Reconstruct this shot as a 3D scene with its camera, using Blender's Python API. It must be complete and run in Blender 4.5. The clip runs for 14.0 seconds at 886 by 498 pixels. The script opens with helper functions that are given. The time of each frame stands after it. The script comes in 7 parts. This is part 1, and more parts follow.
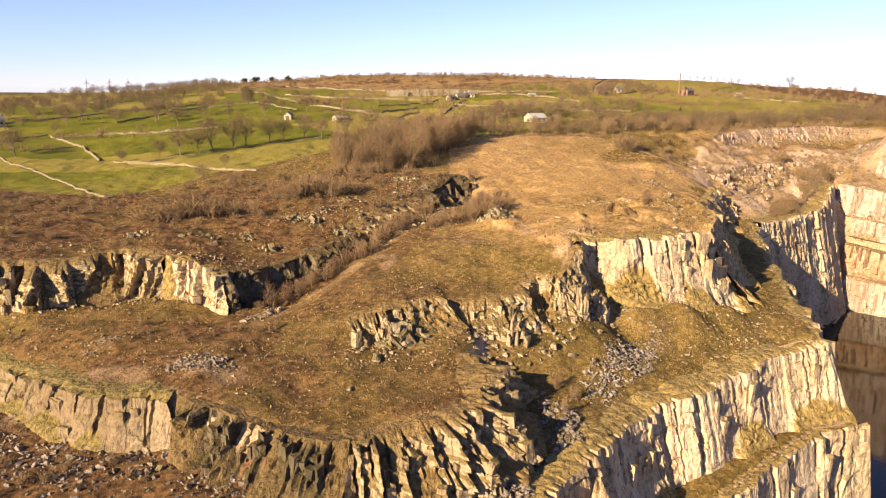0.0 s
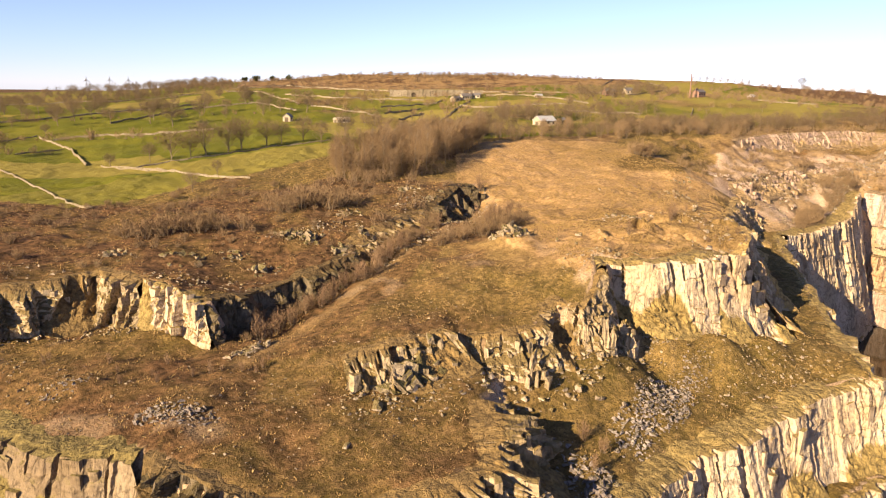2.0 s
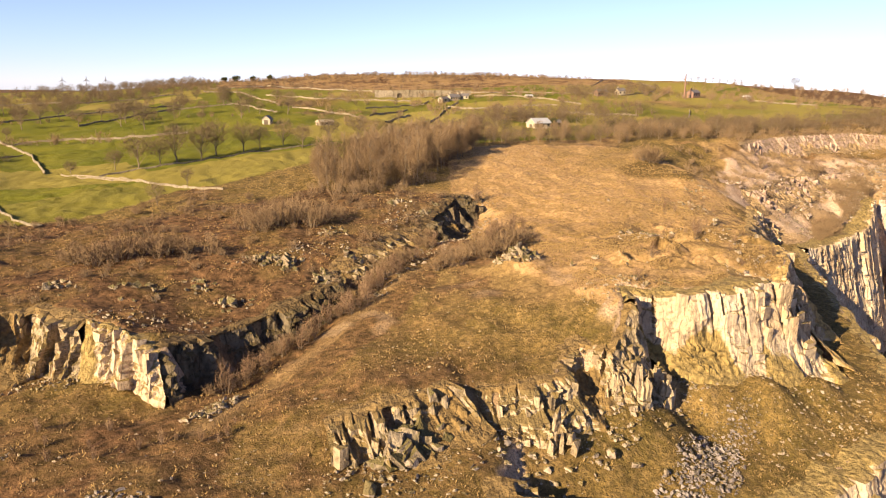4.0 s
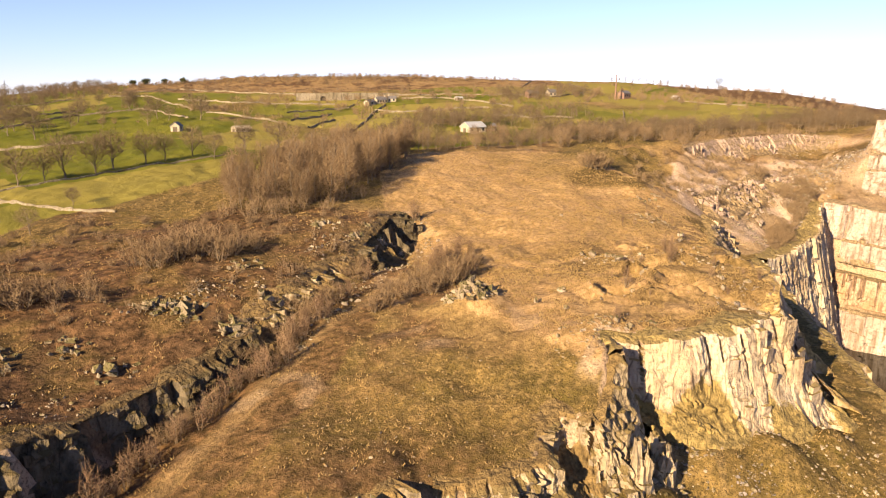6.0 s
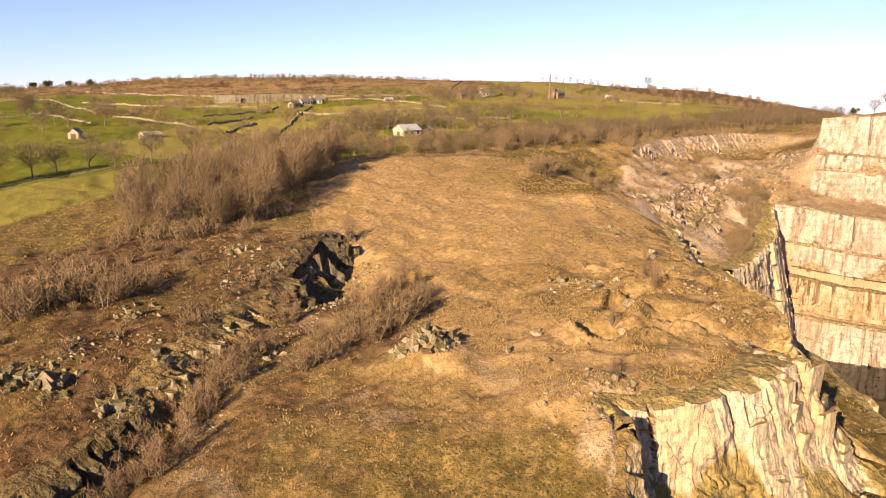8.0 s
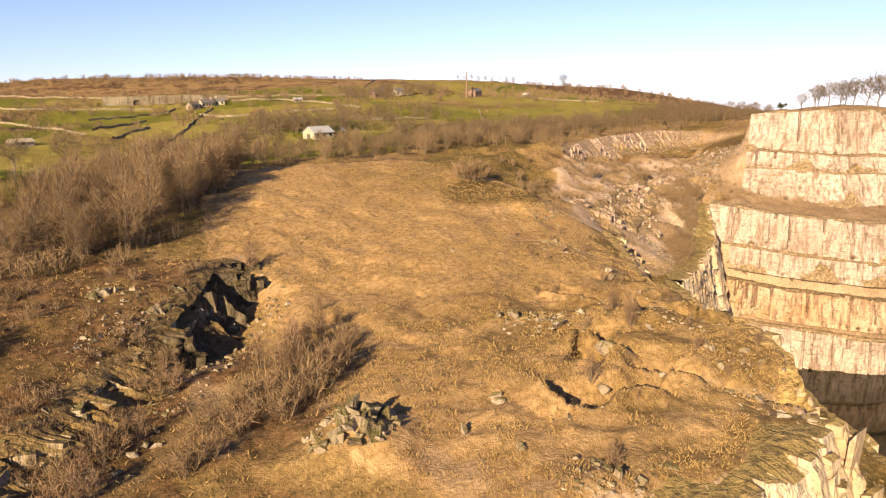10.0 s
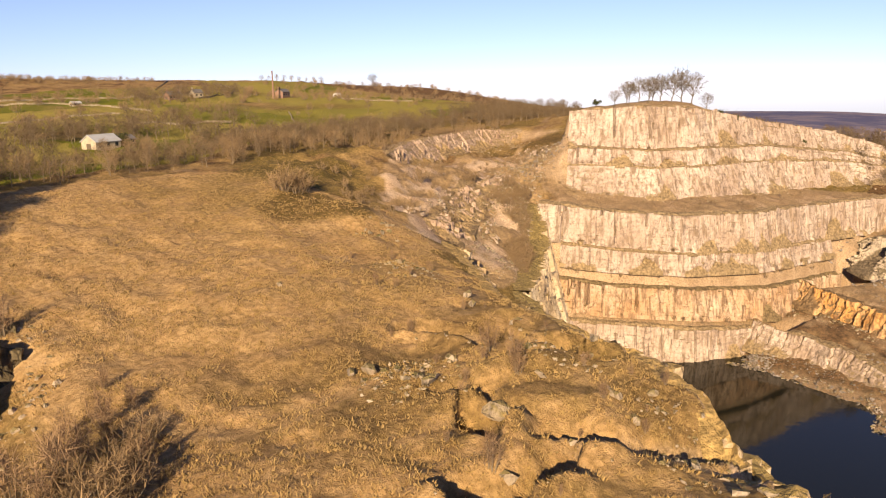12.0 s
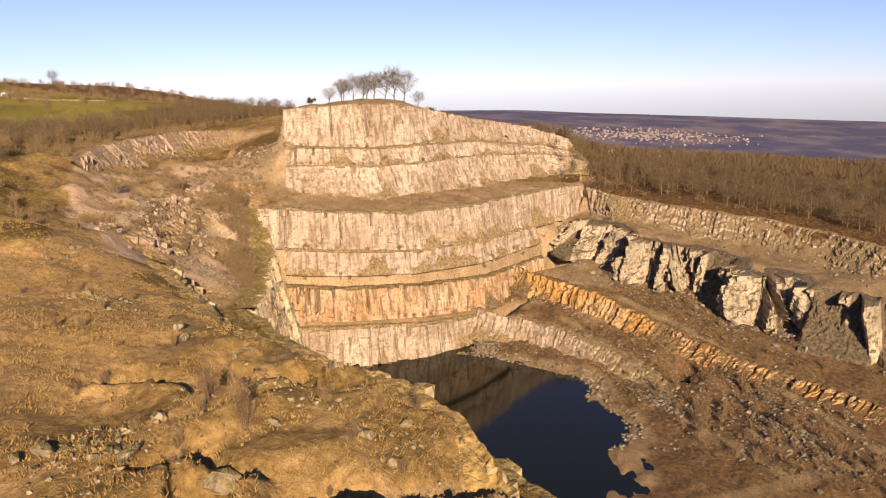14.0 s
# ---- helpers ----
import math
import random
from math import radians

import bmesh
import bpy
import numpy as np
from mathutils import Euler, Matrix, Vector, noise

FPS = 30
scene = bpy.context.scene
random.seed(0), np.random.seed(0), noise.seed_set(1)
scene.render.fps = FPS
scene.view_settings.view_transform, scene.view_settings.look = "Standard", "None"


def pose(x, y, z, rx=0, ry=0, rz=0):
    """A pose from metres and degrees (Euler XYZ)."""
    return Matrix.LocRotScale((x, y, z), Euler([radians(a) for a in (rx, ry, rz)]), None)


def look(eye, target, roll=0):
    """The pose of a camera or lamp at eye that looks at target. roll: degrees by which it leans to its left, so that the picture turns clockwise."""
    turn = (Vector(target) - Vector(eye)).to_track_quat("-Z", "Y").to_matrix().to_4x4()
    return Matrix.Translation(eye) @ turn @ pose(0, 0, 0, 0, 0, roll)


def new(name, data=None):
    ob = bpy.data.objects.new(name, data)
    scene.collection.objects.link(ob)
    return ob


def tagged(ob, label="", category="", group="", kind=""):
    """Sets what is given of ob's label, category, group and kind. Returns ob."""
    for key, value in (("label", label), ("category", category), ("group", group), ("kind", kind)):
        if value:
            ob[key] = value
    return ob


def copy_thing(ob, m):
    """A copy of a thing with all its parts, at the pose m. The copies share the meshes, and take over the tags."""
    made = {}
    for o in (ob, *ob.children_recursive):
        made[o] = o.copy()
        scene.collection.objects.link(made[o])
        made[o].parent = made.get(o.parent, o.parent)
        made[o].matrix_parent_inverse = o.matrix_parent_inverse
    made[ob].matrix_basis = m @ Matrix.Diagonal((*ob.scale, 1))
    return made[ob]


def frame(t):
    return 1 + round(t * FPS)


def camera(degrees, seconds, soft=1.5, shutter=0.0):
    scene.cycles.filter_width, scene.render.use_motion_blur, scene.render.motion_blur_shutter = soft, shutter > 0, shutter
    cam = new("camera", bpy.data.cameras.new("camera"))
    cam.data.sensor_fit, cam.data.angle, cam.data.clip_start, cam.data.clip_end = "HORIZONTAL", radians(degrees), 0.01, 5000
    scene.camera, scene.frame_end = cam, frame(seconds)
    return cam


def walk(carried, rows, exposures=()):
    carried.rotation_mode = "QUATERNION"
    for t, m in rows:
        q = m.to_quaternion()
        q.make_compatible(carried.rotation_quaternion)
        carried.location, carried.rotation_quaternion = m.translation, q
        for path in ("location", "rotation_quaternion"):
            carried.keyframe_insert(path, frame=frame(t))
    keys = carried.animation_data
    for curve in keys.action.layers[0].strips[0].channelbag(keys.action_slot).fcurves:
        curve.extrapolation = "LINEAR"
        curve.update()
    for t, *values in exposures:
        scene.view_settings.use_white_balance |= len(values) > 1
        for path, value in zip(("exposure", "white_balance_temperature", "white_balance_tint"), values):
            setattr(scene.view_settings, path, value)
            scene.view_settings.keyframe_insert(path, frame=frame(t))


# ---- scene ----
cam = camera(62.97, 14.0, soft=1.2)
PATH = [
    (0, (0.523, -2.614, 83.751), (5.725, 16.208, 79.429), 0.57),
    (0.5, (1.009, 0.145, 84.084), (6.201, 18.968, 79.753), 0.64),
    (1, (1.612, 3.308, 84.501), (6.787, 22.133, 80.161), 0.73),
    (1.5, (2.318, 6.999, 84.808), (7.475, 25.829, 80.467), 0.76),
    (2, (2.971, 10.962, 84.779), (8.124, 29.790, 80.425), 0.83),
    (4.5, (6.457, 33.528, 85.219), (12.395, 52.127, 80.880), 0.73),
    (5, (7.605, 38.509, 85.266), (14.066, 56.938, 80.951), 0.60),
    (5.5, (8.885, 43.776, 85.258), (15.832, 62.031, 80.958), 0.54),
    (6, (10.434, 49.257, 85.199), (17.856, 67.329, 80.919), 0.45),
    (6.5, (11.985, 54.574, 85.113), (19.879, 72.452, 80.859), 0.35),
    (7, (13.476, 59.481, 84.999), (21.786, 77.173, 80.760), 0.26),
    (7.5, (14.986, 64.248, 84.962), (23.724, 81.732, 80.723), 0.17),
    (8, (16.625, 68.781, 84.901), (25.783, 86.047, 80.658), 0.07),
    (10.5, (27.864, 91.674, 84.216), (39.706, 107.218, 79.956), -0.63),
    (11, (30.179, 95.773, 84.103), (42.917, 110.590, 79.835), -0.81),
    (11.5, (32.653, 100.097, 84.161), (46.492, 113.883, 79.868), -0.89),
    (12, (35.307, 103.743, 83.969), (50.174, 116.410, 79.667), -1.02),
    (12.5, (37.863, 106.325, 83.796), (53.885, 117.484, 79.462), -1.04),
    (13, (40.201, 107.795, 83.502), (57.198, 117.392, 79.144), -1.01),
    (13.5, (42.232, 108.584, 83.250), (60.082, 116.477, 78.884), -0.95),
    (14, (44.295, 109.195, 82.941), (62.811, 115.343, 78.540), -0.84),
]
walk(cam, [(t, look(eye, target, roll)) for t, eye, target, roll in PATH],
     exposures=[(0, 1.6), (5, 1.65), (8, 1.47), (10.5, 1.36), (12.5, 1.14), (13.4, 1.1), (14, 1.0)])

# ---- light: low winter sun from the west, clear sky ----
SUN_DIR = Vector((0.872, 0.489, -0.425)).normalized()   # the way the light travels
world = bpy.data.worlds.new("sky")
scene.world = world
world.use_nodes = True
wn = world.node_tree
sky = wn.nodes.new("ShaderNodeTexSky")
sky.sky_type = 'NISHITA'
sky.sun_disc = False
sky.sun_elevation = math.asin(-SUN_DIR.z)
sky.sun_rotation = math.atan2(-SUN_DIR.x, -SUN_DIR.y)
sky.altitude = 250
sky.dust_density = 0.0
sky.air_density = 0.8
sky.ozone_density = 4.0
wn.nodes["Background"].inputs[1].default_value = 0.053
veil = wn.nodes.new("ShaderNodeHueSaturation")   # thin winter haze
veil.inputs["Saturation"].default_value = 0.85
tint = wn.nodes.new("ShaderNodeMix")
tint.data_type, tint.blend_type = 'RGBA', 'MULTIPLY'
tint.inputs[0].default_value = 1.0
tint.inputs[7].default_value = (1.03, 0.95, 1.2, 1)
wn.links.new(sky.outputs[0], veil.inputs["Color"])
wn.links.new(veil.outputs[0], tint.inputs[6])
wn.links.new(tint.outputs[2], wn.nodes["Background"].inputs[0])
sun = new("sun", bpy.data.lights.new("sun", 'SUN'))
sun.data.energy = 5.0
sun.data.angle = radians(0.55)
sun.data.color = (1.0, 0.77, 0.50)
sun.matrix_world = look((0, 0, 300), Vector((0, 0, 300)) + SUN_DIR)


# ---- noise on arrays ----
def hash2(i, j, seed):
    n = (i.astype(np.int64) * 374761393 + j.astype(np.int64) * 668265263 + seed * 974711) & 0x7fffffff
    n = ((n ^ (n >> 13)) * 1274126177) & 0x7fffffff
    return ((n ^ (n >> 16)) & 0xffff) / 65535.0


def vnoise(x, y, seed=0):
    """Smooth value noise in 0..1."""
    x, y = np.asarray(x, float), np.asarray(y, float)
    i, j = np.floor(x), np.floor(y)
    u, v = x - i, y - j
    u, v = u * u * (3 - 2 * u), v * v * (3 - 2 * v)
    a, b = hash2(i, j, seed), hash2(i + 1, j, seed)
    c, d = hash2(i, j + 1, seed), hash2(i + 1, j + 1, seed)
    return (a * (1 - u) + b * u) * (1 - v) + (c * (1 - u) + d * u) * v


def fbm(x, y, scale, octaves=4, seed=0, gain=0.5):
    out, amp, tot = 0, 1.0, 0.0
    for o in range(octaves):
        out = out + amp * vnoise(x / scale * 2 ** o + 17.3 * o, y / scale * 2 ** o - 9.1 * o, seed + o)
        tot += amp
        amp *= gain
    return out / tot


def smooth(a, b, x):
    t = np.clip((np.asarray(x, float) - a) / (b - a), 0, 1)
    return t * t * (3 - 2 * t)


# ---- the lie of the land: crest and foot lines of the quarry faces, spot heights ----
def dense(line, step):
    """A polyline with points every step metres at most."""
    out = [Vector(line[0])]
    for a, b in zip(line, line[1:]):
        a, b = Vector(a), Vector(b)
        n = max(1, math.ceil((b - a).xy.length / step))
        out += [a.lerp(b, k / n) for k in range(1, n + 1)]
    return out


def offset(line, dist):
    """A plan curve moved sideways, to the right of its run."""
    out = []
    for k, p in enumerate(line):
        a, b = Vector(line[max(k - 1, 0)]), Vector(line[min(k + 1, len(line) - 1)])
        d = (b - a).normalized()
        out.append((p[0] + d.y * dist, p[1] - d.x * dist))
    return out


def raised(plan, heights):
    return [(p[0], p[1], h) for p, h in zip(plan, heights)]


# low western face and the gully
A_TOP = [(-48, 118, 45), (-35, 107, 45), (-29.4, 101.5, 45), (-21.6, 92, 46), (-16, 88, 46), (-12.5, 87.3, 46.3), (-10, 85.5, 46.5)]
A_FOOT = [(-49, 115.5, 41), (-36.5, 104.5, 41), (-31, 99.5, 41), (-23, 89.8, 40), (-17, 85.5, 40), (-12.5, 84.5, 40.3), (-8.5, 82.5, 41.5)]
A2_TOP = [(10, 70.8, 45), (15.3, 71.3, 45), (20, 72, 45.3), (24, 72.8, 45.6), (29, 76, 46), (31, 82, 46.5), (33, 90, 47)]
A2_FOOT = [(9, 66.5, 40), (16, 66, 39), (21.5, 67, 39), (27, 68, 39.5), (33.5, 73, 39), (36, 82, 40), (37, 89, 42)]
WALL_END = [(249.7, 231.9, 66.5), (246.2, 231.1, 64.8), (243.2, 229.2, 63.1), (239.7, 227.2, 60.4), (236.2, 225.2, 57.4), (232.7, 223.1, 54.2)]
K_TOP = [(-10, 85.5, 46.5), (-4, 80, 46.2), (3, 74.5, 45.4), (10, 71, 45)]
K_FOOT = [(-8.5, 82.5, 41.5), (-5, 76, 40.6), (1, 69.5, 39.8), (9, 66.5, 40)]
B_TOP = [(-48, 127, 55), (-33, 126.5, 55), (-25.4, 129.5, 55), (-21, 132, 55), (-16.5, 128, 55.3), (-14, 125.8, 55.4)]
B_FOOT = [(-48, 122, 49.5), (-34, 122, 49.3), (-27, 124.5, 49), (-20.5, 126, 48.5), (-16, 124, 48.6), (-13, 122.6, 48.7)]
BP_TOP = [(-14, 125.8, 55.4), (-11, 123.7, 55.4), (-7.5, 120.8, 54.8), (-4, 117.5, 53.6)]
BP_FOOT = [(-13, 122.6, 48.7), (-10.5, 120.8, 48.8), (-7, 117, 48.7), (-3, 113, 48.7)]
BE_TOP = [(-4, 117.5, 53.6), (0, 121, 53), (5, 126, 52.8), (13, 131, 53.5), (22, 139, 55)]
BE_FOOT = [(-3, 113, 48), (1.2, 119.4, 46.6), (6.3, 124.3, 46.6), (14.5, 129.3, 48.5), (24.5, 136.5, 52)]
B2_TOP = [(22, 139, 55), (27, 146, 57), (32, 152, 57.8), (37, 158, 57.8), (42, 164, 58.2)]
B2_FOOT = [(24.5, 136.5, 52), (29.5, 143.8, 53.8), (34.5, 150.3, 55), (39.5, 156.5, 55.4), (45, 162, 55.4)]
B3_TOP = [(42, 164, 58.2), (47, 170, 59.2), (52, 177, 60.4), (56, 184, 60.8), (60, 192, 60.5)]
B3_FOOT = [(45, 162, 55.4), (51, 167.5, 53.6), (56.5, 174.5, 53.2), (60.5, 182, 54.6), (63, 191, 58.2)]
C_TOP = [(14, 98.5, 50.2), (18, 99.3, 51), (22, 99, 51.4), (26, 99.5, 51.4), (30, 101.5, 52)]
C_FOOT = [(14, 95.5, 48.6), (18.5, 95, 47.8), (22.5, 94.2, 47.6), (27, 94.6, 47.6), (32, 97.5, 48.5)]
D1_TOP = [(31.5, 102.5, 50.6), (37, 101, 51.3), (41, 101, 51.8), (43.6, 102.1, 52.1), (45, 106.5, 52.8), (47.3, 107.4, 53), (49, 104.6, 53.5), (51, 103.8, 53.5), (54, 107, 54.5), (57, 110.8, 57.9)]
D1_FOOT = [(32.5, 98, 47.6), (37, 95.5, 46.5), (41.5, 95.5, 46.2), (44.5, 97.8, 46.5), (46, 101.5, 47), (48, 102.5, 47.2), (50, 100.3, 47.4), (52.5, 99.8, 47.4), (56, 103.3, 47.6), (59, 107.5, 48)]
D2_TOP = [(57, 110.8, 57.9), (59, 115, 57.8), (61.8, 113.4, 57.2), (65.4, 111.5, 57.7), (74, 112, 58), (83.6, 113.3, 58.1), (88, 117.2, 54.2)]
D2_FOOT = [(59, 107.5, 48), (60.8, 110.8, 48.6), (63.2, 109.2, 48.5), (67, 107, 47), (73.5, 106.8, 45.5), (82, 107.2, 45), (92.5, 110, 43.4)]
D3_TOP = [(89.6, 118.8, 55.4), (91.5, 120.6, 57), (95, 124, 58), (98.5, 129.5, 58.3), (101.5, 136, 58.3), (105.5, 144, 57.8), (109.5, 150.5, 57), (113, 156, 56), (118, 162, 55), (127, 172, 54), (137, 184, 54), (147, 196, 53.5)]
D3_FOOT = [(94, 113, 43.4), (97, 116, 43), (101, 121, 43), (104.5, 127, 43.2), (107.5, 135, 43.5), (111.5, 142, 43.8), (116, 149, 44), (120, 155, 44.2), (125, 161, 44.5), (134, 171, 44.8), (143, 182, 45), (152, 192, 46.5)]
E1_TOP = [(32, 65, 38.3), (36, 70, 38.3), (44.4, 75, 38.8), (55.4, 83, 38.4), (64, 84.8, 39.6), (76.3, 90, 40.1), (88, 93.4, 40.8), (96.2, 93.6, 42)]
E1_FOOT = [(35, 62, 27), (39.5, 67.5, 27), (47, 72, 27), (57.5, 80, 27), (66, 81.8, 28), (78, 87, 28.5), (89, 90.4, 29), (99.5, 90.6, 29.3)]
E2_TOP = [(96.2, 93.6, 42), (101, 102, 42), (105.6, 110, 42), (114, 124, 42.6), (122, 137, 43.4), (134, 157, 44), (150, 180.6, 45)]
E2_FOOT = [(102, 90.5, -8), (109, 101, -8), (114, 109.5, -8), (124, 124, -8), (132, 135, -8), (146, 155, -8), (163, 175, -8)]
LEDGE_TOP = [(40, 56, 26.5), (47, 63, 27), (59, 72.5, 27), (68, 76, 28), (80, 82, 28.5), (91, 86.5, 29), (101, 87.5, 29.2)]
LEDGE_FOOT = [(44, 50, -8), (51, 58, -8), (63, 68, -8), (72, 71.5, -8), (84, 78, -8), (95, 82.5, -8), (106, 86, -8)]
# the pale face under the north-west slope
N_TOP = [(150, 179, 45.3), (167, 187.5, 44.5), (181, 195, 44.3), (194, 202.5, 45), (204, 211, 48.5), (214, 219, 51)]
N_FOOT = [(163, 174, -8), (176, 180, -8), (190, 187, -8), (203, 193.5, -8), (208.5, 198, -8), (213, 203, -8)]
# reddish upper face
U_TOP = [(180, 246, 67), (192, 255, 67.5), (206, 262.5, 68), (225, 269, 68.5), (243, 274, 68.5), (260, 277, 69), (274, 276, 68), (284, 272, 67.5)]
U_FOOT = [(184, 243, 61.5), (195, 250.5, 61.5), (208.5, 257.5, 61.5), (227, 264, 61.8), (245, 268.5, 61.8), (260, 270.5, 61.8), (271, 269.5, 61.5), (277, 267, 61.5)]
S_TOP = [(146, 203, 57.5), (158, 208, 57), (172, 217, 57), (186, 226, 57.5), (200, 233, 58), (212, 238, 58)]
S_FOOT = [(150, 199.5, 52), (161, 203.5, 51.5), (175, 212.5, 51.5), (189, 221.5, 52), (203, 228, 53), (215, 233, 54)]
# the highwall's end, turned away to the north
X_TOP = [(248.8, 227.2, 77), (263.6, 232.4, 77), (283.6, 238.5, 74.4)]
X_FOOT = [(250.6, 231.5, 65.7), (264.5, 237.6, 66.5), (282.8, 245.4, 70)]
# the highwall in tiers, set out by offsets from the foot of its third face
WALL = [(234.9, 221.9), (241, 210.6), (250.6, 197.6), (269.7, 186.3), (305.4, 175.8), (341, 159.3), (355.8, 146.3)]
WALL_LOW = [(232.6, 227.7)] + WALL
H1_TOP = raised(offset(WALL, -13.1), [76.5, 77.4, 77.8, 77, 71.8, 65.7, 59.6])
H1_FOOT = raised(offset(WALL, -10), [65.7, 64.8, 64.3, 64.3, 63.2, 58.9, 54.5])
H2_TOP = raised(offset(WALL, -7.4), [65.2, 64.5, 63.7, 63.7, 62.6, 58.4, 54.1])
H2_FOOT = raised(offset(WALL, -5.7), [60, 60, 59.1, 58.7, 57.8, 55.2, 51.7])
H3_TOP = raised(offset(WALL, -4.3), [59.6, 59.6, 58.7, 58.3, 57.6, 55, 51.5])
H3_FOOT = raised(WALL, [52.6, 50.9, 49.6, 48.7, 47.8, 47, 46.5])
H4_TOP = raised(offset(WALL_LOW[:7], 14.5), [50, 49.6, 47.9, 46.6, 45.3, 44.4, 44])
H4_FOOT = raised(offset(WALL_LOW[:7], 16.3), [40.1, 39.6, 37.9, 36.2, 34.4, 33.5, 33.1])
H5_TOP = raised(offset(WALL_LOW[:6], 18)[1:], [38.8, 37.1, 35.4, 33.8, 32.9])
H5_FOOT = raised(offset(WALL_LOW[:6], 19.5)[1:], [33, 31.6, 30.3, 28.7, 27.8])
H6_TOP = raised(offset(WALL_LOW[:6], 22)[1:], [28.9, 27.1, 25.8, 23.2, 21.9])
H6_FOOT = raised(offset(WALL_LOW[:6], 24)[1:], [20.6, 19.3, 18, 14.5, 11.9])
H7_TOP = raised(offset(WALL_LOW[:5], 27)[1:], [17.8, 17, 15.2, 12.6])
H7_FOOT = raised(offset(WALL_LOW[:5], 28.5)[1:], [3.5, 3.5, 3.5, 3.5])
# eastern terraces
T1_TOP = [(330.6, 144.5, 43.5), (321.9, 132.3, 41.3), (314.9, 111.5, 39.6), (310.6, 83.6, 37), (302.8, 66.2, 35.2), (284.5, 49.7, 34.3)]
T1_FOOT = [(325.4, 141.9, 34.3), (312.3, 129.7, 33.5), (306.2, 110.6, 32.2), (296.7, 82.7, 29.6), (288.8, 67.1, 28.3), (269.7, 53.2, 27.4)]
T2_TOP = [(320.2, 151.5, 31.7), (311.5, 144.5, 33.9), (306.2, 138.4, 33.9), (301, 130.6, 33.9), (287.1, 125.4, 33.5), (283.6, 111.5, 31.7), (289.7, 104.5, 30), (281.9, 94.1, 28.7), (268.8, 92.3, 28.3), (264.5, 83.6, 27.8), (271.4, 80.1, 27.4), (268.8, 76.7, 27.4), (257.5, 74.9, 27), (254, 62.7, 26.5), (252.3, 52.3, 25.6)]
T2_FOOT = [(311.5, 156.7, 28.3), (302.8, 150.6, 23.9), (297.5, 142.8, 22.2), (293.2, 135.8, 21.3), (278.4, 126.2, 20.4), (274.1, 111.5, 18.7), (280.1, 102.8, 17.8), (272.3, 95.8, 16.9), (259.3, 93.2, 15.6), (254.9, 82.7, 14.8), (262.7, 78.4, 14.8), (259.3, 74.9, 14.5), (248, 74.9, 13.9), (244.5, 61.9, 13.5), (242.7, 52.3, 12.6)]
T3_TOP = [(278.4, 161.9, 23.5), (273.2, 155.8, 22.6), (268, 144.5, 21.3), (262.7, 132.3, 20), (253.2, 116.7, 16.5), (244.5, 102.8, 13.5), (235.8, 88.8, 11.7), (227.9, 74.9, 10.9), (219.2, 61, 10)]
T3_FOOT = [(272.3, 162.8, 16.9), (269.3, 155.8, 16.5), (264.5, 145.4, 15.6), (258.8, 134.1, 13.9), (249.7, 119.3, 11.7), (241, 105.4, 10), (232.3, 91.4, 8.8), (224.5, 77.5, 8.2), (215.8, 63.6, 7.8)]
T4_TOP = [(252.3, 167.1, 15.2), (250.6, 160.2, 14.3), (248.8, 151.5, 13.9), (245.8, 141.9, 13.5), (238.4, 128, 11.3), (230.6, 115.8, 9.5), (223.6, 107.1, 8.6)]
T4_FOOT = [(247.1, 168, 8.2), (246.2, 160.2, 7.8), (245.3, 151.5, 7.8), (241.9, 142.3, 7.8), (234.5, 128.9, 7.4), (227.1, 117.1, 7), (221, 108.4, 7.4)]
SHORE = [(237.2, 169.5, 5.6), (237.5, 163.7, 5.6), (234, 148, 5.6), (229.7, 132.3, 5.6), (222.7, 126.2, 5.6), (214, 128.9, 5.6), (206.2, 117.5, 5.6), (199.2, 115.8, 5.6), (189.7, 121, 5.6), (183.6, 116.7, 5.6), (172.3, 121.9, 5.6), (161.8, 111.5, 5.6), (154.9, 92.3, 5.6), (136.9, 74.5, 4.7), (123.6, 63.4, 0.4)]
BED = [(229.7, 168.9, 3), (232.3, 160.2, 3), (228.8, 148.9, 3), (224.5, 136.7, 3), (214, 134.1, 3), (203.6, 124.5, 3), (189.7, 125.4, 3), (181.8, 121.9, 3), (170.5, 128, 3), (154.9, 116.7, 3), (138.4, 91.9, 0.8)]

SPOTS_NEAR = [(-19, 106.6, 47.7), (-4.6, 93.3, 47.7), (3, 89.8, 46.8), (17.4, 81, 45.4), (8, 83.4, 45), (2, 107, 48.3), (15, 91.4, 47.4), (27, 90, 47), (-30, 112, 47.5), (-45, 120, 48),
              (12, 112, 49.5), (20, 120, 51.5), (30, 112, 51.8), (36, 107.5, 51.4), (44, 112, 53.3), (52, 112.5, 55.6), (45, 124, 55.5), (31.4, 139.3, 54.6), (19.6, 127, 51.9), (34, 143, 55), (60, 126, 57.8), (77, 132, 58.7), (92, 137, 59),
              (80, 150, 57.4), (106, 159, 57), (105, 172, 59), (84, 170, 58.8), (55, 158, 56.6), (64, 178, 58), (48, 160, 56.4), (109, 206, 61.4), (100, 190, 60.5), (70, 200, 60), (62, 232, 64), (84, 251, 66)]
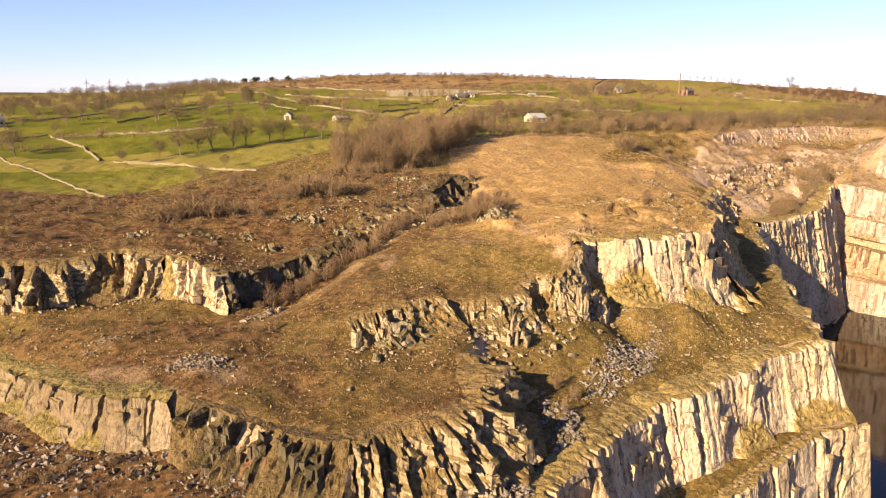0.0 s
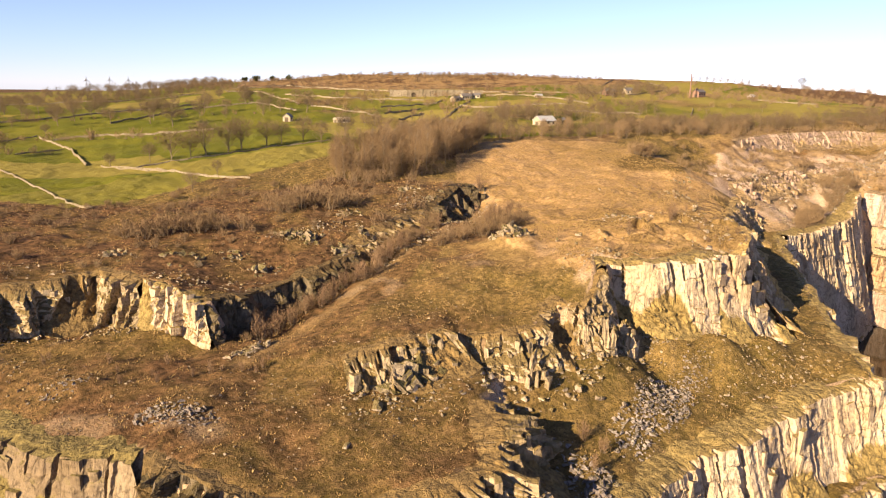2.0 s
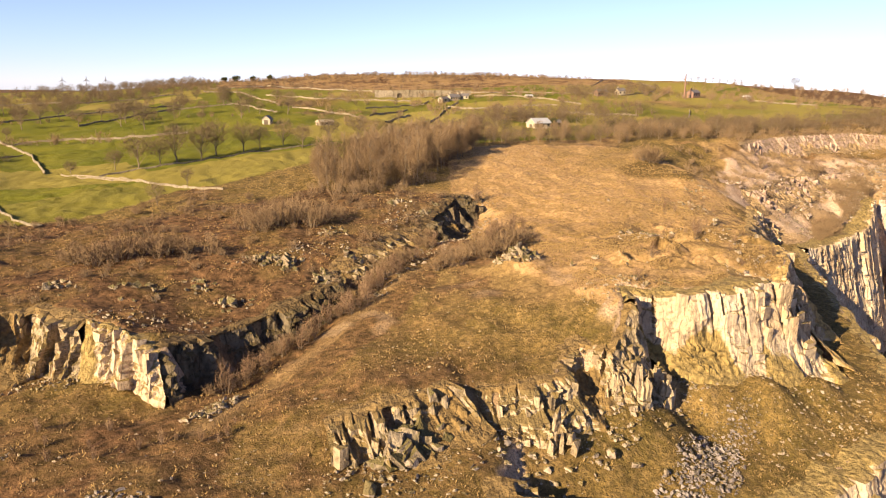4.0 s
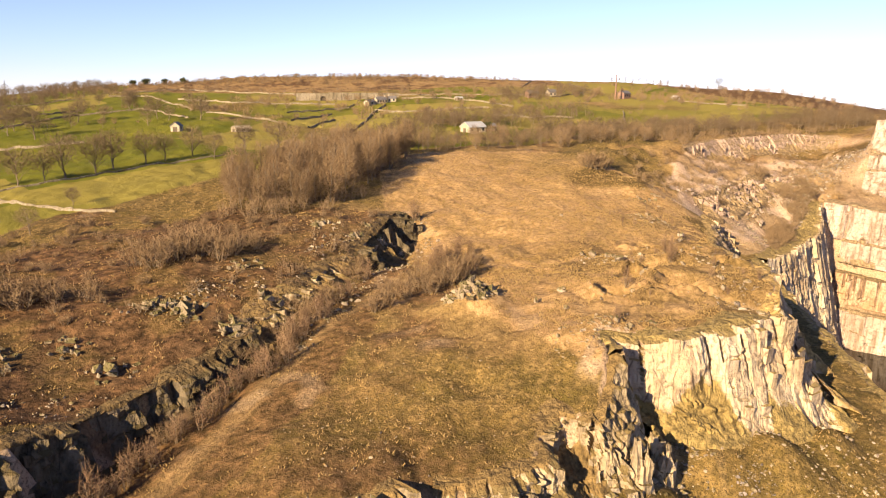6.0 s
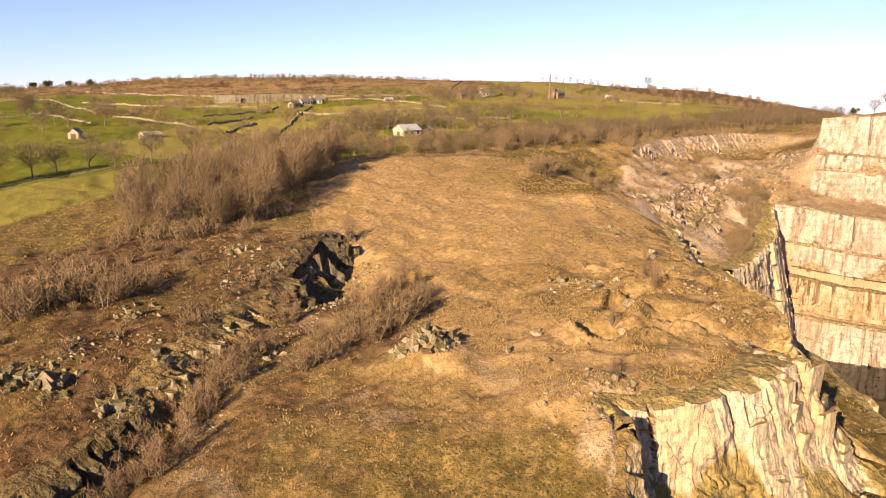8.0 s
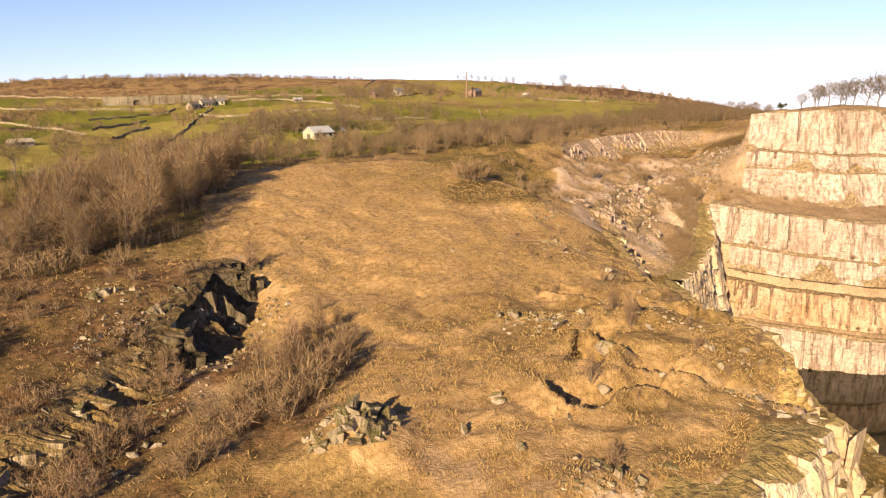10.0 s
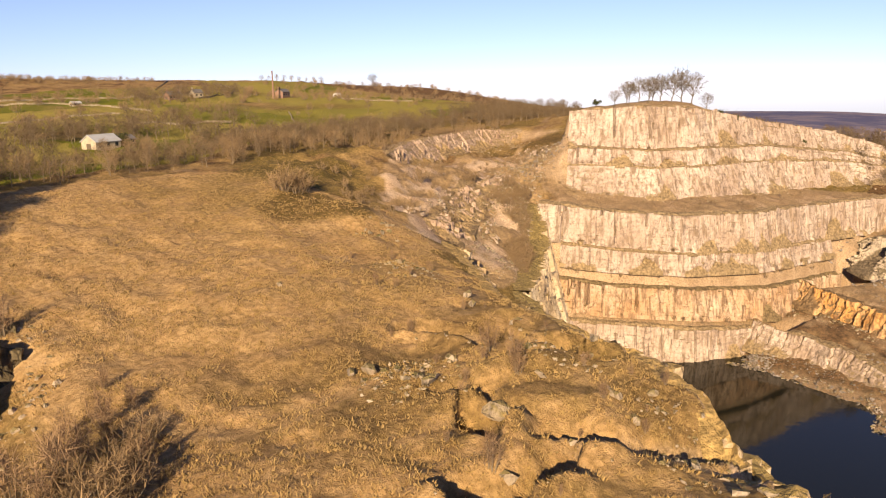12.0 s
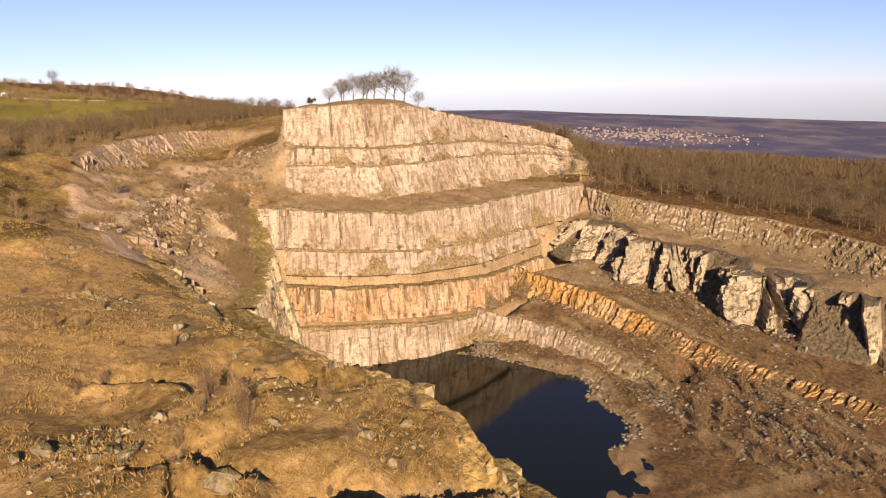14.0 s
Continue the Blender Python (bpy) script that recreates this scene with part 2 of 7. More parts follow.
SPOTS_WEST = [(-12, 149, 57), (10.8, 147, 57.3), (2, 139, 54.5), (14, 140, 55.4), (17, 167, 59.5), (24, 173.5, 60), (40, 176, 60.2), (26, 156, 58), (-26, 170.6, 57.5), (-35, 189, 58), (-56, 150, 57.5), (-70, 190, 58),
              (-24, 203, 58.5), (-56, 227, 57.8), (-18, 239, 60), (3, 256, 62.2), (25, 205, 61.3), (40, 225, 63), (-47, 261, 58), (-53, 277, 58.5), (30, 190, 60.5), (50, 197, 60.5),
              (40, 70, 39), (38, 80, 39.6), (48, 88, 41), (63, 99, 41.5), (80, 99, 41.6), (98, 103, 42.2), (60, 103, 43.5), (20, 60, 38.5), (-10, 60, 39), (-40, 85, 40), (-80, 110, 44)]
SPOTS_SLOPE = [(133, 203, 60.5), (126, 223, 64), (115, 251, 66), (146, 216, 60), (150, 245, 66), (170, 262, 67.5), (264, 262, 60.5), (168, 226, 59.5), (185, 238, 60.5), (250, 255, 58), (240, 250, 57.5), (232, 238, 55),
               (204, 222, 53.5), (196, 211, 47), (185, 206, 47), (218, 230, 55), (190, 216, 49.5), (172, 206, 49), (158, 194, 48), (210, 244, 59), (240, 256, 60.5)]
SPOTS_FAR = [(22, 356, 68), (60, 300, 66.5), (127, 306, 69), (142, 289, 67.5), (109, 369, 72), (76, 351, 67), (115, 444, 72), (157, 492, 79), (212, 425, 77), (282, 432, 80),
             (10, 484, 74), (0, 540, 76), (125, 534, 80), (-82, 358, 60), (-108, 413, 62.5), (-150, 300, 57), (-220, 450, 62), (-60, 600, 75), (200, 330, 69), (260, 300, 68.5),
             (307.4, 288.2, 70.1), (350, 350, 76), (292.3, 222.8, 78.3), (266.2, 215.9, 78.7), (280.1, 203.7, 79.2), (314.1, 201.1, 68.3), (353.2, 179.3, 60.4), (379.3, 222.8, 63.1), (396.8, 292.5, 71.8)]
SPOTS_HILL = [(-200, 680, 75.5), (-95, 730, 79), (10, 740, 89), (95, 735, 97.5), (219, 690, 98.5), (292, 655, 95), (342, 620, 94.5), (396, 585, 93.5), (448, 545, 89), (505, 520, 87),
              (560, 545, 82), (610, 482, 70), (640, 440, 60), (-400, 650, 74), (150, 620, 86), (300, 540, 86), (380, 480, 82), (470, 420, 74), (-150, 1000, 70), (200, 1100, 72),
              (600, 900, 70), (900, 600, 48), (-700, 900, 66), (-500, 300, 58), (528, 937, 97), (480, 820, 95)]
SPOTS_EAST = [(353.2, 127.1, 43), (335.8, 92.3, 40), (379.3, 144.5, 43), (388, 101, 41.3), (379.3, 66.2, 39.6), (353.2, 40.1, 37), (458.3, 135.9, 40.4), (601.3, 144.2, 30.5), (1100, 80, -26), (895.3, 328.8, 10.4), (655, -85.8, 15), (1600, 200, -110), (1800, -400, -125),
              (1600, 900, -40), (292.3, 31.4, 33.5), (266.2, 31.4, 26.5), (227.1, 31.4, 10.9), (196.6, 31.4, 9.1), (205.3, 83.6, 8.1), (192.3, 96.7, 7.2), (218.4, 116.7, 7.1), (212.3, 101, 7.7), (235.8, 140.2, 6.9), (238.4, 153.2, 6.9),
              (179.2, 66.2, 8.2), (161.8, 40.1, 8.2), (283.6, 144.5, 23.2), (264.5, 118.4, 17.4), (250.6, 94.1, 13.9), (237.5, 70.6, 11.7), (253.2, 142.8, 14.3), (240.1, 116.7, 10.9), (229.7, 101, 9.3)]
SPOTS_EDGE = [(-4500, -4500, 30), (0, -4500, 30), (4500, -4500, -300), (-4500, 0, 50), (4500, 0, -190), (-4500, 4500, 40), (0, 4500, 40), (4500, 4500, -140), (-900, -600, 45), (0, -400, 42), (0, 0, 39),
              (-100, 40, 41), (120, 0, 30), (400, -500, 25), (150, -60, 28), (60, 20, 36), (80, 40, 30), (120, 40, 20), (3850, 1000, -72), (3883, 787, -84), (3905, 648, -93), (3940, 245, -116), (3935, -130, -132), (3909, -401, -149), (3900, -800, -168), (3350, 200, -150), (3350, 700, -135), (3350, -300, -162), (2600, 300, -185), (2600, -500, -200), (2500, 1200, -90)]

FACES = dict(A=(A_TOP, A_FOOT), K=(K_TOP, K_FOOT), A2=(A2_TOP, A2_FOOT), B=(B_TOP, B_FOOT), BP=(BP_TOP, BP_FOOT), BE=(BE_TOP, BE_FOOT), S=(S_TOP, S_FOOT), X=(X_TOP, X_FOOT), B2=(B2_TOP, B2_FOOT), B3=(B3_TOP, B3_FOOT), C=(C_TOP, C_FOOT), D1=(D1_TOP, D1_FOOT), D2=(D2_TOP, D2_FOOT), D3=(D3_TOP, D3_FOOT), E1=(E1_TOP, E1_FOOT), E2=(E2_TOP, E2_FOOT),
             L=(LEDGE_TOP, LEDGE_FOOT), N=(N_TOP, N_FOOT), U=(U_TOP, U_FOOT), H1=(H1_TOP, H1_FOOT), H2=(H2_TOP, H2_FOOT), H3=(H3_TOP, H3_FOOT), H4=(H4_TOP, H4_FOOT), H5=(H5_TOP, H5_FOOT),
             H6=(H6_TOP, H6_FOOT), H7=(H7_TOP, H7_FOOT), T1=(T1_TOP, T1_FOOT), T2=(T2_TOP, T2_FOOT), T3=(T3_TOP, T3_FOOT), T4=(T4_TOP, T4_FOOT))


INSET = 1.7
DEEP = (A2_TOP, B_TOP, B2_TOP, B3_TOP, C_TOP)


def inset(top):
    """How far the earth stands back behind a face."""
    return 5.5 if top is T2_TOP else 3.4 if top is N_TOP else 3.4 if any(top is line for line in DEEP) else 2.5 if any(top is line for line in (D2_TOP, E1_TOP)) else INSET


def outward(top, foot):
    """At each point of a face, the level direction in which it looks out."""
    mid = [(Vector(a) + Vector(b)) / 2 for a, b in zip(top, foot)]
    out = []
    for k in range(len(mid)):
        d = (mid[min(k + 1, len(mid) - 1)] - mid[max(k - 1, 0)]).xy.normalized()
        out.append(Vector((d.y, -d.x)))
    side = sum((Vector(b) - Vector(a)).xy.dot(w) for a, b, w in zip(top, foot, out))
    return [w if side > 0 else -w for w in out]


def survey():
    """Triangles over all lines and spots: points and faces."""
    from mathutils.geometry import delaunay_2d_cdt
    pts, edges = [], []
    for top, foot in FACES.values():
        ways = outward(top, foot)
        for line in (top, foot):   # the rock sheets stand in front of the earth behind them
            d = dense([(p[0] - w[0] * inset(top), p[1] - w[1] * inset(top), p[2]) for p, w in zip(line, ways)], 4.0)
            n = len(pts)
            pts += d
            edges += [(n + k, n + k + 1) for k in range(len(d) - 1)]
    for line in (SHORE, BED, WALL_END):
        d = dense(line, 5.0)
        n = len(pts)
        pts += d
        edges += [(n + k, n + k + 1) for k in range(len(d) - 1)]
    for spots in (SPOTS_NEAR, SPOTS_WEST, SPOTS_SLOPE, SPOTS_FAR, SPOTS_HILL, SPOTS_EAST, SPOTS_EDGE):
        pts += [Vector(p) for p in spots]
    co, _, tris, origin, _, _ = delaunay_2d_cdt([p.xy for p in pts], edges, [], 0, 0.05)
    z = [np.mean([pts[k].z for k in o]) if o else None for o in origin]
    for k, v in enumerate(z):
        if v is None:   # where two lines cross
            near = sorted(pts, key=lambda p: (p.xy - co[k]).length)[:2]
            z[k] = (near[0].z + near[1].z) / 2
    return np.array([(c.x, c.y, h) for c, h in zip(co, z)]), tris


def axis(stops):
    """Grid lines: stops of (place, step there)."""
    out = [stops[0][0]]
    while out[-1] < stops[-1][0]:
        step = np.interp(out[-1], [s[0] for s in stops], [s[1] for s in stops])
        out.append(out[-1] + step)
    return np.array(out)


GX = axis([(-4500, 400), (-700, 40), (-250, 6), (-60, 1.0), (-40, 0.7), (58, 0.7), (63, 0.32), (102, 0.32), (108, 0.7), (125, 0.7), (150, 1.2), (420, 1.6), (560, 6), (1400, 50), (4500, 300)])
GY = axis([(-4500, 400), (-200, 20), (-20, 4.0), (40, 2.0), (62, 0.7), (112, 0.7), (116, 0.32), (156, 0.32), (161, 0.7), (175, 0.7), (200, 1.1), (300, 1.6), (520, 3), (780, 7), (1500, 60), (4500, 300)])
PX, PY = np.meshgrid(GX, GY, indexing='ij')


def drape():
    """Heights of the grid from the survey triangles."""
    pts, tris = survey()
    H = np.full(PX.shape, np.nan)
    for t in tris:
        a, b, c = pts[list(t)]
        x0, x1 = np.searchsorted(GX, [min(a[0], b[0], c[0]) - 1e-6, max(a[0], b[0], c[0]) + 1e-6])
        y0, y1 = np.searchsorted(GY, [min(a[1], b[1], c[1]) - 1e-6, max(a[1], b[1], c[1]) + 1e-6])
        if x0 == x1 or y0 == y1:
            continue
        X, Y = PX[x0:x1, y0:y1], PY[x0:x1, y0:y1]
        den = (b[1] - c[1]) * (a[0] - c[0]) + (c[0] - b[0]) * (a[1] - c[1])
        if abs(den) < 1e-9:
            continue
        u = ((b[1] - c[1]) * (X - c[0]) + (c[0] - b[0]) * (Y - c[1])) / den
        v = ((c[1] - a[1]) * (X - c[0]) + (a[0] - c[0]) * (Y - c[1])) / den
        ok = (u >= -1e-6) & (v >= -1e-6) & (u + v <= 1 + 1e-6)
        H[x0:x1, y0:y1][ok] = (u * a[2] + v * b[2] + (1 - u - v) * c[2])[ok]
    return np.where(np.isnan(H), 30.0, H)


def blur(H, keep, rounds):
    for _ in range(rounds):
        P = np.pad(H, 1, mode='edge')
        M = (P[:-2, 1:-1] + P[2:, 1:-1] + P[1:-1, :-2] + P[1:-1, 2:] + 4 * H) / 8
        H = np.where(keep, H, M)
    return H


H0 = drape()
GRAD = np.hypot(np.gradient(H0, axis=0) / np.gradient(GX)[:, None], np.gradient(H0, axis=1) / np.gradient(GY)[None, :])
STEEP = GRAD > 1.1
H1 = blur(H0, STEEP, 10)
H1 = blur(H1, (STEEP | ((PX > -60) & (PX < 420) & (PY > 60) & (PY < 300))), 40)
ROUGH = smooth(1.2, 0.4, GRAD)
H1 = H1 + ROUGH * (1.6 * (fbm(PX, PY, 14, 3, 5) - 0.5) + 1.2 * (fbm(PX, PY, 3.2, 3, 11) - 0.5)) * np.where(PX < 420, 1, 0.6)


def along(line, x, y):
    """Distance to a plan polyline."""
    best = np.full(np.shape(x), 1e9)
    for (x0, y0), (x1, y1) in zip(line, line[1:]):
        dx, dy = x1 - x0, y1 - y0
        t = np.clip(((x - x0) * dx + (y - y0) * dy) / (dx * dx + dy * dy + 1e-9), 0, 1)
        best = np.minimum(best, np.hypot(x - x0 - t * dx, y - y0 - t * dy))
    return best


SCARRED = [(136, 200), (148, 184), (172, 194), (190, 203), (212, 216), (230, 226), (262, 258), (230, 262), (190, 250), (160, 232)]
FISSURES = [[(91.2, 157.0), (92.1, 155.2), (92.7, 152.5), (91.9, 150.8), (92.5, 148.8), (91.6, 146.8), (92.5, 144.2)], [(93.5, 144.7), (95.9, 145.5), (97.1, 145.5)], [(88.2, 140.4), (88.6, 139.0), (90.4, 138.1), (92.0, 138.1), (93.4, 137.2)],
            [(94.0, 138.3), (96.2, 139.7), (98.4, 140.2)], [(96.4, 138.8), (99.6, 136.2), (101.0, 135.0), (102.2, 134.9)], [(77.5, 138.5), (78.9, 139.3), (79.9, 139.3), (80.3, 138.5)], [(77.1, 133.5), (78.5, 134.0), (79.6, 133.8)],
            [(79.0, 130.4), (79.8, 129.8), (81.3, 128.3)], [(98.2, 148.3), (101.4, 149.2), (104.2, 149.5)], [(66.6, 131.5), (66.0, 129.7), (66.0, 127.4), (67.5, 126.1), (69.7, 126.3), (71.0, 126.8), (72.7, 126.5), (74.7, 125.3)],
            [(77.2, 127.1), (78.8, 127.1), (79.7, 125.5)], [(83.0, 123.9), (83.9, 122.4), (86.7, 120.9), (90.1, 119.1)]]
FISSURE_DEPTH = (2.0, 1.8, 2.0, 2.1, 1.6, 2.0, 1.7, 1.6, 1.7, 2.4, 1.5, 1.7)


def stepped(line, x, y):
    """Signed distance to a plan polyline, positive on its eastern side, and a fading out past its ends."""
    best, side, past = np.full(np.shape(x), 1e9), np.ones(np.shape(x)), np.zeros(np.shape(x))
    for (x0, y0), (x1, y1) in ((line[1], line[0]), (line[-2], line[-1])):   # how far beyond the two ends
        long = math.hypot(x1 - x0, y1 - y0)
        past = np.maximum(past, ((x - x1) * (x1 - x0) + (y - y1) * (y1 - y0)) / long)
    for (x0, y0), (x1, y1) in zip(line, line[1:]):
        dx, dy = x1 - x0, y1 - y0
        t = np.clip(((x - x0) * dx + (y - y0) * dy) / (dx * dx + dy * dy + 1e-9), 0, 1)
        d = np.hypot(x - x0 - t * dx, y - y0 - t * dy)
        nx, ny = (dy, -dx) if 0.88 * dy - 0.47 * dx > 0 else (-dy, dx)
        s = np.where((x - x0) * nx + (y - y0) * ny > 0, 1.0, -1.0)
        side, best = np.where(d < best, s, side), np.minimum(d, best)
    return best * side, smooth(2.4, 0.2, past)


near = (PX > 55) & (PX < 115) & (PY > 108) & (PY < 165)
wx, wy = PX[near] + 0.9 * (fbm(PX[near], PY[near], 2.0, 2, 71) - 0.5), PY[near] + 0.9 * (fbm(PX[near], PY[near], 2.0, 2, 73) - 0.5)
cut = np.zeros(wx.shape)
for line, deep in zip(FISSURES, FISSURE_DEPTH):
    d, fade = stepped(line, wx, wy)   # positive on the far, fallen side
    cut += fade * np.where(d > 0, deep * smooth(0.0, 0.3, d) * smooth(6.0, 1.2, d), -0.4 * deep * smooth(-2.6, -0.1, d))
H1[near] -= cut
KNOLLS = [(233, 104.5, 6, -4.0), (228.8, 99.3, 3.5, 2.2), (67, 104.8, 4, 2.2), (75, 104.5, 5, 2.6), (84, 105.5, 4.5, 2.0), (50, 135, 4.5, 2.4), (58, 118, 6, 0.9), (80, 146, 7, 0.9), (78, 136, 5, 0.8), (88, 141, 7, 0.8), (66, 132, 4, 0.7), (-19, 104, 3, 1.2), (-6, 92.5, 5, 0.9), (112, 176, 7, 1.0), (92, 177, 6, 0.8), (120, 190, 7, 1.6), (128, 205, 8, 1.5)]
for x, y, r, h in KNOLLS:
    H1 += h * np.exp(-((PX - x) ** 2 + (PY - y) ** 2) / (2 * (r * 0.6) ** 2))

# the torn slope north-west of the pit, and its spoil
torn = smooth(0.555, 0.60, np.arctan2(PY - 107.8, PX - 40.2)) * smooth(138, 150, PX) * smooth(284, 272, PX) * smooth(196, 206, PY) * smooth(268, 258, PY) * (0.55 + 0.45 * ROUGH)
H1 += torn * (4.0 * (fbm(PX, PY, 11, 3, 81) - 0.5) + 2.4 * (fbm(PX, PY, 3.6, 2, 83) - 0.5))


def ground_z(x, y):
    """The height of the ground at a place (numbers or arrays)."""
    x, y = np.asarray(x, float), np.asarray(y, float)
    i = np.clip(np.searchsorted(GX, x) - 1, 0, len(GX) - 2)
    j = np.clip(np.searchsorted(GY, y) - 1, 0, len(GY) - 2)
    u, v = (x - GX[i]) / (GX[i + 1] - GX[i]), (y - GY[j]) / (GY[j + 1] - GY[j])
    return (H1[i, j] * (1 - u) + H1[i + 1, j] * u) * (1 - v) + (H1[i, j + 1] * (1 - u) + H1[i + 1, j + 1] * u) * v


# ---- materials ----
def material(name, rough=0.9, spec=0.25):
    m = bpy.data.materials.new(name)
    m.use_nodes = True
    b = m.node_tree.nodes["Principled BSDF"]
    b.inputs["Roughness"].default_value = rough
    b.inputs["Specular IOR Level"].default_value = spec
    return m, m.node_tree, b


def node(nt, kind, **inputs):
    n = nt.nodes.new(kind)
    for k, v in inputs.items():
        n.inputs[k].default_value = v
    return n


def noise_tex(nt, vec, scale, detail=4, rough=0.55):
    n = node(nt, "ShaderNodeTexNoise", Scale=scale, Detail=detail, Roughness=rough)
    nt.links.new(vec, n.inputs["Vector"])
    return n.outputs["Fac"]


def ramp(nt, fac, stops):
    n = nt.nodes.new("ShaderNodeValToRGB")
    e = n.color_ramp.elements
    while len(e) < len(stops):
        e.new(0.5)
    for k, (p, c) in enumerate(stops):
        e[k].position, e[k].color = p, (c, c, c, 1) if isinstance(c, (int, float)) else (*c, 1)
    nt.links.new(fac, n.inputs[0])
    return n.outputs[0]


def mix(nt, fac, a, b, mode='MIX'):
    n = nt.nodes.new("ShaderNodeMix")
    n.data_type, n.blend_type = 'RGBA', mode
    for sock, v in ((n.inputs[0], fac), (n.inputs[6], a), (n.inputs[7], b)):
        if isinstance(v, bpy.types.NodeSocket):
            nt.links.new(v, sock)
        else:
            sock.default_value = v if isinstance(v, (int, float)) else (*v, 1)
    return n.outputs[2]


def maths(nt, op, a, b=0.0):
    n = nt.nodes.new("ShaderNodeMath")
    n.operation = op
    for sock, v in ((n.inputs[0], a), (n.inputs[1], b)):
        if isinstance(v, bpy.types.NodeSocket):
            nt.links.new(v, sock)
        else:
            sock.default_value = v
    return n.outputs[0]


def bump(nt, bsdf, height, strength, distance):
    n = node(nt, "ShaderNodeBump", Strength=strength, Distance=distance)
    nt.links.new(height, n.inputs["Height"])
    nt.links.new(n.outputs[0], bsdf.inputs["Normal"])


def place(nt, stretch=(1, 1, 1)):
    g = nt.nodes.new("ShaderNodeNewGeometry")
    m = nt.nodes.new("ShaderNodeMapping")
    m.inputs["Scale"].default_value = stretch
    nt.links.new(g.outputs["Position"], m.inputs["Vector"])
    return m.outputs[0]


def ground_material():
    m, nt, b = material("turf_and_earth", 0.95, 0.1)
    p = place(nt)
    big, mid, fine, tiny = noise_tex(nt, p, 0.035, 4), noise_tex(nt, p, 0.16, 5), noise_tex(nt, p, 0.9, 5, 0.65), noise_tex(nt, p, 3.5, 4, 0.7)
    at = nt.nodes.new("ShaderNodeAttribute")
    at.attribute_name = "cover"
    sep = nt.nodes.new("ShaderNodeSeparateColor")
    nt.links.new(at.outputs["Color"], sep.inputs[0])
    green, dry, rock, dark = sep.outputs[0], sep.outputs[1], sep.outputs[2], at.outputs["Alpha"]
    # rough olive turf with pale dead grass
    turf = mix(nt, ramp(nt, mid, [(0.35, 0), (0.65, 1)]), (0.116, 0.083, 0.020), (0.215, 0.140, 0.042))
    turf = mix(nt, ramp(nt, fine, [(0.45, 0), (0.75, 1)]), turf, (0.32, 0.208, 0.077))
    turf = mix(nt, ramp(nt, tiny, [(0.36, 0.95), (0.50, 0)]), turf, (0.042, 0.030, 0.011))
    # golden dry sward of the plateau
    straw = mix(nt, ramp(nt, big, [(0.35, 0), (0.65, 1)]), (0.385, 0.245, 0.107), (0.44, 0.286, 0.128))
    straw = mix(nt, ramp(nt, fine, [(0.36, 0.6), (0.58, 0)]), straw, (0.23, 0.133, 0.048))
    straw = mix(nt, ramp(nt, mid, [(0.50, 0), (0.66, 0.4)]), straw, (0.27, 0.158, 0.066))
    tuft = node(nt, "ShaderNodeTexVoronoi", Scale=1.25)
    nt.links.new(p, tuft.inputs["Vector"])
    gaps = ramp(nt, maths(nt, 'ADD', tuft.outputs["Distance"], maths(nt, 'MULTIPLY', maths(nt, 'SUBTRACT', tiny, 0.5), 0.9)), [(0.45, 0), (0.72, 0.55)])
    straw = mix(nt, gaps, straw, (0.155, 0.092, 0.034))
    turf = mix(nt, gaps, turf, (0.070, 0.050, 0.018))
    straw = mix(nt, ramp(nt, tiny, [(0.52, 0), (0.72, 0.8)]), straw, (0.46, 0.31, 0.135))
    # pasture
    grass = mix(nt, ramp(nt, big, [(0.3, 0), (0.7, 1)]), (0.082, 0.090, 0.006), (0.150, 0.138, 0.014))
    grass = mix(nt, ramp(nt, fine, [(0.4, 0), (0.8, 0.5)]), grass, (0.12, 0.116, 0.018))
    vor = node(nt, "ShaderNodeTexVoronoi", Scale=0.014)
    nt.links.new(p, vor.inputs["Vector"])
    grass = mix(nt, ramp(nt, vor.outputs["Color"], [(0.38, 0), (0.66, 0.85)]), grass, (0.235, 0.185, 0.042))
    # bare stone, scree and dust
    stone = mix(nt, ramp(nt, mid, [(0.3, 0), (0.7, 1)]), (0.40, 0.27, 0.17), (0.62, 0.46, 0.31))
    stone = mix(nt, ramp(nt, tiny, [(0.38, 0.8), (0.55, 0)]), stone, (0.13, 0.088, 0.052))
    # bracken and heather; the same brown darkens hollow, trench and pit floor
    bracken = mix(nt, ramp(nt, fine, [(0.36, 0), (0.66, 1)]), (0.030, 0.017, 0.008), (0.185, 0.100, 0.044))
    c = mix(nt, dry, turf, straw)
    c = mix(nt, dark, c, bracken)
    c = mix(nt, green, c, grass)
    c = mix(nt, rock, c, stone)
    # far side of the valley: winter woods and moor, haze put into their colour
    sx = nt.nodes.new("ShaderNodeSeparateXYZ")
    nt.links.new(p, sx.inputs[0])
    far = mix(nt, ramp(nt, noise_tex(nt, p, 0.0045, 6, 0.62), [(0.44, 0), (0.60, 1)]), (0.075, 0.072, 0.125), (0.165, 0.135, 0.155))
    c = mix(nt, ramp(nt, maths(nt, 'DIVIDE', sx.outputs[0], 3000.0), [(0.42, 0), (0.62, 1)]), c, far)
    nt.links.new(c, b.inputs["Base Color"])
    bump(nt, b, maths(nt, 'ADD', maths(nt, 'MULTIPLY', fine, 1.0), maths(nt, 'MULTIPLY', tiny, 0.6)), 0.8, 0.45)
    return m


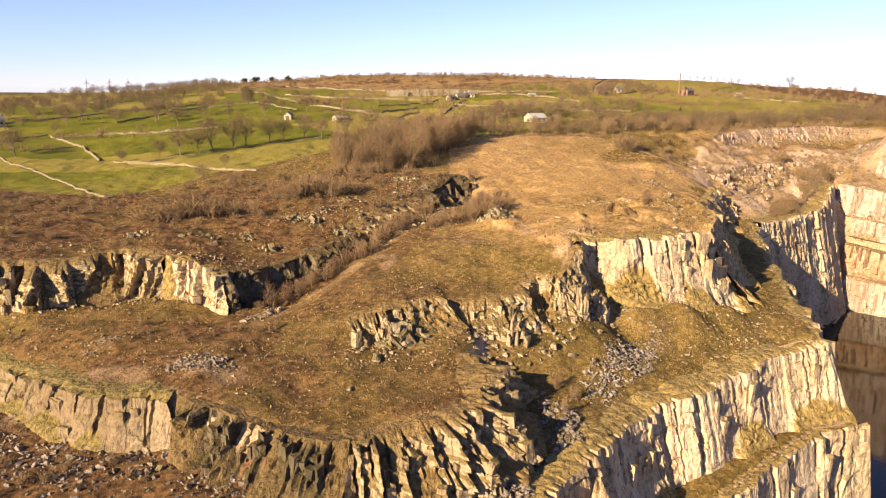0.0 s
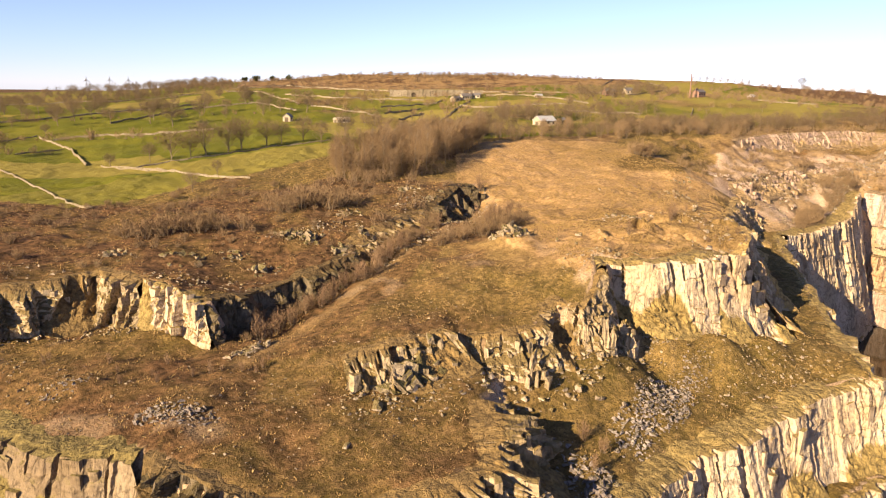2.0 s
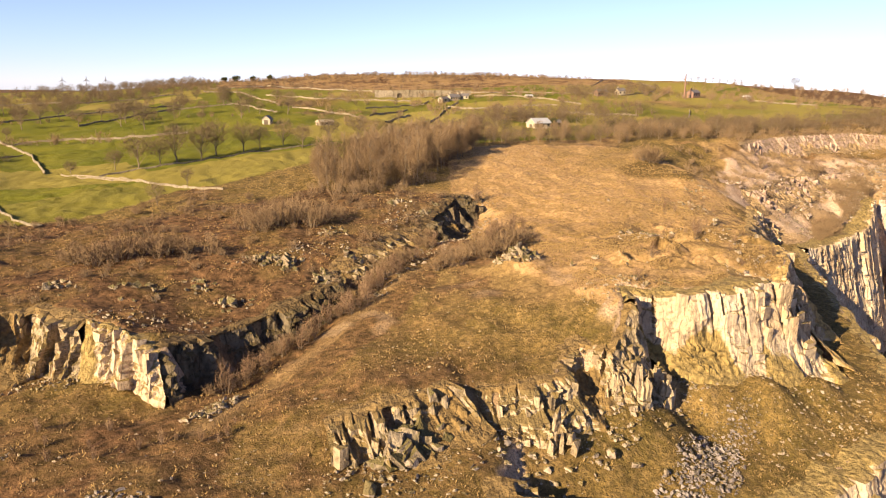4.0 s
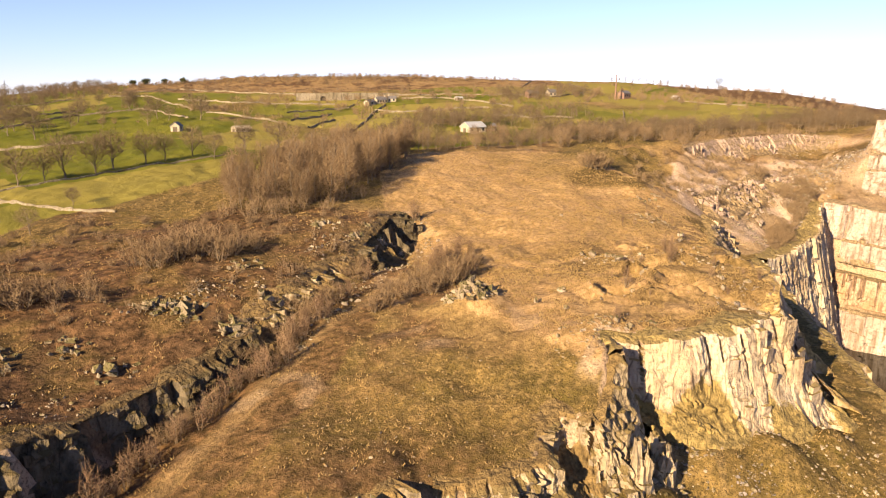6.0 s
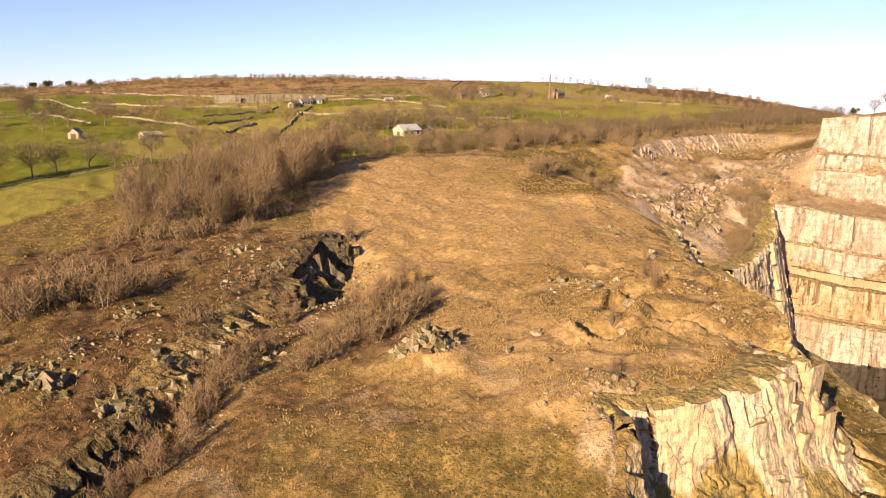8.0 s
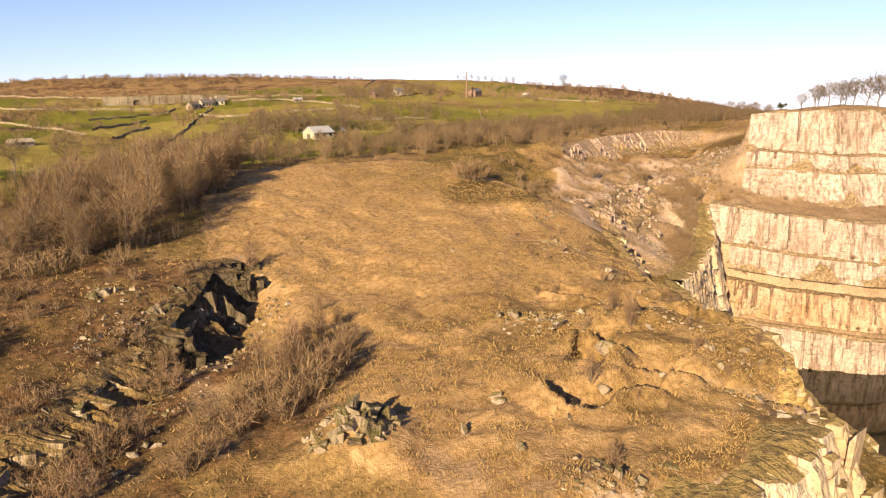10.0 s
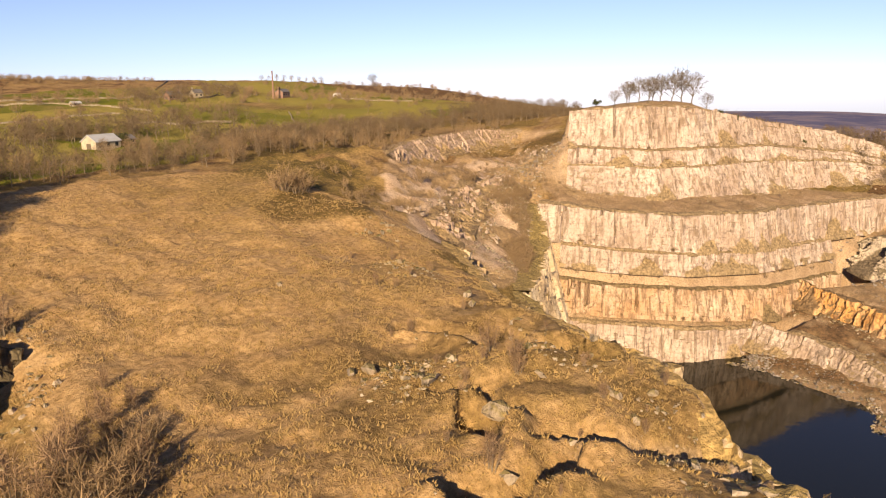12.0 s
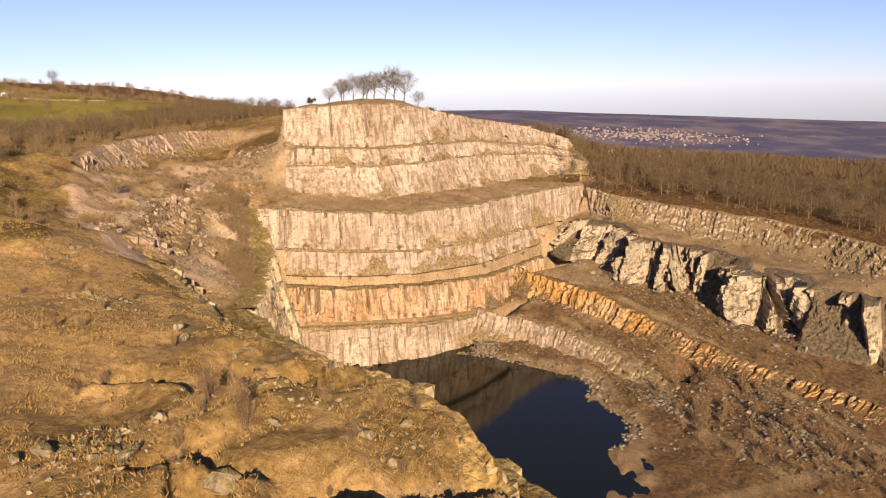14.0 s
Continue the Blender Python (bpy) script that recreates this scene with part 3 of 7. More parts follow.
def rock_material(name, pale, warm, stain, moss=0.3, stain_at=0.6, lichen=(0.13, 0.12, 0.045), soil=(0.165, 0.124, 0.042), lines=0.75):
    """Quarried limestone: upright joints, level bedding, iron stains, moss on what faces up."""
    m, nt, b = material(name, 0.9, 0.2)
    p, tall, flat = place(nt), place(nt, (1, 1, 0.12)), place(nt, (0.15, 0.15, 1.2))
    big, fine = noise_tex(nt, p, 0.09, 4), noise_tex(nt, p, 1.3, 6, 0.65)
    streak, bed = noise_tex(nt, tall, 0.75, 5, 0.6), noise_tex(nt, flat, 0.8, 4, 0.6)
    c = mix(nt, ramp(nt, big, [(0.35, 0), (0.62, 1)]), pale, warm)
    c = mix(nt, ramp(nt, streak, [(stain_at - 0.05, 0), (stain_at + 0.12, 0.9)]), c, stain)
    c = mix(nt, ramp(nt, bed, [(0.56, 0), (0.68, 0.5)]), c, [v * 0.55 for v in warm])
    c = mix(nt, ramp(nt, fine, [(0.34, 0.75), (0.48, 0)]), c, [v * 0.42 for v in warm])
    crack = node(nt, "ShaderNodeTexVoronoi", Scale=0.36)
    crack.feature = 'DISTANCE_TO_EDGE'
    warp = nt.nodes.new("ShaderNodeVectorMath")
    warp.operation = 'ADD'
    wob = node(nt, "ShaderNodeTexNoise", Scale=0.5, Detail=5)
    nt.links.new(p, wob.inputs["Vector"])
    nt.links.new(place(nt, (1, 1, 0.2)), warp.inputs[0])
    nt.links.new(wob.outputs["Color"], warp.inputs[1])
    nt.links.new(warp.outputs[0], crack.inputs["Vector"])
    line = ramp(nt, crack.outputs["Distance"], [(0.006, 1), (0.035, 0)])
    c = mix(nt, maths(nt, 'MULTIPLY', line, ramp(nt, noise_tex(nt, p, 0.35, 3), [(0.42, 0), (0.58, lines)])), c, [v * 0.3 for v in warm])
    g = nt.nodes.new("ShaderNodeNewGeometry")
    sx = nt.nodes.new("ShaderNodeSeparateXYZ")
    nt.links.new(g.outputs["True Normal"], sx.inputs[0])
    up = maths(nt, 'ADD', sx.outputs[2], maths(nt, 'MULTIPLY', maths(nt, 'SUBTRACT', fine, 0.5), 0.9))
    c = mix(nt, ramp(nt, up, [(0.62 - moss, 0), (0.84 - moss, 0.95)]), c, lichen)
    at = nt.nodes.new("ShaderNodeAttribute")
    at.attribute_name = "earth"
    turf = mix(nt, ramp(nt, fine, [(0.36, 0), (0.62, 1)]), [v * 0.5 for v in soil], [v * 1.35 for v in soil])
    c = mix(nt, ramp(nt, maths(nt, 'ADD', at.outputs["Fac"], maths(nt, 'MULTIPLY', maths(nt, 'SUBTRACT', fine, 0.5), 1.1)), [(0.42, 0), (0.60, 1)]), c, turf)
    nt.links.new(c, b.inputs["Base Color"])
    h = maths(nt, 'ADD', maths(nt, 'MULTIPLY', fine, 0.8), maths(nt, 'ADD', maths(nt, 'MULTIPLY', streak, 1.4), maths(nt, 'MULTIPLY', bed, 0.5)))
    h = maths(nt, 'ADD', h, maths(nt, 'MULTIPLY', maths(nt, 'MINIMUM', crack.outputs["Distance"], 0.03), 4.0))
    bump(nt, b, h, 1.0, 0.6)
    return m


GROUND = ground_material()
ROCK_PALE = rock_material("pale_limestone", (0.56, 0.455, 0.315), (0.46, 0.335, 0.195), (0.20, 0.135, 0.08), 0.0, 0.60, (0.24, 0.17, 0.060), (0.25, 0.178, 0.062))
ROCK_BRINK = rock_material("brink_limestone", (0.52, 0.41, 0.27), (0.42, 0.30, 0.17), (0.20, 0.135, 0.08), 0.1, 0.57, (0.26, 0.18, 0.066), (0.33, 0.222, 0.082))
ROCK_DULL = rock_material("weathered_limestone", (0.46, 0.36, 0.225), (0.29, 0.215, 0.12), (0.10, 0.077, 0.046), 0.16, 0.55, (0.165, 0.116, 0.042), (0.185, 0.121, 0.045))
ROCK_RUST = rock_material("iron_stained_limestone", (0.50, 0.35, 0.20), (0.48, 0.25, 0.075), (0.15, 0.075, 0.038), 0.0, 0.52, (0.14, 0.10, 0.05), (0.17, 0.11, 0.055))
ROCK_WALL = rock_material("highwall_limestone", (0.50, 0.405, 0.325), (0.37, 0.275, 0.205), (0.20, 0.138, 0.088), 0.04, 0.52, (0.21, 0.15, 0.075), (0.25, 0.178, 0.095), 0.5)
ROCK_BAND = rock_material("brown_banded_limestone", (0.50, 0.385, 0.27), (0.40, 0.245, 0.13), (0.17, 0.105, 0.06), 0.0, 0.52, (0.16, 0.115, 0.05), (0.17, 0.12, 0.06))
ROCK_ROSE = rock_material("rosy_weathered_limestone", (0.45, 0.335, 0.25), (0.34, 0.235, 0.165), (0.22, 0.145, 0.095), 0.06, 0.56, (0.22, 0.155, 0.075), (0.25, 0.172, 0.085))
ROCK_MID = rock_material("cream_limestone", (0.29, 0.22, 0.135), (0.20, 0.142, 0.078), (0.14, 0.10, 0.06), 0.05, 0.54, (0.15, 0.115, 0.040))
ROCK_MOSS = rock_material("mossy_grey_limestone", (0.38, 0.31, 0.21), (0.25, 0.19, 0.115), (0.09, 0.072, 0.046), 0.26, 0.54, (0.115, 0.092, 0.032))
# dark mossy stone; for the trench faces shade is put into the tone
ROCK_DARK = rock_material("dark_mossy_limestone_with_shade", (0.20, 0.155, 0.095), (0.11, 0.085, 0.048), (0.045, 0.036, 0.022), 0.1, 0.5, (0.078, 0.057, 0.022), (0.125, 0.083, 0.033))
ROCK_GREY = rock_material("grey_broken_stone", (0.52, 0.42, 0.30), (0.33, 0.265, 0.195), (0.15, 0.12, 0.09), 0.0, 0.58, (0.14, 0.108, 0.06), (0.13, 0.098, 0.062))


def water_material():
    m, nt, b = material("quarry_water", 0.06, 0.2)
    b.inputs["Base Color"].default_value = (0.008, 0.009, 0.006, 1)
    n = noise_tex(nt, place(nt), 0.5, 3)
    bump(nt, b, n, 0.05, 0.2)
    return m


WATER = water_material()


# ---- ground ----
def inside(poly, x, y):
    """1 inside a plan polygon."""
    hit = np.zeros(np.shape(x), bool)
    for (x0, y0), (x1, y1) in zip(poly, poly[1:] + poly[:1]):
        if y0 != y1:
            hit ^= ((y0 > y) != (y1 > y)) & (x < (x1 - x0) * (y - y0) / (y1 - y0) + x0)
    return hit.astype(float)


PLATEAU = [(52, 112), (92, 116), (104, 140), (122, 166), (140, 205), (135, 232), (128, 256), (80, 256), (66, 230), (56, 195), (58, 165), (50, 140)]
PASTURE = [(-500, 215), (-72, 208), (-50, 196), (-36, 186), (-25, 190), (-8, 210), (20, 234), (32, 252), (60, 262), (140, 275), (165, 300), (330, 330), (420, 400), (520, 520), (560, 640), (300, 700), (-600, 760)]
MOOR = [(0, 640), (60, 600), (140, 575), (250, 590), (330, 560), (360, 640), (300, 760), (0, 780)]
PIT = [(147.1, 179.1), (207.1, 195.8), (244.5, 241.2), (292.3, 201.1), (332.3, 151.5), (316.7, 111.5), (309.7, 81.9), (281.9, 45.3), (161.8, 22.7), (100, 90), (119.1, 134.7)]


HOLLOW = [(-50, 114), (-31, 99), (-18, 85), (-10, 84), (3, 75.5), (11, 72), (22, 66), (24, 56), (-60, 50), (-90, 110)]
TRENCH = [(-2, 109), (6, 118), (18, 129), (27, 139), (37, 152), (48, 164)]
WEST = [(-60, 124), (-6, 121), (10, 127), (28, 138), (56, 186), (60, 196), (24, 200), (-30, 186), (-70, 200)]
TRACK = [(1, 106), (9, 115), (20, 126.5), (30, 139), (41, 150), (50, 156), (60, 172)]
PIT_TRACKS = [[(201.8, 101.4), (195.2, 94.1), (185.5, 85.3)], [(196.4, 66.9), (190.4, 76.8), (185, 85.4), (177.5, 96.2), (172.8, 103.8)], [(253.8, 140), (235.4, 121.6), (219.7, 109.5), (202.6, 101.3)], [(202.5, 66), (220, 76.9), (234.9, 89.2), (252.4, 107.4), (264, 124.2)]]
SHORE_PLAN = [(p[0], p[1]) for p in SHORE[:11]]


def cover():
    wob = 10 * (fbm(PX, PY, 12, 3, 31) - 0.5)
    x, y = PX + wob, PY + 10 * (fbm(PX, PY, 12, 3, 37) - 0.5)
    n1, n2, n3 = fbm(PX, PY, 22, 4, 41), fbm(PX, PY, 6, 3, 43), fbm(PX, PY, 60, 3, 47)
    steep = smooth(0.55, 1.1, GRAD)
    dry = np.clip(inside(PLATEAU, x, y) * np.clip(0.1 + 1.5 * n1 + 0.5 * (n2 - 0.5) + 0.4 * smooth(105, 85, PX), 0, 1) + 0.55 * smooth(0.42, 0.62, n1) * smooth(100, 122, PY) * smooth(20, 62, PX), 0, 1)
    dry = dry * (1 - 0.6 * smooth(60, 70, x) * smooth(172, 150, y) * smooth(0.36, 0.56, n2))   # mossy turf among the cracks
    pas = inside(PASTURE, PX, PY) * (1 - inside(MOOR, x, y))
    green = pas * smooth(0.20, 0.42, n3 + 0.25 * smooth(420, 240, PY))
    pit = inside(PIT, x, y)
    slope = inside(SCARRED, x, y)
    moor = inside(MOOR, x, y)
    dry = np.maximum(np.maximum(dry, 0.7 * moor), 0.85 * slope)
    rock = np.clip(0.10 * pit + 0.25 * pit * (H1 > 20.4) + slope * (0.25 + 0.8 * smooth(0.44, 0.58, n2)) + (0.75 - 0.45 * pit) * steep + 0.25 * smooth(0.66, 0.74, n2) * smooth(0.50, 0.60, n1) * (1 - pas) * (PY < 300), 0, 1)
    dark = (1 - pas) * smooth(0.53, 0.68, n1 * 0.6 + n2 * 0.4) * 0.8 * (1 - 0.85 * inside(PLATEAU, x, y)) + inside(MOOR, x, y) * (0.15 + 0.5 * smooth(0.45, 0.6, n2))
    dark = np.maximum(dark, 0.97 * pit * (1 - slope) * smooth(0.1, 0.35, n2) * (H1 < 20.4))
    west = inside(WEST, x, y)
    rock = rock * (1 - 0.8 * west)
    dark = np.maximum(dark, np.minimum(0.97, west * (0.46 + 0.42 * smooth(0.38, 0.54, n2)) + 0.1 * west * smooth(30, -10, PX)))
    dark = np.maximum(dark, 0.24 * inside(PLATEAU, x, y) * smooth(0.45, 0.60, n2) * smooth(180, 150, PY))
    dark = np.maximum(dark, 0.72 * pit * (1 - slope) * (H1 >= 20.4) * smooth(0.25, 0.5, n2) * (PX > 184))
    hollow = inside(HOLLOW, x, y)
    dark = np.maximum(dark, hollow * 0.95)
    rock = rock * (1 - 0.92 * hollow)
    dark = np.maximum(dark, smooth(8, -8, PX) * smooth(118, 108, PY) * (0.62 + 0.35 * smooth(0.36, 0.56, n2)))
    # trench floor: brown growth, with some of its shade put into the cover
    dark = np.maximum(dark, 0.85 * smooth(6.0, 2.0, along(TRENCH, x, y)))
    rock = np.maximum(rock, 0.38 * smooth(7, 3, along(SHORE_PLAN, x, y)) * (PX > 162))
    for line in PIT_TRACKS:
        rut = smooth(2.6, 0.9, along(line, PX, PY)) * (PX > 153)
        rock, dark = np.maximum(rock, 0.32 * rut), dark * (1 - 0.6 * rut)
    gully = smooth(212, 216, x) * smooth(232, 226, x) * smooth(218, 222, y) * smooth(240, 233, y)
    rock, dark = rock * (1 - 0.75 * gully), np.maximum(dark, 0.3 * gully)
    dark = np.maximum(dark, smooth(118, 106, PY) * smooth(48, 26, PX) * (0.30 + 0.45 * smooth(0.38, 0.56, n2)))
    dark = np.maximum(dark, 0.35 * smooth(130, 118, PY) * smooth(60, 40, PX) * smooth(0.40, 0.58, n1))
    end = smooth(242, 248, PX) * smooth(284, 278, PX) * smooth(230, 236, PY) * smooth(268, 262, PY)
    rock, dark = rock * (1 - 0.6 * end), np.maximum(dark, 0.35 * end)
    ring = smooth(1.15, 0.85, np.hypot((x - 124) / 11, (y - 212) / 11))
    track = smooth(2.2, 0.7, along(TRACK, PX, PY))
    dark, dry = np.where(ring > 0.5, 0.25, dark) * (1 - 0.55 * track), np.maximum(dry * (1 - ring), 0.35 * track)
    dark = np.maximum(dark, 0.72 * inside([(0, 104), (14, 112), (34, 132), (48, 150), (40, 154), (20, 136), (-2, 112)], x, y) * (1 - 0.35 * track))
    rock = np.maximum(rock, 0.05 * track)
    east = (PX > 415) | (PY > 1200) | ((PX > 366) & (PY < 250)) | ((PX > 288) & (PY < 155) & (pit < 0.5))
    dark = np.where(east, 0.9, dark)
    green = np.where(east, 0.0, green * (1 - rock))
    return np.stack([green, dry * (1 - rock), rock, np.clip(dark * (1 - rock), 0, 1)], -1)


def grid_mesh(name, co, ni, nj, mat, flip=False):
    k = np.arange(ni * nj).reshape(ni, nj)
    q = np.stack([k[:-1, :-1], k[1:, :-1], k[1:, 1:], k[:-1, 1:]], -1).reshape(-1, 4)
    if flip:
        q = q[:, ::-1]
    return soup(name, co.reshape(-1, 3), q, mat)


def soup(name, verts, faces, mat):
    """A mesh from arrays of points and of equal-sided faces."""
    verts, faces = np.asarray(verts, np.float32), np.asarray(faces, np.int32)
    me = bpy.data.meshes.new(name)
    me.vertices.add(len(verts))
    me.vertices.foreach_set("co", verts.ravel())
    me.loops.add(faces.size)
    me.loops.foreach_set("vertex_index", faces.ravel())
    me.polygons.add(len(faces))
    me.polygons.foreach_set("loop_start", np.arange(0, faces.size, faces.shape[1], dtype=np.int32))
    me.polygons.foreach_set("loop_total", np.full(len(faces), faces.shape[1], np.int32))
    me.materials.append(mat)
    me.update()
    me.shade_flat()
    return me


def build_ground():
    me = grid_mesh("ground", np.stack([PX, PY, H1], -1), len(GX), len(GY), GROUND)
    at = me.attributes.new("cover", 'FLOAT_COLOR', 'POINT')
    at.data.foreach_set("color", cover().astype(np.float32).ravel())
    me.shade_smooth()
    tagged(new("ground", me), "rough winter grassland, pasture and stony quarry floor", "ground", kind="structure")


build_ground()

water = new("water", soup("water", [(90, 40, 5.6), (270, 40, 5.6), (270, 205, 5.6), (90, 205, 5.6)], [(0, 1, 2, 3)], WATER))
tagged(water, "still dark teal water filling the quarry pit", "water", kind="structure")


def part(name, me, parent, label=""):
    ob = new(name, me)
    ob.parent = parent
    return tagged(ob, label)


# ---- quarry faces ----
def blocks(centre, way, size, yaw, tilt, r, ragged=0.2):
    """Angular stones: centres, the level way each one looks, (across, deep, tall), turned and tilted a little. Corners and quads."""
    n = len(centre)
    a = np.arctan2(way[:, 1], way[:, 0]) + yaw
    u = np.stack([-np.sin(a), np.cos(a), tilt * 0.6], -1)
    v = np.stack([np.cos(a), np.sin(a), tilt], -1)
    w = np.cross(v, u) * -1
    sign = np.array([(x, y, z) for z in (-1, 1) for y in (-1, 1) for x in (-1, 1)], float) / 2
    q = sign[None] * size[:, None, :] * (1 + ragged * r.normal(size=(n, 8, 3))).clip(0.4, 1.6)
    V = centre[:, None] + q[..., :1] * u[:, None] + q[..., 1:2] * v[:, None] + q[..., 2:] * w[:, None]
    quads = np.array([(0, 1, 3, 2), (4, 6, 7, 5), (0, 4, 5, 1), (2, 3, 7, 6), (0, 2, 6, 4), (1, 5, 7, 3)])
    return V.reshape(-1, 3), (np.arange(n)[:, None, None] * 8 + quads[None]).reshape(-1, 4)


def rock_face(label, top, foot, mat, step=0.7, relief=1.2, joint=3.0, ledges=2, seed=0, notch=0.5, talus=0.0, crag=0.0, blocky=1.0, saw=0.0):
    """A jointed rock face between a crest line and a foot line: flat panels, open joints, bedding ledges, fallen stretches of earth."""
    r = np.random.default_rng(seed + 900)
    seg = [max((Vector(top[k + 1]) - Vector(top[k])).length, (Vector(foot[k + 1]) - Vector(foot[k])).length) for k in range(len(top) - 1)]
    cum = np.r_[0, np.cumsum(seg)]
    n = max(12, int(cum[-1] / step))
    s = np.linspace(0, cum[-1], n)
    T = np.stack([np.interp(s, cum, [p[k] for p in top]) for k in range(3)], -1)
    F = np.stack([np.interp(s, cum, [p[k] for p in foot]) for k in range(3)], -1)
    ways = outward(top, foot)
    nor = np.stack([np.interp(s, cum, [w[k] for w in ways]) for k in range(2)], -1)
    nor /= np.linalg.norm(nor, axis=1)[:, None] + 1e-9
    tall = float(np.mean(T[:, 2] - F[:, 2]))
    m = max(8, int(tall / step * 0.85))
    S, V = np.meshgrid(s, np.linspace(0, 1, m), indexing='ij')
    zz, zero = V * tall, S * 0
    tan = np.gradient(T[:, :2], axis=0)
    tan /= np.linalg.norm(tan, axis=1)[:, None] + 1e-9
    delta = F[:, :2] - T[:, :2]
    ahead_of = (delta * tan).sum(1)
    slip = ahead_of[:, None] * tan
    U = S + ahead_of[:, None] * V   # the joints stand plumb
    d, drop = zero.copy(), zero.copy()

    def columns(width, uneven, sway, sd):
        """Uneven upright strips: number of the strip, metres to its two sides, its width."""
        w = width * np.exp(uneven * r.normal(size=int(cum[-1] / width * 2.5) + 8)).clip(0.35, 2.6)
        edge = np.r_[-width * 2, -width * 2 + np.cumsum(w)]
        at = U + sway * (0.12 if crag == 0 else 0.9) * width * (fbm(S, zz, max(4.0, tall * 0.6), 3, seed + sd) - 0.5) + (0.04 if crag == 0 else 0.12) * (vnoise(zz / 0.9, S / 4, seed + sd + 5) - 0.5)
        k = np.clip(np.searchsorted(edge, at) - 1, 0, len(edge) - 2)
        return k, at - edge[k], edge[k + 1] - at, edge[k + 1] - edge[k], len(edge)

    if crag > 0:   # buttresses and deep recesses
        k, a, b, w, n0 = columns(joint * 1.7, 0.45, 0.5, 11)
        out = np.where(r.random(n0) < 0.55, r.uniform(0.3, 1.2, n0), r.uniform(-2.4, -1.0, n0))
        low = np.where(out > 0, r.uniform(0.0, 0.16, n0), r.uniform(0.0, 0.1, n0))
        d += crag * relief * 0.55 * out[k]
        d += crag * relief * 1.5 * (r.uniform(0.25, 1.25, n0) ** 1.3)[k] * (a / w - 0.45)   # each buttress ends in an eastern return
        drop += crag * low[k] * tall
    if saw != 0:   # broad facets turned towards the west, each with a deep return
        k, a, b, w, n0 = columns(abs(saw) * 1.5, 0.3, 0.1, 61)
        d += saw * r.uniform(0.6, 1.15, n0)[k] * (a / w - 0.5)
    k, a, b, w, n1 = columns(joint, 0.7, 0.35, 21)
    d += relief * (0.26 * r.normal(size=n1)[k] + (r.uniform(-0.2, 1.0, n1) ** 3)[k] * 1.15 * (a / w - 0.45))
    drop += relief * 0.55 * (r.random(n1) ** 2)[k]
    high = max(1.6, tall / (ledges + 1) * 1.15)
    zr = zz / high + 2 * r.random(n1)[k] + 0.25 * (vnoise(S / 2.5, zz / 3, seed + 4) - 0.5)
    row = np.floor(zr)
    d += relief * 0.30 * (hash2(k, row, seed + 4) - 0.5) + relief * 0.05 * r.normal(size=n1)[k] * (zr - row)
    d -= relief * 0.22 * (zr - row < 0.35 / high) * (hash2(k, row + 3, seed + 9) > 0.45)
    # open joints, widest at the crest
    for gap, shift in ((a, 0), (b, 1)):
        wide = (r.uniform(0.22, 0.62, n1 + 2) * min(1.2, joint / 2.6) * (r.random(n1 + 2) < notch * 0.75))[k + shift]
        reach = r.uniform(0.35, 1.25, n1 + 2)[k + shift]
        op = wide * np.clip(1.15 - V / reach, 0, 1)
        d -= np.where((op > 0.03), (inset(top) + 0.6) * smooth(1.0, 0.8, gap / np.maximum(op, 1e-3)), 0)
    k2, _, _, _, n2 = columns(joint * 0.4, 0.4, 0.3, 31)
    r2 = np.floor(zz / 2.6 + 3 * r.random(n2)[k2])
    d += relief * (0.5 if crag > 0 else 0.17) * (hash2(k2, r2, seed + 14) - 0.5) + relief * 0.08 * r.normal(size=n2)[k2]
    drop += relief * 0.3 * r.random(n2)[k2]
    r3 = np.floor(zz / 0.62 + 0.7 * vnoise(S / 1.3, zz, seed + 15))
    c3 = np.floor(U / 0.8 + 0.5 * hash2(r3, zero, seed + 16) + 0.5 * vnoise(S / 2, zz / 2, seed + 17))
    d += min(relief, 1.6) * (0.42 if crag > 0 else 0.08) * (hash2(c3, r3, seed + 18) - 0.5)
    d += relief * 0.8 * (fbm(S, zz * 0.5, 16, 3, seed + 12) - 0.5) + relief * (0.16 if crag > 0 else 0.09) * (fbm(S, zz, 1.3, 3, seed + 8, 0.7) - 0.5)
    fan = 0.14 if crag > 0 else 0.55
    field = vnoise(S / 8.5, zero, seed + 41) * 0.65 + vnoise(S / 3.2, zero + 2, seed + 42) * 0.35 + fan * V + 0.16 * (fbm(S, zz, 3.0, 3, seed + 45) - 0.5)
    cut = np.quantile(field, 1 - 0.72 * talus) if talus > 0 else 9.0
    tongue = smooth(cut - 0.06, cut + 0.06, field)
    deepest = inset(top)
    d = np.maximum(d, -deepest + 0.12) * smooth(1.06, 0.9, V) * smooth(0, 1.6, S) * smooth(cum[-1], cum[-1] - 1.6, S)   # neighbours meet flush
    # the lean of the face is taken up by ledges, the rock between them stands upright
    lean = np.clip((row + smooth(0.62, 1.0, zr - row) - zr + zz / high) * high / tall, 0, 1)
    q2 = zz / (high * 0.45) + 5 * hash2(k2, zero + 3, seed + 23)
    lean2 = np.clip((np.floor(q2) + smooth(0.5, 1.0, q2 - np.floor(q2)) - q2 + zz / (high * 0.45)) * high * 0.45 / tall, 0, 1)
    W = V * 0.4 + 0.35 * lean + 0.25 * lean2 if crag > 0 else V * 0.78 + 0.14 * lean + 0.08 * lean2
    P = T[:, None, :] * (1 - V[..., None]) + F[:, None, :] * V[..., None]
    P[..., :2] = T[:, None, :2] + slip[:, None] * V[..., None] + (delta - slip)[:, None] * W[..., None]
    P[..., :2] += nor[:, None, :] * d[..., None]
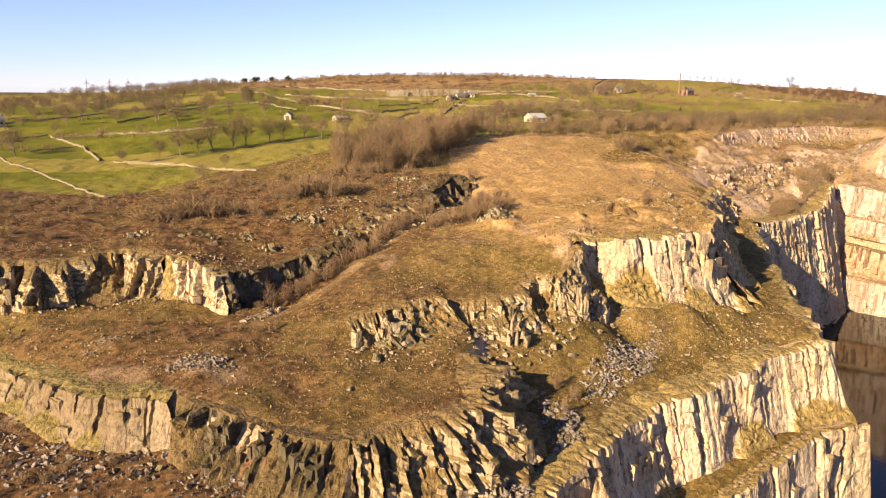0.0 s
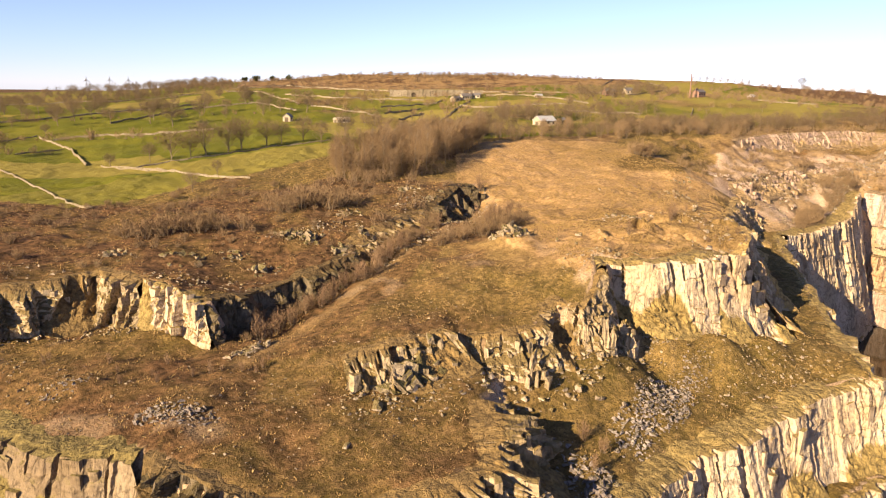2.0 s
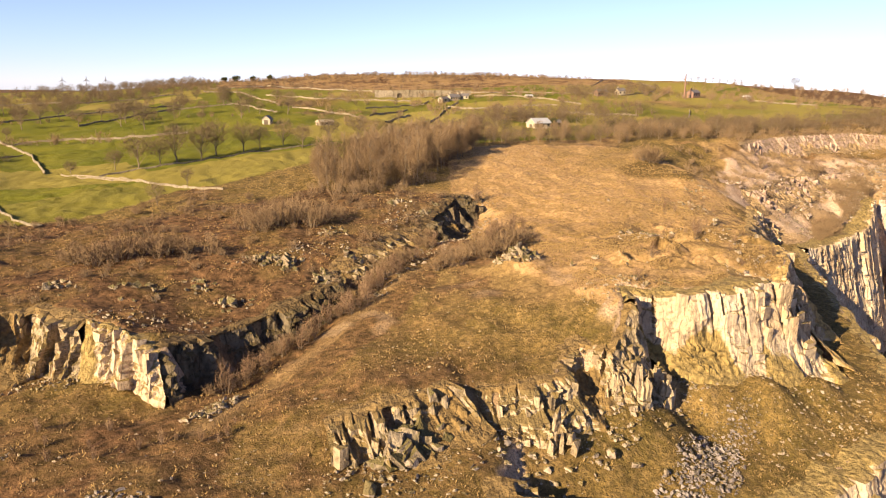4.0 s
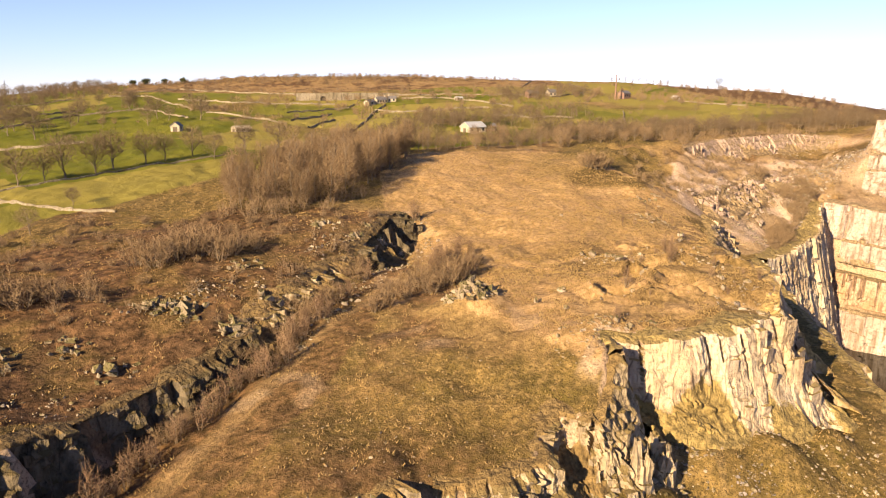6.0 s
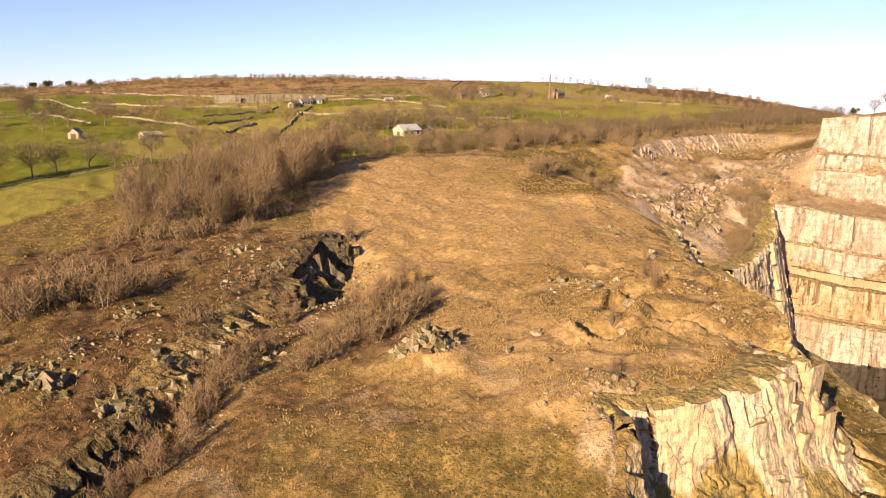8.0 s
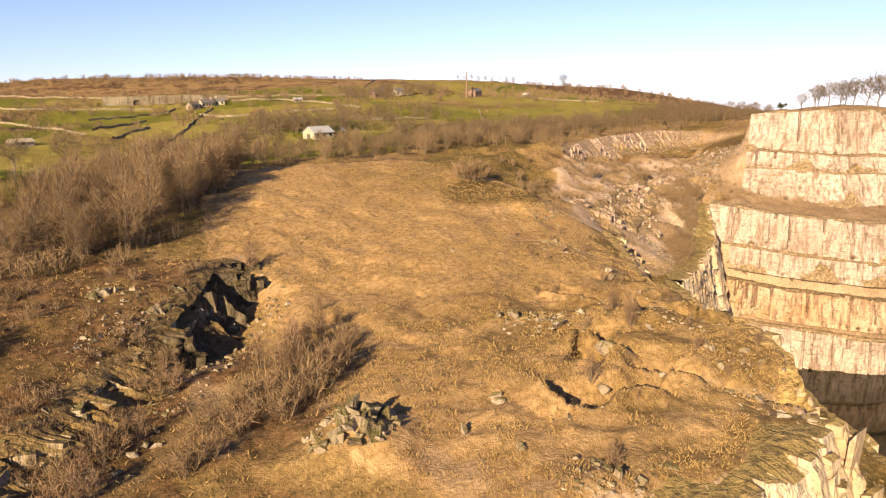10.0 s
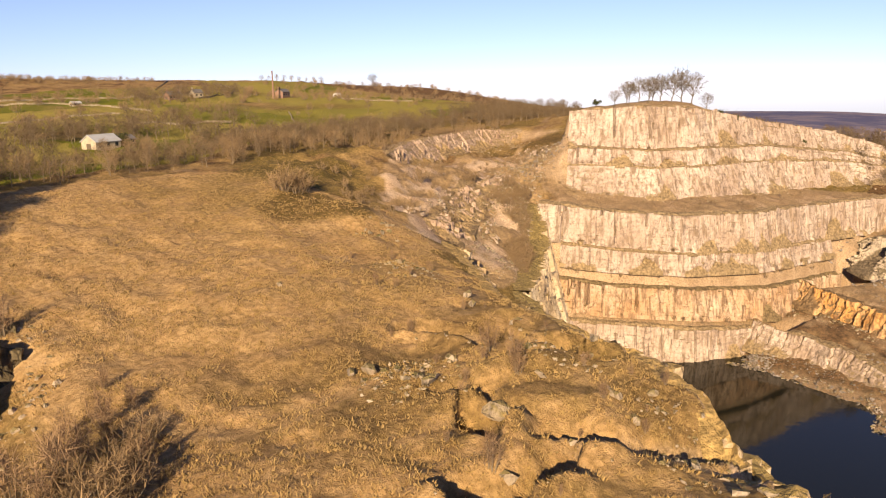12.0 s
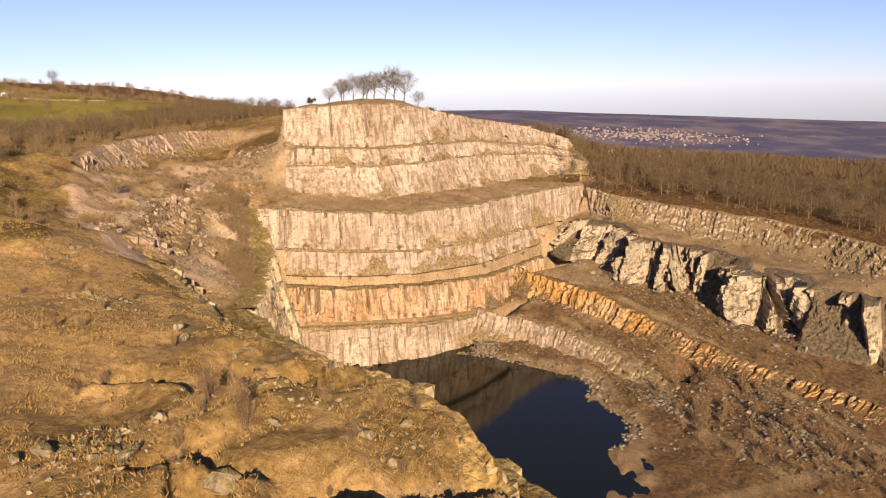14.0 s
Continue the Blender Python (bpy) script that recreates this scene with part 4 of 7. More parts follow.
    P[..., 2] += 0.4 * (fbm(S, zz, 2.0, 2, seed + 15) - 0.5) * np.sin(np.pi * V) - np.minimum(drop, 0.45 * tall) * (1 - V) ** 1.4
    # where the face has slumped, a bank of earth and stones
    B0 = T.copy()
    B0[:, :2] -= nor * deepest * 0.9
    F0 = F.copy()
    F0[:, :2] += nor * ((0.28 if crag > 0 else 0.12) * tall)
    R = B0[:, None, :] * (1 - V[..., None]) + F0[:, None, :] * V[..., None]
    lump = 1.5 * (fbm(S, zz, 2.2, 4, seed + 51, 0.7) - 0.5) + 0.55 * (hash2(c3, r3, seed + 19) > 0.86)
    R[..., :2] += nor[:, None, :] * (lump * np.sin(np.pi * V))[..., None]
    R[..., 2] += lump * 0.5 * np.sin(np.pi * V) - 0.12 * tall * np.sin(np.pi * V)
    P = P * (1 - tongue[..., None]) + R * tongue[..., None]
    # broken blocks and slabs standing proud
    area = cum[-1] * tall
    count = int(area * blocky * (0.17 if crag > 0 else 0.04) * min(1.0, (0.45 / step) ** 1.2 if step > 0.45 else 1.0))
    weight = ((1 - tongue) ** 2 + 0.10 + 0.5 * (V < 0.06) * (crag > 0)).ravel()
    pick = r.choice(weight.size, count, p=weight / weight.sum())
    si, vi = np.divmod(pick, m)
    if crag > 0:
        size = np.stack([r.uniform(0.45, 1.4, count), r.uniform(0.7, 1.5, count), r.uniform(0.6, 2.8, count)], -1) * min(1.6, max(0.8, relief / 1.5)) * (1 - 0.45 * tongue[si, vi])[:, None]
        turn, tip, ahead = r.normal(size=count) * 0.32, r.normal(size=count) * 0.11, r.uniform(-0.45, 0.2, count)
    else:
        size = np.stack([r.uniform(0.35, 1.0, count) * joint * 0.75, r.uniform(0.35, 0.8, count) * relief, np.minimum(1.0 + 5.0 * r.random(count) ** 1.3, 0.6 * tall)], -1)
        size *= (1 - 0.55 * tongue[si, vi])[:, None]
        turn, tip, ahead = r.normal(size=count) * 0.14, r.normal(size=count) * 0.05, r.uniform(-0.48, -0.08, count)
    at = P[si, vi].copy()
    at[:, :2] += nor[si] * (ahead * size[:, 1])[:, None]
    at[:, 2] = np.minimum(at[:, 2], T[si, 2] - drop[si, 0].clip(0, 0.3 * tall) - size[:, 2] * 0.42)
    BV, BF = blocks(at, nor[si], size, turn, tip, r, 0.16 if crag > 0 else 0.09)
    back = T.copy()
    back[:, :2] -= nor * (deepest + (1.0 if crag > 0 else 2.0) + 1.3 * vnoise(s / 3, s * 0, seed + 31))[:, None]
    back[:, 2] = np.minimum(ground_z(back[:, 0], back[:, 1]), T[:, 2] + 1.0) - 0.15
    lip = T.copy()
    lip[:, :2] -= nor * (deepest * 0.8 - 0.5 * vnoise(s / 1.5, s * 0, seed + 33))[:, None]
    lip[:, 2] = 0.5 * (lip[:, 2] + np.minimum(ground_z(back[:, 0], back[:, 1]), T[:, 2] + 0.6)) - 0.05 + 0.35 * (vnoise(s / 1.8, s * 0, seed + 32) - 0.5) - 0.15 * drop[:, 0].clip(0, 0.8)
    brow = T.copy()
    brow[:, :2] -= nor * (deepest * 0.35)
    brow[:, 2] += 0.5 * (fbm(s, s * 0, 1.6, 3, seed + 36) - 0.45) - 0.5 * drop[:, 0].clip(0, 1.5)
    brow[:, :2] += nor * (0.3 * np.clip(d[:, 0], -1.0, 1.0))[:, None]
    lip = lip * (1 - tongue[:, :1]) + B0 * tongue[:, :1]
    brow = brow * (1 - tongue[:, :1]) + (B0 * 0.9 + R[:, 0] * 0.1) * tongue[:, :1]
    deep = P[:, -1, :].copy()
    deep[:, :2] += nor * 0.4
    deep[:, 2] -= 1.2
    P = np.concatenate([back[:, None], lip[:, None], brow[:, None], P, deep[:, None]], 1)
    earth = np.concatenate([zero[:, :1] + 1.2, zero[:, :1] + 1.0, zero[:, :1] + 0.75, tongue, tongue[:, -1:]], 1)
    way = np.cross(P[1, 3] - P[0, 3], P[0, -2] - P[0, 3])
    k = np.arange(P.shape[0] * P.shape[1]).reshape(P.shape[:2])
    quad = np.stack([k[:-1, :-1], k[1:, :-1], k[1:, 1:], k[:-1, 1:]], -1).reshape(-1, 4)
    if way[:2] @ nor[0] < 0:
        quad = quad[:, ::-1]
    me = soup("rock_face", np.concatenate([P.reshape(-1, 3), BV]), np.concatenate([quad, BF + k.size]), mat)
    earth = np.concatenate([earth.ravel(), np.zeros(len(BV))])
    at = me.attributes.new("earth", 'FLOAT', 'POINT')
    at.data.foreach_set("value", earth.astype(np.float32).ravel())
    return tagged(new("rock_face", me), label, "rock face", kind="structure")


rock_face("low pale quarried limestone face with rubble below", A_TOP, A_FOOT, ROCK_MID, 0.28, 0.8, 3.0, 1, 1, 0.45, 0.2)
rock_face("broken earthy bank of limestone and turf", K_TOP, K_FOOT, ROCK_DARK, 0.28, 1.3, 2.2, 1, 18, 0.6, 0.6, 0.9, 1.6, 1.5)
rock_face("broken mossy limestone crag above stony slope", A2_TOP, A2_FOOT, ROCK_DULL, 0.28, 1.4, 2.0, 2, 2, 0.7, 0.25, 1.0, 1.0, 2.8)
rock_face("mossy limestone face with dark recesses", B_TOP, B_FOOT, ROCK_DULL, 0.28, 1.4, 2.6, 1, 3, 0.6, 0.22, 0.9, 1.0, 3.4)
rock_face("bright cream limestone corner", BP_TOP, BP_FOOT, ROCK_PALE, 0.26, 1.5, 2.2, 2, 14, 0.6, 0.25, 0.4)
# the dark rock tone carries part of this face's shade
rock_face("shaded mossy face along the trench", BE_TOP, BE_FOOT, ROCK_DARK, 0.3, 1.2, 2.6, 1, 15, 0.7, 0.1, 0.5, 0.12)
rock_face("broken dark scarp of mossy stone beside the track", B2_TOP, B2_FOOT, ROCK_DULL, 0.3, 1.4, 2.4, 1, 13, 0.6, 1.0, 1.2)
# recess shade deepened through the same dark rock tone
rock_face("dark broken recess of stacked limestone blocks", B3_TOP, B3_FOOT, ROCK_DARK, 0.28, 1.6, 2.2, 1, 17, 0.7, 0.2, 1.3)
rock_face("small broken outcrop in the turf", C_TOP, C_FOOT, ROCK_DULL, 0.26, 1.3, 2.0, 1, 4, 0.6, 0.65, 0.9, 0.8, 2.2)
rock_face("weathered buttressed limestone crag", D1_TOP, D1_FOOT, ROCK_DULL, 0.25, 1.2, 2.3, 1, 5, 0.7, 0.2, 0.5, 0.6)
rock_face("tall pale jointed limestone face under the plateau", D2_TOP, D2_FOOT, ROCK_PALE, 0.25, 1.1, 3.8, 2, 6, 0.95, 0.42)
rock_face("long limestone face along the plateau edge", D3_TOP, D3_FOOT, ROCK_BRINK, 0.45, 1.3, 3.4, 2, 47, 0.5, 0.35, 0.3, 0.5)
rock_face("pale upright jointed face below the bench", E1_TOP, E1_FOOT, ROCK_PALE, 0.26, 1.1, 2.3, 1, 8, 0.95, 0.14)
rock_face("sheer face dropping to the water", E2_TOP, E2_FOOT, ROCK_PALE, 0.8, 1.5, 4.0, 5, 9, 0.5, 0.15)
rock_face("lower pale face dropping to the water", LEDGE_TOP, LEDGE_FOOT, ROCK_PALE, 0.7, 1.4, 3.2, 5, 10, 0.5, 0.15)
rock_face("cream limestone wall above the pool", N_TOP, N_FOOT, ROCK_PALE, 0.5, 0.9, 4.6, 3, 11, 0.45, 0.05, 0.0, 0.5, 1.2)
rock_face("broken reddish step in the stony slope", S_TOP, S_FOOT, ROCK_ROSE, 0.45, 1.4, 3.4, 2, 16, 0.5, 0.7, 0.6)
rock_face("reddish upper quarry face", U_TOP, U_FOOT, ROCK_ROSE, 0.4, 0.8, 2.4, 2, 12, 0.4, 0.4)
for k, (top, foot) in enumerate([(H1_TOP, H1_FOOT), (H2_TOP, H2_FOOT), (H3_TOP, H3_FOOT), (H4_TOP, H4_FOOT), (H5_TOP, H5_FOOT)]):
    rock_face("sunlit cream tier of the quarry highwall", top, foot, ROCK_WALL, 0.45, 0.95, 3.6, 3, 20 + k, 0.5, (0.10, 0.22, 0.14, 0.14, 0.26)[k], 0.0, 0.5)
rock_face("orange-stained lower tier of the highwall", H6_TOP, H6_FOOT, ROCK_BAND, 0.45, 1.1, 2.6, 2, 30, 0.7, 0.1)
rock_face("lowest yellowish tier standing in the water", H7_TOP, H7_FOOT, ROCK_WALL, 0.45, 1.1, 3.6, 2, 31, 0.5, 0.15)
rock_face("upper eastern terrace face", T1_TOP, T1_FOOT, ROCK_WALL, 0.5, 1.2, 3.0, 2, 32, 0.6, 0.2, 0.2, 0.2, -1.2)
rock_face("rugged grey and cream terrace face", T2_TOP, T2_FOOT, ROCK_GREY, 0.45, 1.6, 3.4, 2, 33, 0.7, 0.45, 0.4, 0.3, -8.0)
rock_face("orange-stained terrace face", T3_TOP, T3_FOOT, ROCK_RUST, 0.42, 1.1, 2.2, 1, 34, 0.7, 0.2, 0.2, 0.35, -2.0)
rock_face("low pale terrace face above the pit floor", T4_TOP, T4_FOOT, ROCK_WALL, 0.42, 1.0, 2.4, 1, 35, 0.8, 0.15)


def outcrop(x, y, spread, tall, count, seed, mat=None, label="cluster of tumbled mossy limestone blocks"):
    """Blocks of rock heaped where the bedrock breaks through the turf."""
    r = np.random.default_rng(seed)
    root = new("rock_outcrop")
    root.matrix_basis = pose(x, y, float(ground_z(x, y)))
    for k in range(count):
        t, d = r.uniform(0, 6.28), r.random() ** 0.6
        px, py = x + spread * d * math.cos(t), y + spread * d * math.sin(t)
        w, dp, h = r.uniform(0.35, 1.0), r.uniform(0.35, 0.9), r.uniform(0.35, 1.0)
        f = 0.6 * tall * (1.2 - 0.65 * d)
        ob = new("block", OUTCROP_BLOCKS[k % 8, mat is None])
        ob.parent = root
        ob.matrix_basis = pose(px - x, py - y, float(ground_z(px, py)) - root.matrix_basis.translation.z - h * f * 0.08 + tall * 0.30 * (1 - d) * r.random(), r.normal() * 22, r.normal() * 22, math.degrees(t) + r.normal() * 40)
        ob.scale = (w * f, dp * f, h * f)
    return tagged(root, label, "rock outcrop", "rock outcrops")


def outcrop_block(seed, mat):
    r = np.random.default_rng(seed)
    return soup("block", *blocks(np.zeros((1, 3)), np.array([[0.0, 1.0]]), np.ones((1, 3)), np.zeros(1), np.zeros(1), r, 0.3), mat)


OUTCROP_BLOCKS = {(k, dull): outcrop_block(1500 + k, ROCK_MOSS if dull else ROCK_WALL) for k in range(8) for dull in (True, False)}
for k, (x, y, spread, tall, count) in enumerate([(50, 135.5, 3.6, 2.6, 34), (21, 96.3, 3.6, 4.6, 34), (24.5, 98, 3, 3.4, 20), (10, 148, 3, 2, 18), (14, 146, 3, 2.2, 20), (29, 150, 2.6, 2.4, 18), (35, 157, 2.5, 2.4, 16), (0, 141, 3, 1.8, 16), (-8, 138, 4, 1.8, 18), (5, 135, 3, 1.8, 16),
                                                (46, 172, 3, 2.6, 20), (50, 178, 3, 2.8, 20), (24, 160, 4, 1.6, 16), (40, 181, 4, 1.8, 18), (-20, 141, 4, 1.8, 16), (62.5, 117, 5, 1.3, 14), (80, 147, 6, 1.2, 14), (112, 177, 5, 1.4, 14), (126, 196, 5, 1.8, 16), (92, 142, 4, 1.3, 12), (98, 138, 4, 1.4, 12)]):
    outcrop(x, y, spread, tall, count, 1200 + k)
for k, (x, y, spread, tall, count) in enumerate([(-5, 73.5, 4, 1.3, 14), (2, 67.5, 4, 1.3, 14), (-11, 79, 3, 1.3, 12), (20, 141, 3, 2.6, 18), (26, 147.5, 3, 2.6, 20), (33, 154, 3, 2.6, 20), (41, 163.5, 3, 2.4, 18), (55, 182, 3, 3.0, 22), (53, 176.5, 3, 3.0, 22)]):
    outcrop(x, y, spread, tall, count, 1400 + k)
for k, (x, y, spread, tall, count) in enumerate([(150, 207, 6, 2.2, 14), (164, 211, 7, 2.4, 14), (180, 217, 7, 2.6, 16), (196, 225, 7, 2.8, 16), (222, 238, 8, 2.4, 14), (246, 240, 6, 2.4, 14), (172, 204, 6, 2.2, 14), (255, 252, 7, 2.2, 14)]):
    outcrop(x, y, spread, tall, count, 1300 + k, ROCK_WALL, "pinkish broken bedrock in the torn quarry slope")


def buttress(x, y, foot, top, wide, seed, mat=ROCK_MOSS, turn=-20, label="jointed limestone buttress standing out from the crag"):
    """A tower of upright jointed columns, each broken into tall blocks, stepped down towards its sides."""
    r = np.random.default_rng(seed)
    root = new("rock_buttress")
    root.matrix_basis = pose(x, y, foot, 0, 0, turn)
    tall = top - foot
    n = max(3, int(wide / 0.75))
    for row in range(2):
        for k in range(n):
            cx = (k + 0.5 - n / 2) * wide / n + r.normal() * 0.15
            cy = row * 1.1 + r.normal() * 0.3
            h = tall * (1.0 - 0.5 * abs(cx) / wide * r.uniform(0.3, 1.8)) * (0.62 + 0.38 * row) * r.uniform(0.6, 1.05)
            z, w, dp = -1.5, wide / n * r.uniform(1.0, 1.7), r.uniform(1.0, 1.7)
            while z < h - 0.4:
                piece = min(r.uniform(1.8, 4.2), h - z)
                last = z + piece > h - 0.4
                v, f = blocks(np.zeros((1, 3)), np.array([[0.0, -1.0]]), np.array([[w, dp, piece * 1.06]]), r.normal(size=1) * 0.5, r.normal(size=1) * 0.14, r, 0.26)
                v = np.array(v)
                crown = v[:, 2] > 0
                if last:   # the head of a column is split to a leaning point
                    v[crown, :2] *= r.uniform(0.25, 0.6)
                    v[crown, 2] += r.uniform(-0.5, 0.3, int(crown.sum())) * piece * 0.5
                ob = part("block", soup("block", v, f, mat), root)
                ob.matrix_basis = pose(cx + r.normal() * 0.12, cy + r.normal() * 0.2, z + piece / 2, r.normal() * 4, r.normal() * 4, r.normal() * 16)
                z += piece
                w, dp = w * r.uniform(0.75, 1.0), dp * r.uniform(0.8, 1.0)
    return tagged(root, label, "rock outcrop", "rock buttresses")


for k, (x, y, foot, top, wide) in enumerate([(39.5, 96, 45.5, 49.6, 3.0), (49.6, 102.6, 47, 53.2, 2.4), (52.6, 101.4, 46.5, 52.2, 3.0), (57.3, 104, 46, 51.3, 2.4)]):
    buttress(x, y, foot, top, wide, 1800 + k, ROCK_DULL)
for k, (x, y, foot, top, wide) in enumerate([(22.2, 98.3, 47, 51.2, 2.8), (19.2, 96, 47, 50, 2.4), (26, 100.5, 48, 52, 2.6)]):
    buttress(x, y, foot, top, wide, 1850 + k, label="jointed limestone block pile in the turf")


# ---- growing things ----
def leafy(name, a, b, rough=0.9):
    """Bark, twigs or leaves: two tones, mixed by thing and by piece."""
    m, nt, bs = material(name, rough, 0.15)
    o = nt.nodes.new("ShaderNodeObjectInfo")
    g = nt.nodes.new("ShaderNodeNewGeometry")
    f = maths(nt, 'ADD', maths(nt, 'MULTIPLY', o.outputs["Random"], 0.5), maths(nt, 'MULTIPLY', g.outputs["Random Per Island"], 0.5))
    nt.links.new(mix(nt, f, a, b), bs.inputs["Base Color"])
    return m


BARK = leafy("grey_brown_bark", (0.12, 0.092, 0.062), (0.20, 0.155, 0.10))
TWIG = leafy("winter_twigs", (0.128, 0.084, 0.044), (0.258, 0.172, 0.089))
TWIG_DULL = leafy("dull_woodland_twigs", (0.062, 0.043, 0.025), (0.150, 0.104, 0.057))
TWIG_MID = leafy("brown_bare_twigs", (0.095, 0.068, 0.037), (0.20, 0.142, 0.076))
TWIG_BROW = leafy("dark_bare_twigs", (0.085, 0.062, 0.035), (0.19, 0.135, 0.075))
TWIG_RED = leafy("reddish_twigs", (0.135, 0.082, 0.046), (0.26, 0.168, 0.092))
IVY = leafy("dark_evergreen_leaves", (0.026, 0.030, 0.011), (0.075, 0.074, 0.026))
STRAW = leafy("dead_grass_blades", (0.19, 0.125, 0.045), (0.35, 0.232, 0.09))
STONE = rock_material("loose_stone", (0.42, 0.34, 0.25), (0.32, 0.25, 0.17), (0.17, 0.13, 0.09), 0.1, 0.6, (0.17, 0.13, 0.05))
STONE_GREY = rock_material("loose_grey_stone", (0.30, 0.255, 0.22), (0.22, 0.18, 0.15), (0.12, 0.10, 0.085), -0.1, 0.6, (0.15, 0.12, 0.06))


def tubes(paths, sides):
    """Tapered round limbs: paths of (points, radii)."""
    V, F, base = [], [], 0
    ang = np.linspace(0, 2 * np.pi, sides, endpoint=False)
    for pts, rad in paths:
        pts = np.array(pts)
        tan = np.gradient(pts, axis=0)
        tan /= np.linalg.norm(tan, axis=1)[:, None] + 1e-9
        side = np.cross(tan, (0.31, 0.77, 0.2))
        side /= np.linalg.norm(side, axis=1)[:, None] + 1e-9
        up = np.cross(tan, side)
        ring = pts[:, None] + (np.cos(ang)[None, :, None] * side[:, None] + np.sin(ang)[None, :, None] * up[:, None]) * np.array(rad)[:, None, None]
        V.append(ring.reshape(-1, 3))
        k = np.arange(len(pts) * sides).reshape(len(pts), sides) + base
        F.append(np.stack([k[:-1], np.roll(k[:-1], -1, 1), np.roll(k[1:], -1, 1), k[1:]], -1).reshape(-1, 4))
        base += len(pts) * sides
    return np.concatenate(V), np.concatenate(F)


def slivers(a, b, w, rng):
    """Thin three-cornered twigs from a to b, w wide at the base."""
    a, b = np.asarray(a), np.asarray(b)
    d = b - a
    side = np.cross(d, rng.normal(size=d.shape))
    side /= np.linalg.norm(side, axis=1)[:, None] + 1e-9
    side *= np.asarray(w)[:, None] / 2
    V = np.stack([a - side, a + side, b], 1).reshape(-1, 3)
    return V, np.arange(len(V)).reshape(-1, 3)


def bare_tree(name, height, spread, seed, limbs=11, twigs=9, slim=False, mats=(None, None), thick=1.0, low=False):
    """A leafless tree at the origin: trunk with limbs, and a crown of boughs and twigs."""
    rng = np.random.default_rng(seed)
    n = 6
    lean = rng.normal(size=2) * 0.03 * height
    z = np.linspace(-0.4, height * (0.9 if slim else 0.72), n)
    trunk = np.stack([lean[0] * (z / height) + rng.normal(size=n) * 0.012 * height, lean[1] * (z / height) + rng.normal(size=n) * 0.012 * height, z], -1)
    r0 = height * (0.014 if slim else 0.022)
    paths = [(trunk, np.linspace(r0, r0 * 0.25, n))]
    ta, tb, tw = [], [], []
    for k in range(limbs):
        f = rng.uniform(0.18, 0.98)
        base = np.array([np.interp(f, np.linspace(0, 1, n), trunk[:, c]) for c in range(3)])
        az = k * 2.4 + rng.uniform(-0.5, 0.5)
        rise = rng.uniform(0.5, 1.3) if not slim else rng.uniform(1.0, 2.2)
        way = np.array([math.cos(az), math.sin(az), rise])
        way /= np.linalg.norm(way)
        ln = spread * rng.uniform(0.65, 1.0) * (1.1 - 0.45 * f)
        tip = base + way * ln + np.array([0, 0, 0.12 * ln])
        tip[2] = min(tip[2], height * rng.uniform(0.86, 1.0))
        mid = (base + tip) / 2 + rng.normal(size=3) * 0.06 * ln
        paths.append(([base, mid, tip], [r0 * 0.5 * (1 - 0.5 * f), r0 * 0.28, r0 * 0.08]))
        for j in range(4):
            g = rng.uniform(0.25, 1.0)
            p = base * (1 - g) + tip * g
            w2 = way + rng.normal(size=3) * 0.5
            w2[2] += 0.25
            w2 /= np.linalg.norm(w2)
            ta.append(p), tb.append(p + w2 * ln * rng.uniform(0.3, 0.6)), tw.append(r0 * 0.3)
    # a haze of fine twigs through the whole crown
    m = limbs * twigs * 4
    q = rng.normal(size=(m, 3))
    q /= np.linalg.norm(q, axis=1)[:, None]
    lobe = 0.78 + 0.22 * np.sin(3 * np.arctan2(q[:, 1], q[:, 0]) + seed) * np.cos(4 * q[:, 2] + seed)
    q *= (rng.uniform(0.15, 1.0, m) ** 0.45 * lobe)[:, None]
    mid = height * ((0.56 if slim else 0.60) - 0.08 * low)
    p = q * (spread * (0.8 if slim else 0.95), spread * (0.8 if slim else 0.95), height * ((0.42 if slim else 0.36) + 0.07 * low)) + (lean[0] * 0.6, lean[1] * 0.6, mid)
    w = q * (1, 1, 0.8) + rng.normal(size=(m, 3)) * 0.45 + (0, 0, 0.5 if slim else 0.3)
    w /= np.linalg.norm(w, axis=1)[:, None]
    ta, tb = np.concatenate([ta, p]), np.concatenate([tb, p + w * (height * rng.uniform(0.08, 0.17, m))[:, None]])
    tw = np.concatenate([tw, rng.uniform(0.022, 0.05, m) * (height / 9) ** 0.5 * thick])
    root = new(name)
    part("trunk", soup("trunk", *tubes(paths, 5), mats[0] or BARK), root)
    part("crown", soup("crown", *slivers(ta, tb, tw, rng), mats[1] or TWIG), root)
    return root


